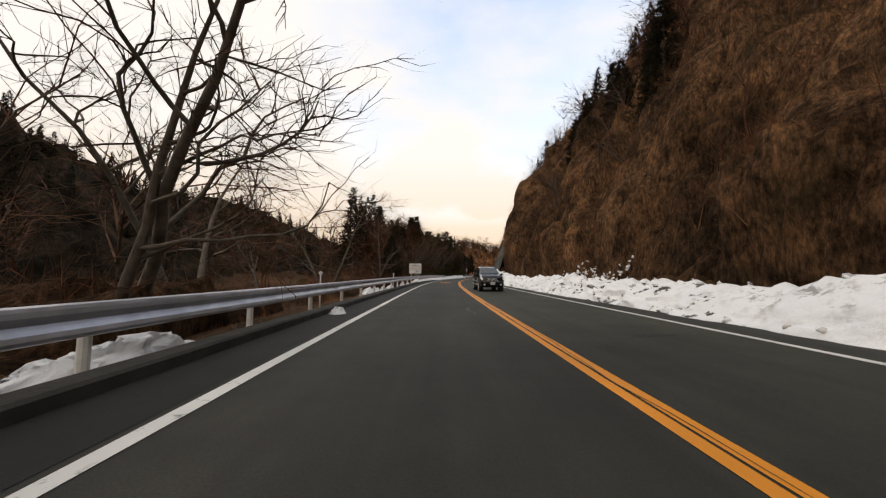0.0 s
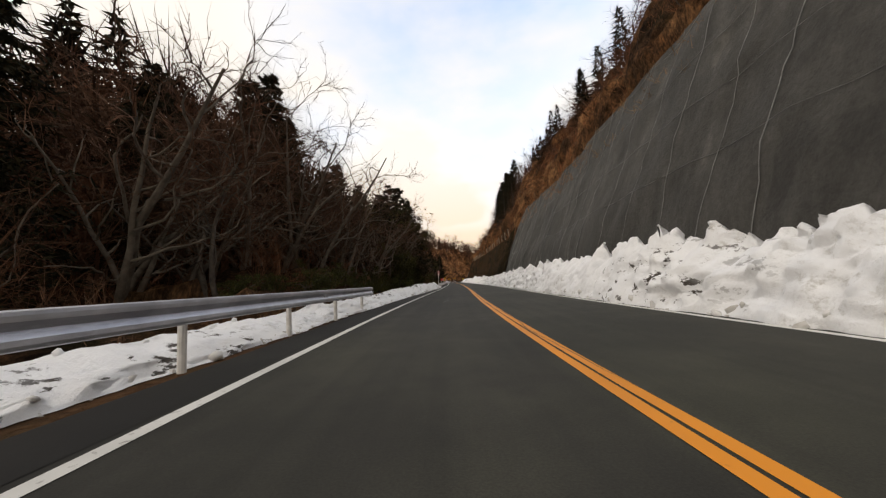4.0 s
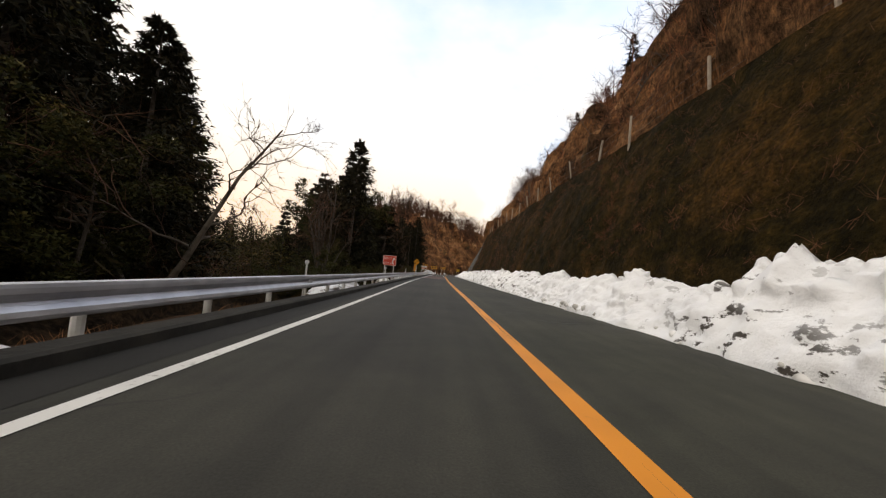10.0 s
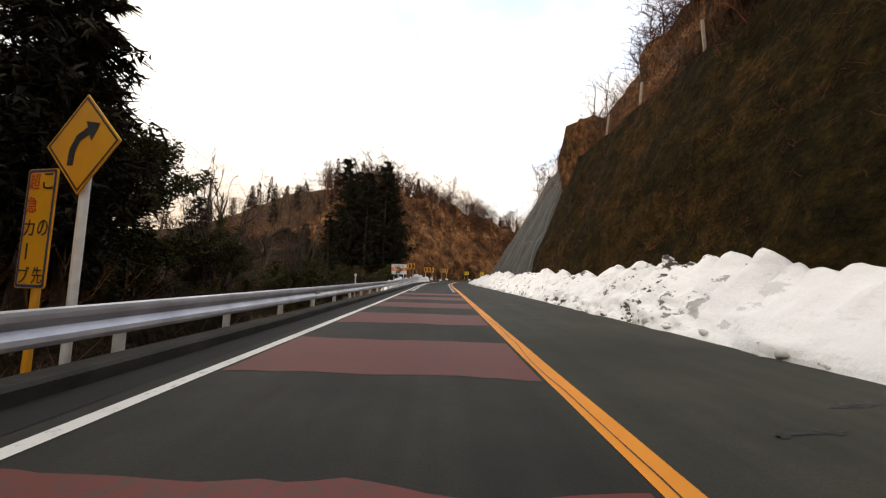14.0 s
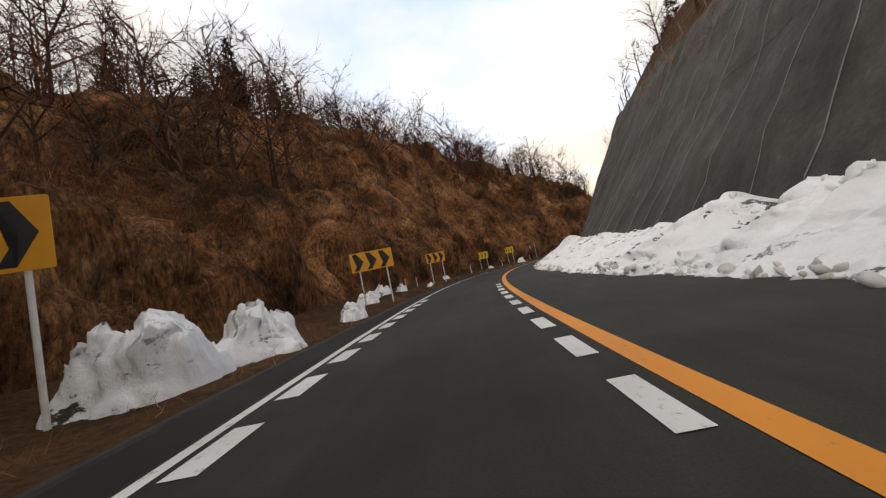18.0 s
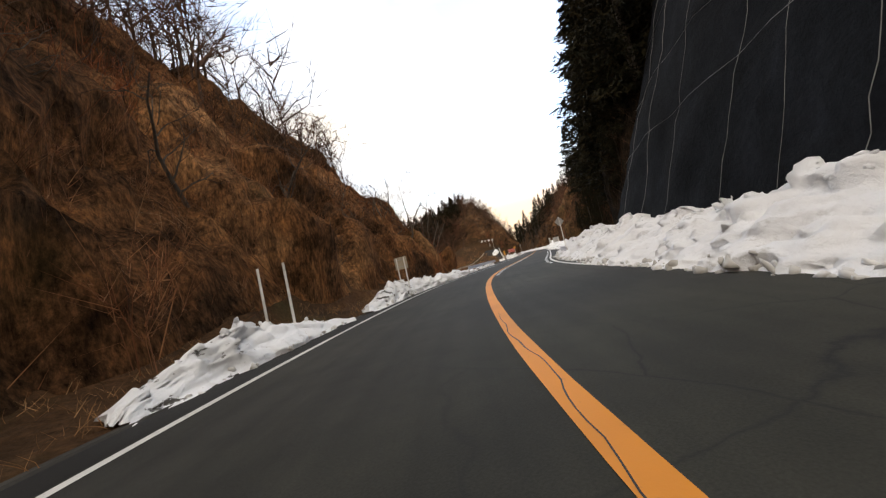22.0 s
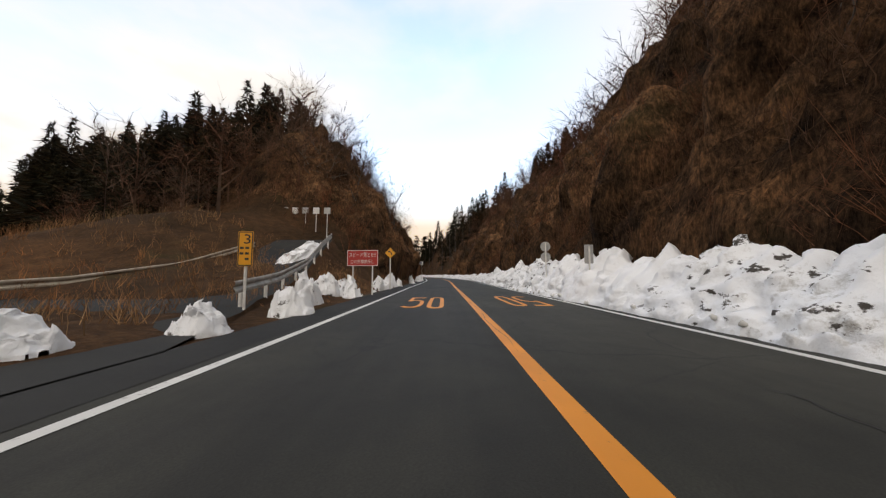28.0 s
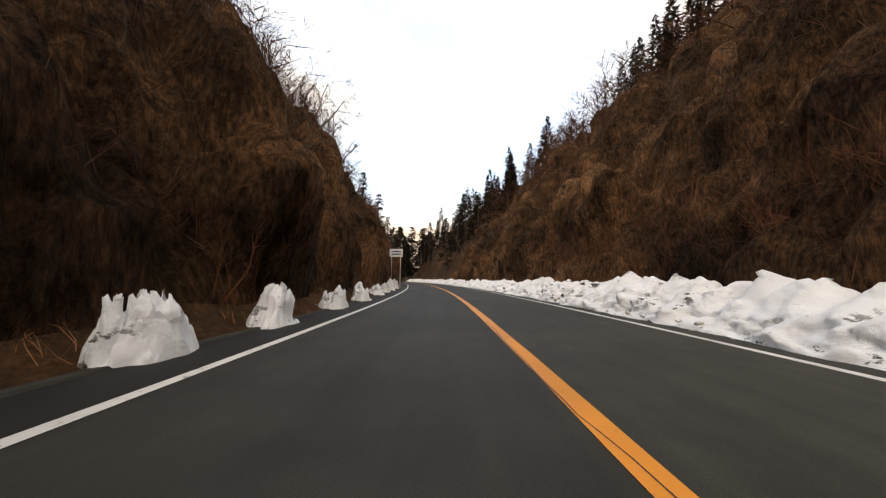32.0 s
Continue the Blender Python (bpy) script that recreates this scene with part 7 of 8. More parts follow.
def swoosh(pts, width):
    """Outline of a bent stroke with an arrow head at its end."""
    pts = [Vector(p) for p in pts]
    left, right = [], []
    for i, p in enumerate(pts):
        d = (pts[min(i + 1, len(pts) - 1)] - pts[max(i - 1, 0)]).normalized()
        n = Vector((-d.y, d.x))
        left.append(p + n * width / 2)
        right.append(p - n * width / 2)
    d = (pts[-1] - pts[-2]).normalized()
    n = Vector((-d.y, d.x))
    head = [pts[-1] + n * width * 1.35, pts[-1] + d * width * 1.9, pts[-1] - n * width * 1.35]
    return [(v.x, v.y) for v in right + [head[2], head[1], head[0]] + left[::-1]]


# weathered notice of the refuge, 400 m ahead
r = sign_root("refuge_notice", 63.6, -7.15, "weathered white notice board of an emergency refuge on two posts", 4)
z0 = base_z(63.6, -7.15)
for x in (-0.62, 0.62):
    leg(r, x, z0, 2.6)
    clamp_band(r, x, 1.55)
    clamp_band(r, x, 2.5)
board(r, 1.9, 1.55, 2.04, M_SIGNWHITE)
writing("400M先", 0.34, M_NAVY, r, 0, 2.50, width=1.45)
board(r, 1.74, 0.46, 2.03, M_FADED, r=0.01, name="faded_band", y=-0.006)
writing("緊急退避所", 0.30, M_SIGNWHITE, r, 0, 2.03, -0.016, 1.5)
writing("あり", 0.32, M_NAVY, r, 0.36, 1.56, width=0.75)

# refuge notice, 200 m ahead
r = sign_root("refuge_notice", 264.2, -5.9, "white and orange notice board of an emergency refuge on two posts", 6)
z0 = base_z(264.2, -5.9)
for x in (-0.52, 0.52):
    leg(r, x, z0, 2.2)
    clamp_band(r, x, 1.42)
    clamp_band(r, x, 2.1)
board(r, 1.66, 1.08, 1.75, M_SIGNWHITE)
writing("200M先", 0.24, M_NAVY, r, 0, 2.10, width=1.05)
board(r, 1.64, 0.36, 1.75, M_SIGNORANGE, r=0.005, name="orange_band", y=-0.006)
writing("緊急退避所", 0.24, M_SIGNWHITE, r, 0, 1.75, -0.016, 1.4)
writing("あり", 0.23, M_NAVY, r, 0, 1.40, width=0.55)

# no-overtaking and speed-limit discs on one pole
r = sign_root("limit_signs", 172.5, -6.44, "two round red-rimmed traffic signs on one white pole", 4, 2.0)
leg(r, 0, base_z(172.5, -6.44), 4.28, 0.042, None, 0.065)
for zc, kind in ((3.9, "over"), (3.2, "fifty")):
    part("sign_plate", plate(ring(0.30, 40, 0, zc), 0.012), M_SIGNWHITE, r, "round white sign plate")
    disc_ring(r, "red_rim", 0.285, 0.225, 0, zc, M_SIGNRED)
    clamp_band(r, 0, zc)
    if kind == "fifty":
        writing("50", 0.24, M_NAVY, r, 0, zc, -0.011, 0.30)
    else:
        face_shape(r, "straight_arrow", swoosh([(-0.09, zc - 0.17), (-0.09, zc - 0.05), (-0.09, zc + 0.05)], 0.05), M_NAVY)
        face_shape(r, "passing_arrow", swoosh([(-0.02, zc - 0.17), (0.08, zc - 0.08), (0.09, zc + 0.03)], 0.05), M_NAVY)
        face_shape(r, "red_slash", [(-0.19, zc + 0.14), (-0.14, zc + 0.19), (0.19, zc - 0.14), (0.14, zc - 0.19)], M_SIGNRED, -0.012)
part("pole_cap", rod(0.045, 0.02, (0, 0.065, 4.27), (0, 0.065, 4.31), 12), M_POST, r)

# red sharp-curve warning
r = sign_root("curve_warning", 207, -6.0, "red warning board with white lettering and a white bent arrow", 6)
z0 = base_z(207, -6.0)
for x in (-0.42, 0.42):
    leg(r, x, z0, 2.2)
    clamp_band(r, x, 1.5)
    clamp_band(r, x, 2.05)
board(r, 1.25, 0.95, 1.76, M_SIGNRED, border=M_SIGNWHITE)
writing("急カーブ", 0.25, M_SIGNWHITE, r, -0.18, 1.98, width=0.74)
writing("速度落とせ!!", 0.20, M_SIGNWHITE, r, -0.17, 1.50, width=0.78)
face_shape(r, "arrow", swoosh([(0.42, 1.40), (0.31, 1.54), (0.29, 1.72), (0.40, 1.90)], 0.10), M_SIGNWHITE)


def diamond(s, u, zc, half, label, left=False, turn=4, pole_top=None):
    r = sign_root("bend_sign", s, u, label, turn)
    leg(r, 0, base_z(s, u), pole_top or zc + half * 0.7, 0.042, None, 0.06)
    part("sign_plate", plate([(0, zc - half), (half, zc), (0, zc + half), (-half, zc)], 0.012), M_SIGNYELLOW, r)
    bm = bmesh.new()
    o = [bm.verts.new((a, -0.009, b)) for a, b in ((0, zc - half * 0.95), (half * 0.95, zc), (0, zc + half * 0.95), (-half * 0.95, zc))]
    i = [bm.verts.new((a, -0.009, b)) for a, b in ((0, zc - half * 0.89), (half * 0.89, zc), (0, zc + half * 0.89), (-half * 0.89, zc))]
    for k in range(4):
        bm.faces.new((o[k], o[(k + 1) % 4], i[(k + 1) % 4], i[k]))
    part("border", bm, M_BLACK, r)
    g = -1 if left else 1
    face_shape(r, "arrow", swoosh([(g * a * half, zc + b * half) for a, b in ((-0.28, -0.42), (-0.26, -0.12), (-0.12, 0.12), (0.14, 0.24))], half * 0.17), M_BLACK)
    clamp_band(r, 0, zc - half * 0.5)
    clamp_band(r, 0, zc + half * 0.5)
    return r


diamond(231.28, -5.2, 2.40, 0.565, "amber diamond warning sign with a black right-bend arrow", turn=-14)
diamond(439.4, -4.85, 2.62, 0.40, "amber diamond warning sign with a black left-bend arrow", True, 0)
r = sign_root("ahead_plate", 231.17, -5.45, "tall amber plate with red and black lettering on a yellow pole", -12)
leg(r, 0, base_z(231, -5.45), 2.02, 0.035, M_SIGNYELLOW, 0.05)
board(r, 0.42, 1.25, 1.45, M_SIGNYELLOW, border=M_NAVY)
for x, word in ((0.095, "この先"), (-0.095, "超急カーブ")):
    n = len(word)
    for i, ch in enumerate(word):
        glyph = "|" if ch == "ー" else ch
        writing(glyph, 0.17, M_SIGNRED if ch in "超急" else M_BLACK, r, x, 1.94 - i * (0.245 if n == 5 else 0.49), -0.011, 0.02 if ch == "ー" else 0.145)


# chevron boards round the bend
def chevron(s, u, zc, w, h, face, mark, turn, label, group):
    r = sign_root("chevron_board", s, u, label, turn, 0, "chevron sign", group)
    z0 = min(base_z(s, u), 0.6)
    for x in (-w * 0.32, w * 0.32):
        leg(r, x, z0, zc + h * 0.42, 0.038)
        clamp_band(r, x, zc - h * 0.3)
        clamp_band(r, x, zc + h * 0.3)
    board(r, w, h, zc, face)
    n = 3
    p = w * 0.93 / n
    for k in range(n):
        x = -w * 0.465 + k * p + p * 0.06
        t, e = p * (0.36 if mark is M_BLACK else 0.17), p * 0.46
        face_shape(r, "chevron", [(x, zc - h * 0.44), (x + t, zc - h * 0.44), (x + t + e, zc), (x + t, zc + h * 0.44), (x, zc + h * 0.44), (x + e, zc)], mark)


AMB = "amber board with black right-pointing chevrons on two white posts"
YEL = "bright yellow board with red right-pointing chevrons on two posts"
for s, u, zc, w, h, y in ((285.2, -7.65, 2.75, 1.85, 1.05, 0), (298, -6.5, 2.45, 2.2, 1.0, 0), (312.2, -7.05, 2.65, 1.85, 0.95, 0), (327.4, -8.1, 2.3, 1.6, 1.0, 1), (335.75, -7.98, 2.47, 1.38, 0.98, 1)):
    chevron(s, u, zc, w, h, M_BRIGHT if y else M_SIGNYELLOW, M_SIGNRED if y else M_BLACK, 24 if s < 320 else 18, YEL if y else AMB, "chevron boards round the bend")


def bare_poles(s, u, gap, top, label):
    r = sign_root("empty_sign_posts", s, u, label, 0, 0, "posts")
    for x in (-gap / 2, gap / 2):
        leg(r, x, base_z(s, u), top, 0.036)


bare_poles(341, -6.6, 0.9, 2.5, "pair of white sign posts without a board in the snow")
bare_poles(351.6, -5.95, 0.8, 2.25, "pair of white sign posts without a board in the snow")


def sign_back(s, u, w, h, zc, mat, label, poles=2, shape="rect", turn=0):
    r = sign_root("sign_back", s, u, label, turn)
    xs = (-w * 0.3, w * 0.3) if poles == 2 else (0,)
    for x in xs:
        leg(r, x, base_z(s, u), zc + h * 0.42, 0.036, None, -0.05)
    if shape == "rect":
        p = part("panel", plate(rounded(w, h, 0.03, 0, zc), 0.014), mat, r)
    elif shape == "triangle":
        p = part("panel", plate([(-w / 2, zc + h / 2), (w / 2, zc + h / 2), (0, zc - h / 2)][::-1], 0.014), mat, r)
    elif shape == "diamond":
        p = part("panel", plate([(0, zc - h / 2), (w / 2, zc), (0, zc + h / 2), (-w / 2, zc)], 0.014), mat, r)
    else:
        p = part("panel", plate(ring(w / 2, 32, 0, zc), 0.014), mat, r)
    for k in (-0.28, 0.28):
        part("stiffener", box((w * (0.9 if shape == "rect" else 0.5), 0.03, 0.035), (0, -0.02, zc + k * h), 0.004), M_BACK, r)
    return r


sign_back(361.3, -4.95, 0.75, 0.72, 1.95, M_TAN, "tan weathered back of a road sign on two posts")
sign_back(375.2, 5.2, 0.92, 0.92, 2.9, M_BACK, "grey back of a diamond warning sign on a pole", 1, "diamond", 27)
sign_back(416, 5.5, 1.25, 1.0, 1.9, M_BACK, "grey back of a notice board on two posts in the snow")
sign_back(428.6, 4.7, 0.35, 0.75, 1.88, M_BACK, "narrow grey back of a plate on a pole", 1)
r = sign_back(434.3, 4.75, 0.56, 0.56, 2.66, M_BACK, "two round sign backs on one pole in the snow", 1, "disc")
part("panel", plate(ring(0.28, 32, 0, 2.06), 0.014), M_BACK, r)

# red slow-down board, yellow numbered plate and the far white board
r = sign_root("slow_warning", 433.2, -5.35, "dark red slow-down board with white lettering on two posts", -10)
z0 = base_z(433, -5.5)
for x in (-0.55, 0.55):
    leg(r, x, z0, 2.35)
    clamp_band(r, x, 1.7)
    clamp_band(r, x, 2.2)
board(r, 1.75, 0.85, 1.95, M_SIGNDKRED, border=M_SIGNWHITE)
writing("スピード落とせ!!", 0.25, M_SIGNWHITE, r, 0, 2.12, width=1.5)
writing("この先事故多し", 0.21, M_SIGNWHITE, r, 0, 1.76, width=1.3)
r = sign_root("numbered_plate", 424.4, -6.4, "narrow yellow plate with a large 3 on a white pole", 4)
leg(r, 0, base_z(424.4, -6.4), 2.15)
board(r, 0.40, 0.95, 1.76, M_SIGNYELLOW, border=M_BLACK)
writing("3", 0.26, M_BLACK, r, 0.05, 2.02, -0.011, 0.17)
for i in range(5):
    part("mark_bar", box((0.10, 0.004, 0.06), (0.05 if i < 3 else -0.09, -0.011, 1.78 - (i % 3) * 0.15)), M_BLACK, r)
r = sign_root("far_notice", 501, -5.2, "plain white notice board on two posts below the hill", 0)
for x in (-0.5, 0.5):
    leg(r, x, base_z(501, -5.2), 4.4)
board(r, 1.5, 0.9, 4.0, M_SIGNWHITE)
for k in range(2):
    part("mark_bar", box((1.0, 0.004, 0.14), (0, -0.011, 4.15 - 0.3 * k)), M_NAVY, r)


# ---------------------------------------------------------------- delineators
def delineator(label):
    r = thing("delineator", Matrix.Translation((0, 0, -500)), label, "delineator", "delineators along the outer edge")
    part("post", rod(0.045, 0.04, (0, 0, -0.3), (0, 0, 0.80), 12), M_POST, r)
    part("cap", rod(0.042, 0.015, (0, 0, 0.80), (0, 0, 0.83), 12), M_POST, r)
    part("reflector_band", rod(0.047, 0.047, (0, 0, 0.60), (0, 0, 0.70), 12), M_SIGNORANGE, r, "orange reflector band")
    part("reflector_band", rod(0.0475, 0.0475, (0, 0, 0.40), (0, 0, 0.50), 12), M_SIGNORANGE, r, "orange reflector band")
    return r


def disc_delineator(label):
    r = thing("delineator", Matrix.Translation((0, 0, -500)), label, "delineator", "delineators along the guardrail")
    part("post", rod(0.025, 0.025, (0, 0, -0.3), (0, 0, 1.05), 10), M_POST, r)
    part("housing", plate(ring(0.06, 20, 0, 1.10), 0.03), M_POST, r)
    part("reflector", plate(ring(0.045, 20, 0, 1.10), 0.042), M_LAMPGLASS, r, "round white reflector")
    return r


d1, d2 = delineator("white delineator post with an orange band at the verge"), disc_delineator("round white delineator on a post behind the guardrail")
for s, u, k in ((339.6, -6.65, 1), (323.5, -8.2, 1.35), (332.5, -7.9, 1), (307, -8.2, 1.1), (309.6, -8.3, 1.0), (346, -6.3, 1)):
    copy_thing(d1, stand(s, u, min(base_z(s, u), 0.5), 0, k))
for s in np.arange(141, 275, 14.5):
    copy_thing(d2, stand(float(s), -5.05, min(base_z(s, -5.4), 0.0)))
for s in np.arange(6, 86, 16):
    copy_thing(d2, stand(float(s), -5.62, 0.0))
for o in (d1, d2):
    for q in list(o.children_recursive) + [o]:
        bpy.data.objects.remove(q)

# right rail half buried in the snow of the lay-by
guardrail(366, 376, 4.75, 0.72, 2.0, M_GALV, "galvanised guardrail half buried in ploughed snow")


# ---------------------------------------------------------------- refuge ramp
def ramp_z(s):
    return np.interp(s, (400, 424, 428, 432.3, 437.5, 441), (0.0, 0.0, 0.30, 1.0, 2.65, 3.9))


s = np.arange(402, 440.1, 1.0)
a = np.interp(s, (402, 406, 420, 426, 437, 446, 458), (-4.84, -4.82, -4.82, -6.9, -8.9, -9.8, -10.5))
b = np.interp(s, (402, 406, 420, 426, 437, 446, 458), (-5.6, -14.5, -15.4, -15.2, -13.2, -13.6, -14))
W = np.linspace(0, 1, 9)
Sg = np.broadcast_to(s[:, None], (len(s), 9))
Ug = a[:, None] + (b - a)[:, None] * W
rise = np.clip((Sg - 420) / 6, 0, 1)
v = at(Sg, Ug, ramp_z(Sg) + 0.02 + rise * (0.08 + 0.05 * fbm(Sg * 0.4, Ug * 0.4, 31, 3))).reshape(-1, 3)
top = grid_faces(len(s), 9, False)
n = len(s)
apron = new("refuge_ramp", mesh_of("refuge_ramp", v, top, M_SHOULDER, True))
tagged(apron, "dark asphalt emergency refuge ramp climbing beside the road", "ramp", kind="structure")
for edge, way, label in ((a, 1, "grassy earth bank below the refuge ramp"), (b, -1, "grassy earth bank behind the refuge ramp")):
    f = np.linspace(0, 1, 7)
    edge = edge[s >= 422]
    sb = s[s >= 422]
    n = len(sb)
    Sb = np.broadcast_to(sb[:, None], (n, 7))
    Ub = edge[:, None] + way * f * (0.15 + 0.75 * ramp_z(sb)[:, None])
    Zb = (ramp_z(sb)[:, None] + 0.10) * (1 - f) - 0.25 * f + 0.10 * fbm(Sb * 0.9, f[None] * 5 + Sb * 0, 44, 3) * np.sin(math.pi * f)
    ob = new("ramp_bank", mesh_of("ramp_bank", at(Sb, Ub, Zb).reshape(-1, 3), grid_faces(n, 7, way > 0), M_SOIL, True))
    tagged(ob, label, "bank", kind="structure")
guardrail(424.3, 439, -7.8, 0.86, 1.9, M_GREYRAIL, "weathered grey guardrail climbing along the refuge ramp", lambda s: ramp_z(s), lambda s: np.interp(s, (424.3, 426, 437, 447), (-6.6, -6.85, -8.75, -9.6)))
guardrail(405, 437, -14, 0.70, 2.0, M_OLDRAIL, "weathered tan guardrail on the outer side of the ramp", lambda s: ramp_z(s), lambda s: np.interp(s, (405, 420, 426, 437, 447), (-15.6, -15.9, -15.5, -13.3, -13.8)), M_OLDRAIL)
for k in range(5):
    q = 445.6 - 0.45 * k
    r = sign_root("small_marker", q, -15.5 + 1.12 * k, "small square white marker plate above the ramp", 0, 0, "marker", "marker plates above the ramp")
    zz = float(ramp_z(np.array(q)))
    leg(r, 0, zz - 1.2, 7.1 - 0.1 * k, 0.03)
    board(r, 0.55, 0.55, 6.95 - 0.1 * k, M_SIGNWHITE if k % 2 else M_BACK)

# ---------------------------------------------------------------- lumps of snow
MOUND = "lump of old white snow with a broken face"
lumps = ((278.6, -5.3, 1.3, 3.0, 0.8), (15.3, -5.75, 0.9, 2.6, 0.3), (20.3, -4.5, 0.5, 0.8, 0.18), (46.8, -6.2, 0.6, 0.8, 0.42), (48.2, -6.3, 0.55, 0.8, 0.30), (52.9, -6.5, 0.6, 0.9, 0.28), (31.4, -6.15, 0.8, 1.9, 0.34), (33.2, -6.0, 0.5, 0.7, 0.30), (35.5, -6.05, 0.5, 0.9, 0.28), (38, -5.9, 0.7, 2.0, 0.3),
         (282.3, -6.2, 1.2, 1.8, 0.7), (286.6, -6.8, 2.3, 2.4, 1.0), (288.8, -6.4, 2.2, 2.8, 1.0), (298.8, -7.5, 1.3, 1.6, 0.6), (301.8, -8.6, 1.3, 2.0, 0.35), (303.6, -8.9, 1.5, 2.2, 0.4), (306.0, -8.2, 1.0, 1.4, 0.5), (310, -7.2, 0.6, 1.0, 0.2), (317.5, -8.6, 1.0, 1.4, 0.35),
         (328.9, -8.0, 0.9, 1.3, 0.3), (335.3, -6.0, 1.3, 2.0, 0.6), (293, -5.8, 1.0, 1.6, 0.45), (308, -6.6, 0.5, 0.8, 0.2),
         (414.6, -6.4, 0.9, 1.6, 0.4), (416.9, -6.3, 0.8, 1.4, 0.35), (419.6, -6.6, 1.0, 1.5, 0.4), (421.6, -5.5, 1.0, 1.3, 0.5), (424.6, -5.1, 1.1, 1.4, 0.7), (427.6, -6.0, 1.2, 1.5, 0.85),
         (430.6, -6.4, 1.3, 1.6, 0.65), (431.4, -5.5, 1.3, 1.6, 0.7), (434.3, -6.7, 0.9, 1.4, 0.25), (436.2, -5.3, 0.4, 0.6, 0.12), (438.9, -5.6, 1.2, 1.7, 0.75), (441.3, -5.4, 1.1, 2.0, 0.7),
         (444.0, -5.6, 1.3, 1.8, 0.78), (446.0, -5.1, 0.9, 1.8, 0.7), (456.0, -4.85, 0.9, 1.2, 0.55), (459.8, -5.4, 0.7, 1.0, 0.75), (466.9, -4.95, 1.0, 1.4, 0.8), (470, -4.9, 1.0, 1.8, 0.7), (474.5, -4.95, 1.0, 1.8, 0.75), (478.5, -4.9, 1.0, 1.6, 0.75), (484.5, -5.1, 1.1, 1.8, 0.6), (488.5, -5.1, 1.0, 1.6, 0.7), (493, -5.1, 1.0, 1.8, 0.8), (499, -5.1, 1.0, 2.0, 0.8))
for k, (s, u, w, l, h) in enumerate(lumps):
    snow_mound(s, u, w, l, h, MOUND, 200 + k)
for k, (s, d, w, h) in enumerate(((431.0, 5.6, 0.6, 0.35), (447.5, 7.6, 0.8, 0.4), (470.5, 8.2, 0.9, 0.5), (474.0, 5.0, 0.6, 0.3))):
    u = float(RIGHT(np.array(s))[0]) + d
    snow_mound(s, u, w, w * 1.4, h, "ragged clump of snow caught in the hillside brush", 460 + k, float(land(np.array(s), np.array(u))) + 0.55)
rnd = random.Random(77)
snow_mound(436.3, -10.0, 1.8, 6.0, 0.4, "patch of snow on the refuge ramp", 380, float(ramp_z(np.array(436.3))) + 0.08, 18)

# ---------------------------------------------------------------- fences above the slopes
fp = bpy.data.meshes.new("post")
bm = box((0.10, 0.10, 1.9), (0, 0, 0.65), 0.012)
bm.to_mesh(fp)
bm.free()
fp.materials.append(M_FENCEPOST)
fence = thing("slope_fence", stand(190, 9.2, 8.5), "old leaning fence posts with wire along the slope's crest", "fence")
inv = fence.matrix_world.inverted()
rnd = random.Random(9)
tops = []
for s in np.arange(130, 256, 4.4):
    q = float(s + rnd.uniform(-0.6, 0.6))
    foot, a1, z1, a2, z2, *_ = [float(v) for v in RIGHT(np.array(q))]
    u = foot + a2 - 0.75
    m = stand(q, u, z2 - 0.25, rnd.uniform(-20, 20), 1.0, rnd.uniform(-9, 9))
    ob = new("post", fp)
    ob.parent = fence
    ob.matrix_local = inv @ m
    tops.append(m)


def wire(name, pts, radius, mat, parent, invm):
    v, t = [], []
    tube(np.array(pts), radius, radius, 4, v, t)
    me = fast_mesh(name, np.array(v), np.array(t), [mat])
    me.transform(invm)
    return part(name, me, None, parent)


for hgt in (0.5, 0.9, 1.35):
    wire("wire", [tuple(m @ Vector((0, 0, hgt))) for m in tops], 0.005, M_WIRE, fence, inv)
net = thing("rock_fence", stand(290, 10.4, 12), "steel mesh rock fence on posts along the crest of the wall", "fence")
inv = net.matrix_world.inverted()
rows = []
for s in np.arange(272, 340, 3.2):
    q = float(s)
    foot, a1, z1, a2, z2, *_ = [float(v) for v in RIGHT(np.array(q))]
    u = foot + a2 + 0.15
    zz = float(land(np.array(q), np.array(u)))
    p0, p1 = at(q, u, zz - 0.4), at(q, u - 0.15, zz + 1.7)
    bm = rod(0.05, 0.045, tuple(p0), tuple(p1), 8)
    bmesh.ops.transform(bm, matrix=inv, verts=bm.verts[:])
    part("post", bm, M_WIRE, net)
    rows.append((p0, p1))
for f in np.linspace(0.25, 0.98, 7):
    wire("wire", [tuple(a * (1 - f) + b * f) for a, b in rows], 0.012, M_WIRE, net, inv)


# ---------------------------------------------------------------- the dark estate car
def lofted(name, rings, mat, parent, label="", closed=True):
    n, m = len(rings), len(rings[0])
    v = [p for rg in rings for p in rg]
    f = []
    for i in range(n - 1):
        for j in range(m if closed else m - 1):
            f.append((i * m + j, i * m + (j + 1) % m, (i + 1) * m + (j + 1) % m, (i + 1) * m + j))
    if closed:
        f += [tuple(range(m))[::-1], tuple((n - 1) * m + j for j in range(m))]
    bm = bmesh.new()
    vs = [bm.verts.new(p) for p in v]
    for q in f:
        bm.faces.new([vs[k] for k in q])
    bmesh.ops.recalc_face_normals(bm, faces=bm.faces[:])
    for q in bm.faces:
        q.smooth = True
    return part(name, bm, mat, parent, label)


car = thing("parked_car", stand(34.7, 1.52, 0.0, 3) @ Matrix.Diagonal((0.88, 0.88, 0.98, 1.0)), "glossy black compact off-road estate car on the far lane", "car")
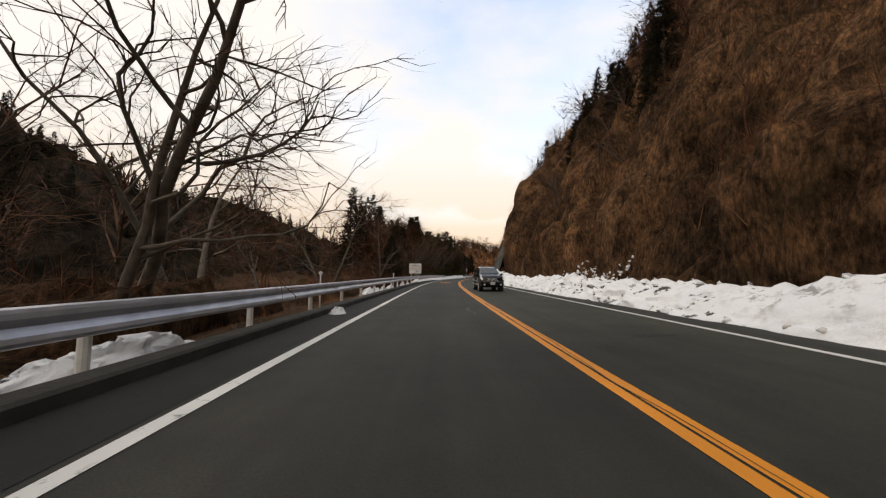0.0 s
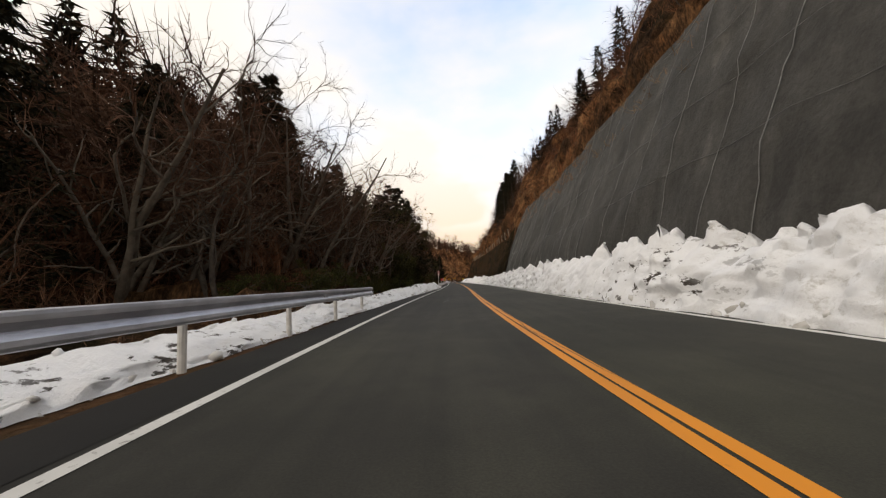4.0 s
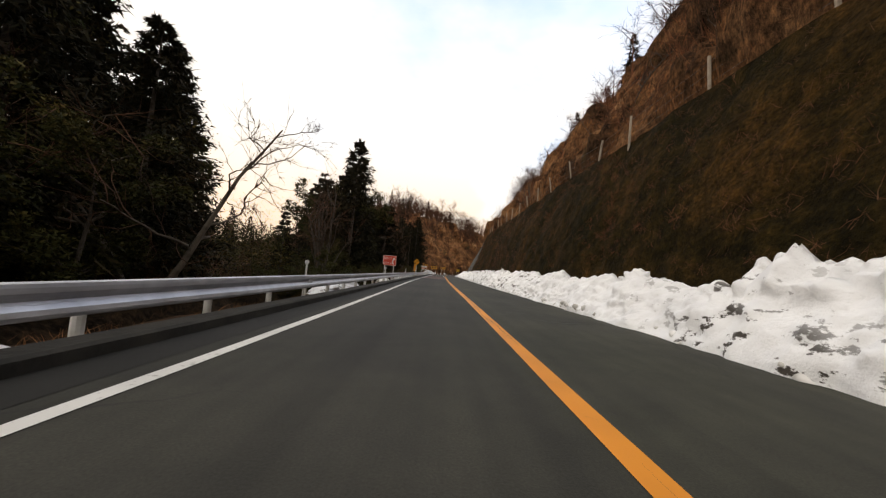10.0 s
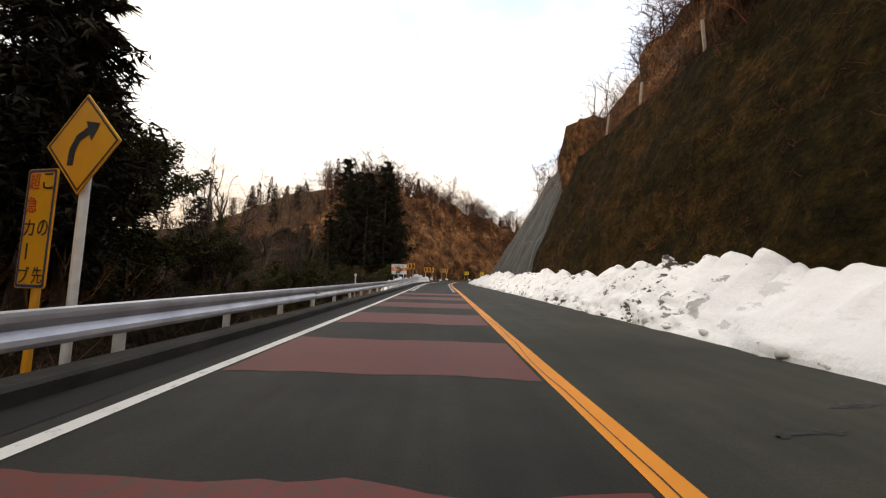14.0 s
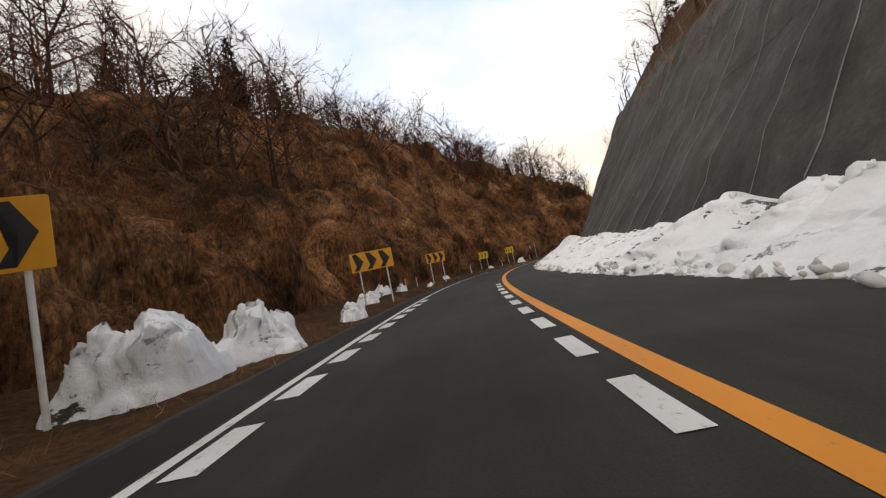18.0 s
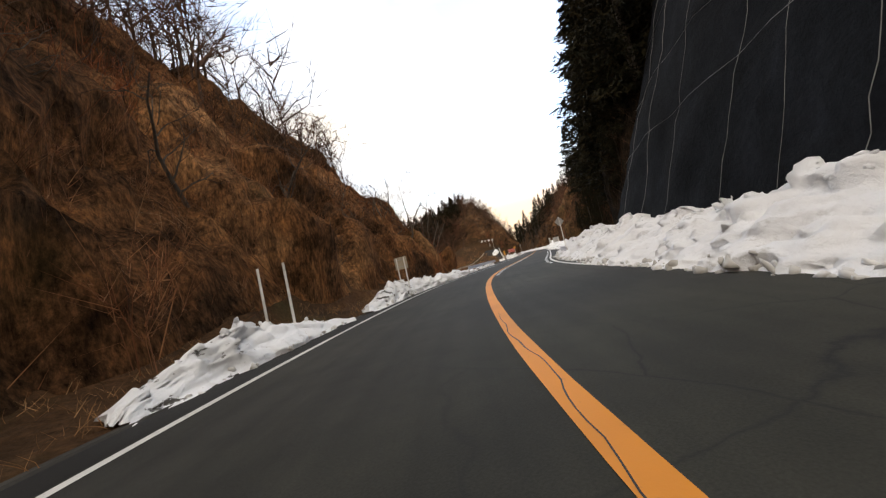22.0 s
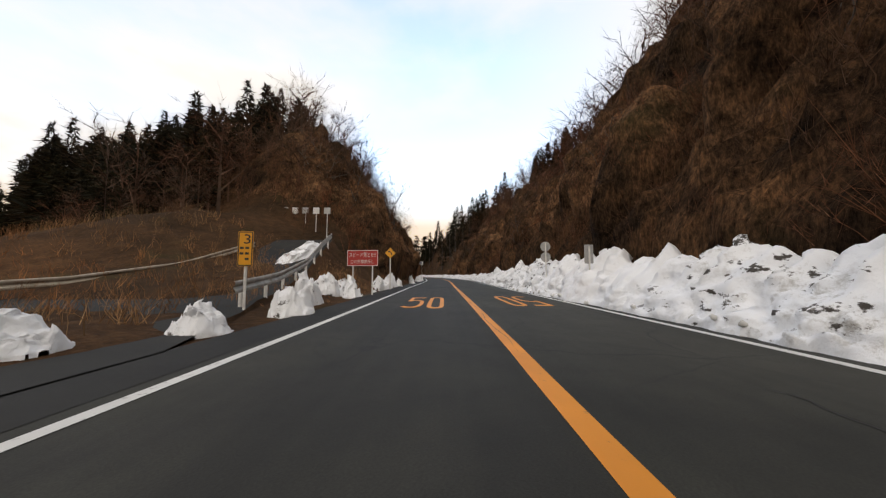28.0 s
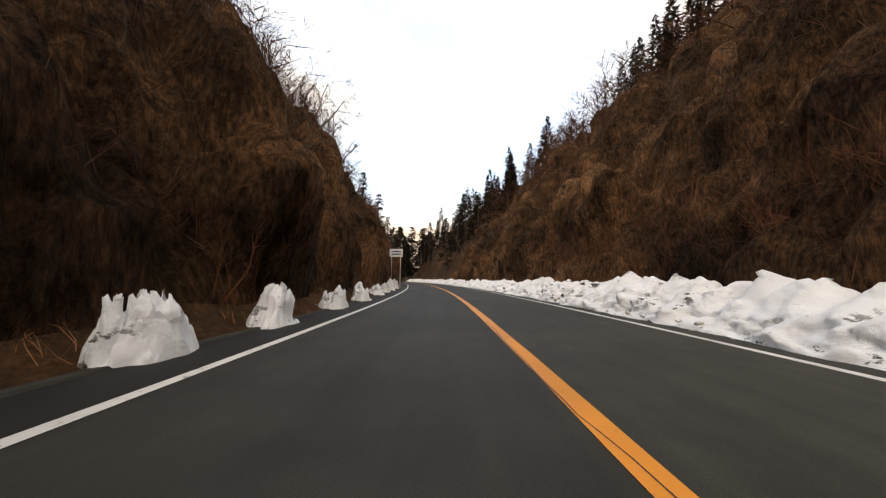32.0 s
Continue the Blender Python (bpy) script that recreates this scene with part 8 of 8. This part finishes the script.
# along the car: y, half width, sill, belt line, top, half width of the top
CAR_ROWS = np.array([(-2.26, 0.76, 0.36, 0.79, 0.90, 0.66), (-2.20, 0.85, 0.29, 0.88, 0.99, 0.74), (-2.02, 0.89, 0.27, 0.94, 1.06, 0.77), (-1.5, 0.90, 0.26, 0.98, 1.12, 0.78), (-1.06, 0.91, 0.26, 1.01, 1.17, 0.80),
                     (-0.75, 0.91, 0.26, 1.02, 1.34, 0.73), (-0.36, 0.91, 0.26, 1.03, 1.57, 0.66), (0.05, 0.91, 0.26, 1.04, 1.66, 0.64), (0.8, 0.91, 0.26, 1.05, 1.69, 0.64), (1.5, 0.91, 0.27, 1.06, 1.66, 0.63),
                     (1.95, 0.89, 0.30, 1.05, 1.53, 0.62), (2.18, 0.84, 0.36, 1.02, 1.26, 0.66), (2.26, 0.72, 0.45, 0.94, 1.05, 0.62)])


def car_skin(y, q, grow=0.0):
    """A place on the car's skin: y along it, q from 0 (under the middle) to 13 (roof's middle), negative q for the other side."""
    hw, zb, zl, zt, ht = [float(np.interp(y, CAR_ROWS[:, 0], CAR_ROWS[:, k])) for k in range(1, 6)]
    half = [(0, zb), (0.75 * hw, zb), (0.97 * hw, zb + 0.10), (hw, zb + 0.3 * (zl - zb)), (0.99 * hw, zl - 0.07), (0.955 * hw, zl)]
    half += [(0.93 * hw + (ht - 0.93 * hw) * f, zl + 0.03 + (zt - 0.05 - zl - 0.03) * f) for f in (0, 0.33, 0.66, 1)]
    half += [(ht * 0.95, zt - 0.015), (ht * 0.8, zt + 0.005), (ht * 0.4, zt + 0.02), (0, zt + 0.025)]
    k = np.arange(14)
    x, z = float(np.interp(abs(q), k, [h[0] for h in half])), float(np.interp(abs(q), k, [h[1] for h in half]))
    x, z = x + grow * min(1.0, x * 2), z + grow * (0.7 if abs(q) > 8 else 0.0)
    return (x if q >= 0 else -x, y - (grow if y < -1.9 else 0.0), z)


def skin_patch(name, ys, qs, mat, parent, grow, label=""):
    bm = bmesh.new()
    rows = [[bm.verts.new(car_skin(y, q, grow)) for q in qs] for y in ys]
    for i in range(len(ys) - 1):
        for j in range(len(qs) - 1):
            bm.faces.new((rows[i][j], rows[i + 1][j], rows[i + 1][j + 1], rows[i][j + 1])).smooth = True
    bmesh.ops.recalc_face_normals(bm, faces=bm.faces[:])
    return part(name, bm, mat, parent, label)


fine_y = np.unique(np.concatenate([CAR_ROWS[:, 0], np.linspace(-2.26, 2.26, 50)])).tolist()
loop_q = np.linspace(0, 13, 40).tolist() + (-np.linspace(13, 0, 40)[1:-1]).tolist()
lofted("body", [[car_skin(y, q if q else 1e-6) for q in loop_q] for y in fine_y], M_CARBODY, car)
top_q = np.linspace(9.6, 13, 9)
skin_patch("windscreen", np.linspace(-1.03, -0.38, 10), np.concatenate([top_q, -top_q[::-1][1:]]), M_GLASSCAR, car, 0.008)
skin_patch("rear_window", np.linspace(1.93, 2.17, 6), np.concatenate([top_q, -top_q[::-1][1:]]), M_GLASSCAR, car, 0.008)
for x in (-1, 1):
    for y0, y1, lo, hi in ((-0.62, 0.28, 6.15, 8.3), (0.36, 1.16, 6.15, 8.7), (1.24, 1.78, 6.3, 8.5)):
        skin_patch("side_window", np.linspace(y0, y1, 6), x * np.linspace(lo, hi, 5), M_GLASSCAR, car, 0.008)
    skin_patch("headlight", np.linspace(-2.255, -1.86, 9), x * np.linspace(4.0, 7.6, 7), M_LAMPGLASS, car, 0.012, "clear slanted headlamp")
    skin_patch("tail_lamp", np.linspace(2.02, 2.2, 5), x * np.linspace(4.6, 7.6, 5), M_SIGNDKRED, car, 0.012)
    skin_patch("sill_trim", np.linspace(-0.95, 0.9, 5), x * np.linspace(2.5, 2.9, 3), M_BACK, car, 0.012, "grey sill strip")
    skin_patch("bumper_trim", np.linspace(-2.24, -1.9, 6), x * np.linspace(2.6, 3.0, 3), M_CHROME, car, 0.012, "bright bumper trim")
    part("fog_lamp", rod(0.055, 0.055, (x * 0.60, -2.16, 0.47), (x * 0.60, -2.275, 0.47), 14), M_LAMPGLASS, car)
    mir = part("door_mirror", box((0.20, 0.12, 0.15), (x * 1.02, -0.68, 1.12), 0.045), M_CARBODY, car)
    part("mirror_glass", box((0.15, 0.008, 0.10), (x * 1.02, -0.617, 1.12)), M_CHROME, mir)
    part("roof_rail", rod(0.018, 0.018, (x * 0.56, -0.1, 1.70), (x * 0.56, 1.5, 1.70), 8), M_CHROME, car)
    for y in (-0.12, 0.74):
        part("door_handle", box((0.03, 0.17, 0.032), (x * 0.91, y, 0.92), 0.01), M_CHROME, car)
    for y in (-1.36, 1.30):
        part("wheel_arch", rod(0.405, 0.405, (x * 0.60, y, 0.37), (x * 0.914, y, 0.37), 32), M_BLACK, car)
        wheel = part("wheel", rod(0.345, 0.345, (x * 0.70, y, 0.345), (x * 0.925, y, 0.345), 30), M_TYRE, car, "black tyre and silver rim")
        part("rim", rod(0.245, 0.235, (x * 0.90, y, 0.345), (x * 0.932, y, 0.345), 24), M_BACK, wheel)
        for k in range(5):
            a5 = 2 * math.pi * k / 5 + 0.3
            part("spoke", box((0.014, 0.055, 0.19), (x * 0.938, y + 0.12 * math.sin(a5), 0.345 + 0.12 * math.cos(a5)), 0.005, Matrix.Rotation(-a5, 4, "X")), M_CHROME, wheel)
        part("hub", rod(0.055, 0.045, (x * 0.93, y, 0.345), (x * 0.948, y, 0.345), 12), M_CHROME, wheel)
grille = part("grille", box((0.92, 0.10, 0.15), (0, -2.215, 0.70), 0.03), M_BLACK, car, "black grille with bright bars")
for k in range(3):
    part("grille_bar", box((0.84, 0.02, 0.014), (0, -2.27, 0.655 + 0.045 * k)), M_CHROME, grille)
part("badge_bar", box((0.74, 0.05, 0.04), (0, -2.25, 0.82), 0.014), M_CHROME, car, "chrome bar with a round badge")
part("badge", rod(0.055, 0.05, (0, -2.24, 0.82), (0, -2.295, 0.82), 20), M_CHROME, car)
part("lower_grille", box((1.0, 0.08, 0.13), (0, -2.20, 0.42), 0.03), M_BLACK, car)
part("bumper", box((1.5, 0.12, 0.13), (0, -2.17, 0.56), 0.05), M_CARBODY, car)
plate_ob = part("number_plate", box((0.33, 0.015, 0.165), (0, -2.28, 0.53), 0.006), M_SIGNWHITE, car, "white plate")
for x, z, w in ((0, 0.575, 0.18), (0, 0.51, 0.27)):
    part("mark_bar", box((w, 0.004, 0.03 if z > 0.55 else 0.05), (x, -2.29, z)), M_BACK, plate_ob)
for x in (-0.42, 0.12):
    part("wiper", rod(0.010, 0.008, (x, -1.05, 1.165), (x + 0.46, -0.93, 1.265), 6), M_BLACK, car)


# ---------------------------------------------------------------- wear on the road
def crack_line(s0, u0, ds, du, width, mat, label, seed, n=18, z=0.005):
    """A thin wandering seam of sealing tar or crumbled asphalt."""
    f = np.linspace(0, 1, n)
    s = s0 + ds * f + 0.10 * fbm(f * 6, f * 0 + seed, seed, 3)
    u = u0 + du * f + 0.12 * fbm(f * 7 + 3, f * 0 + seed, seed + 1, 3)
    w = width * (0.5 + 0.8 * np.abs(fbm(f * 9, f * 0 + 2, seed + 2, 2))) * np.clip(np.minimum(f, 1 - f) * 8, 0.1, 1)
    along = abs(ds) > abs(du)
    a = at(s, u - w, z) if along else at(s - w, u, z)
    b = at(s, u + w, z) if along else at(s + w, u, z)
    faces = grid_faces(n, 2, along if ds > 0 else not along)
    me = mesh_of("road_crack", np.stack([a, b], 1).reshape(-1, 3), faces, mat)
    if len(me.polygons) and me.polygons[0].normal.z < 0:
        me.flip_normals()
    tagged(new("road_crack", me), label, "road wear", "cracks in the asphalt")


M_TAR = plain("sealing_tar", (0.006, 0.006, 0.006), (0.014, 0.014, 0.014), 5.0, 0.6)
M_CRUMB = plain("crumbled_pale_asphalt", (0.07, 0.07, 0.065), (0.15, 0.145, 0.135), 9.0, 0.9)
rnd = random.Random(31)
for s, u, ds, du, w, m in ((133, -2.75, 3.2, 0.15, 0.03, M_CRUMB), (137.5, -2.6, 1.8, 0.1, 0.03, M_CRUMB), (134.5, -1.0, 0.9, 0.15, 0.05, M_TAR), (136.2, -0.9, 1.2, 0.1, 0.05, M_TAR), (138.8, -0.95, 0.8, -0.1, 0.04, M_CRUMB), (89, -1.9, 2.2, 0.2, 0.04, M_TAR), (92, -1.8, 1.6, 0.1, 0.03, M_CRUMB), (17, 1.3, 0.3, 1.8, 0.025, M_TAR), (14, 2.4, 0.4, 1.2, 0.025, M_TAR), (372, -2.3, 6.5, 0.8, 0.012, M_CRUMB)):
    crack_line(s, u, ds, du, w, m, "dark tar seam in the worn asphalt" if m is M_TAR else "crumbled pale seam in the worn asphalt", int(s * 7))
for k in range(34):
    s = rnd.uniform(144, 262)
    crack_line(s, rnd.uniform(0.8, 2.4), rnd.uniform(-0.4, 0.4), rnd.uniform(0.5, 1.3), rnd.uniform(0.02, 0.055), M_TAR, "short dark crack across the far lane", k + 40)
for k in range(16):
    s = rnd.uniform(20, 460)
    crack_line(s, rnd.uniform(-3.2, 3.2), rnd.uniform(0.8, 3.0), rnd.uniform(-0.3, 0.3), rnd.uniform(0.012, 0.03), M_TAR, "dark tar seam in the worn asphalt", k + 90)
for k, (s, length) in enumerate(((2, 9), (12, 14), (27, 12), (40, 10), (66, 8), (76, 12), (168, 9), (180, 14), (195, 12), (208, 16), (225, 18), (244, 12), (258, 14), (273, 8), (342, 7), (366, 9), (376, 6), (420, 9), (431, 14), (447, 10), (460, 12))):
    crack_line(float(s), 0.0 if s > 101 else 0.06, float(length), rnd.uniform(-0.05, 0.05), rnd.uniform(0.006, 0.011), M_TAR, "thin dark crack running along the orange centre line", 300 + k, 40, 0.0085)
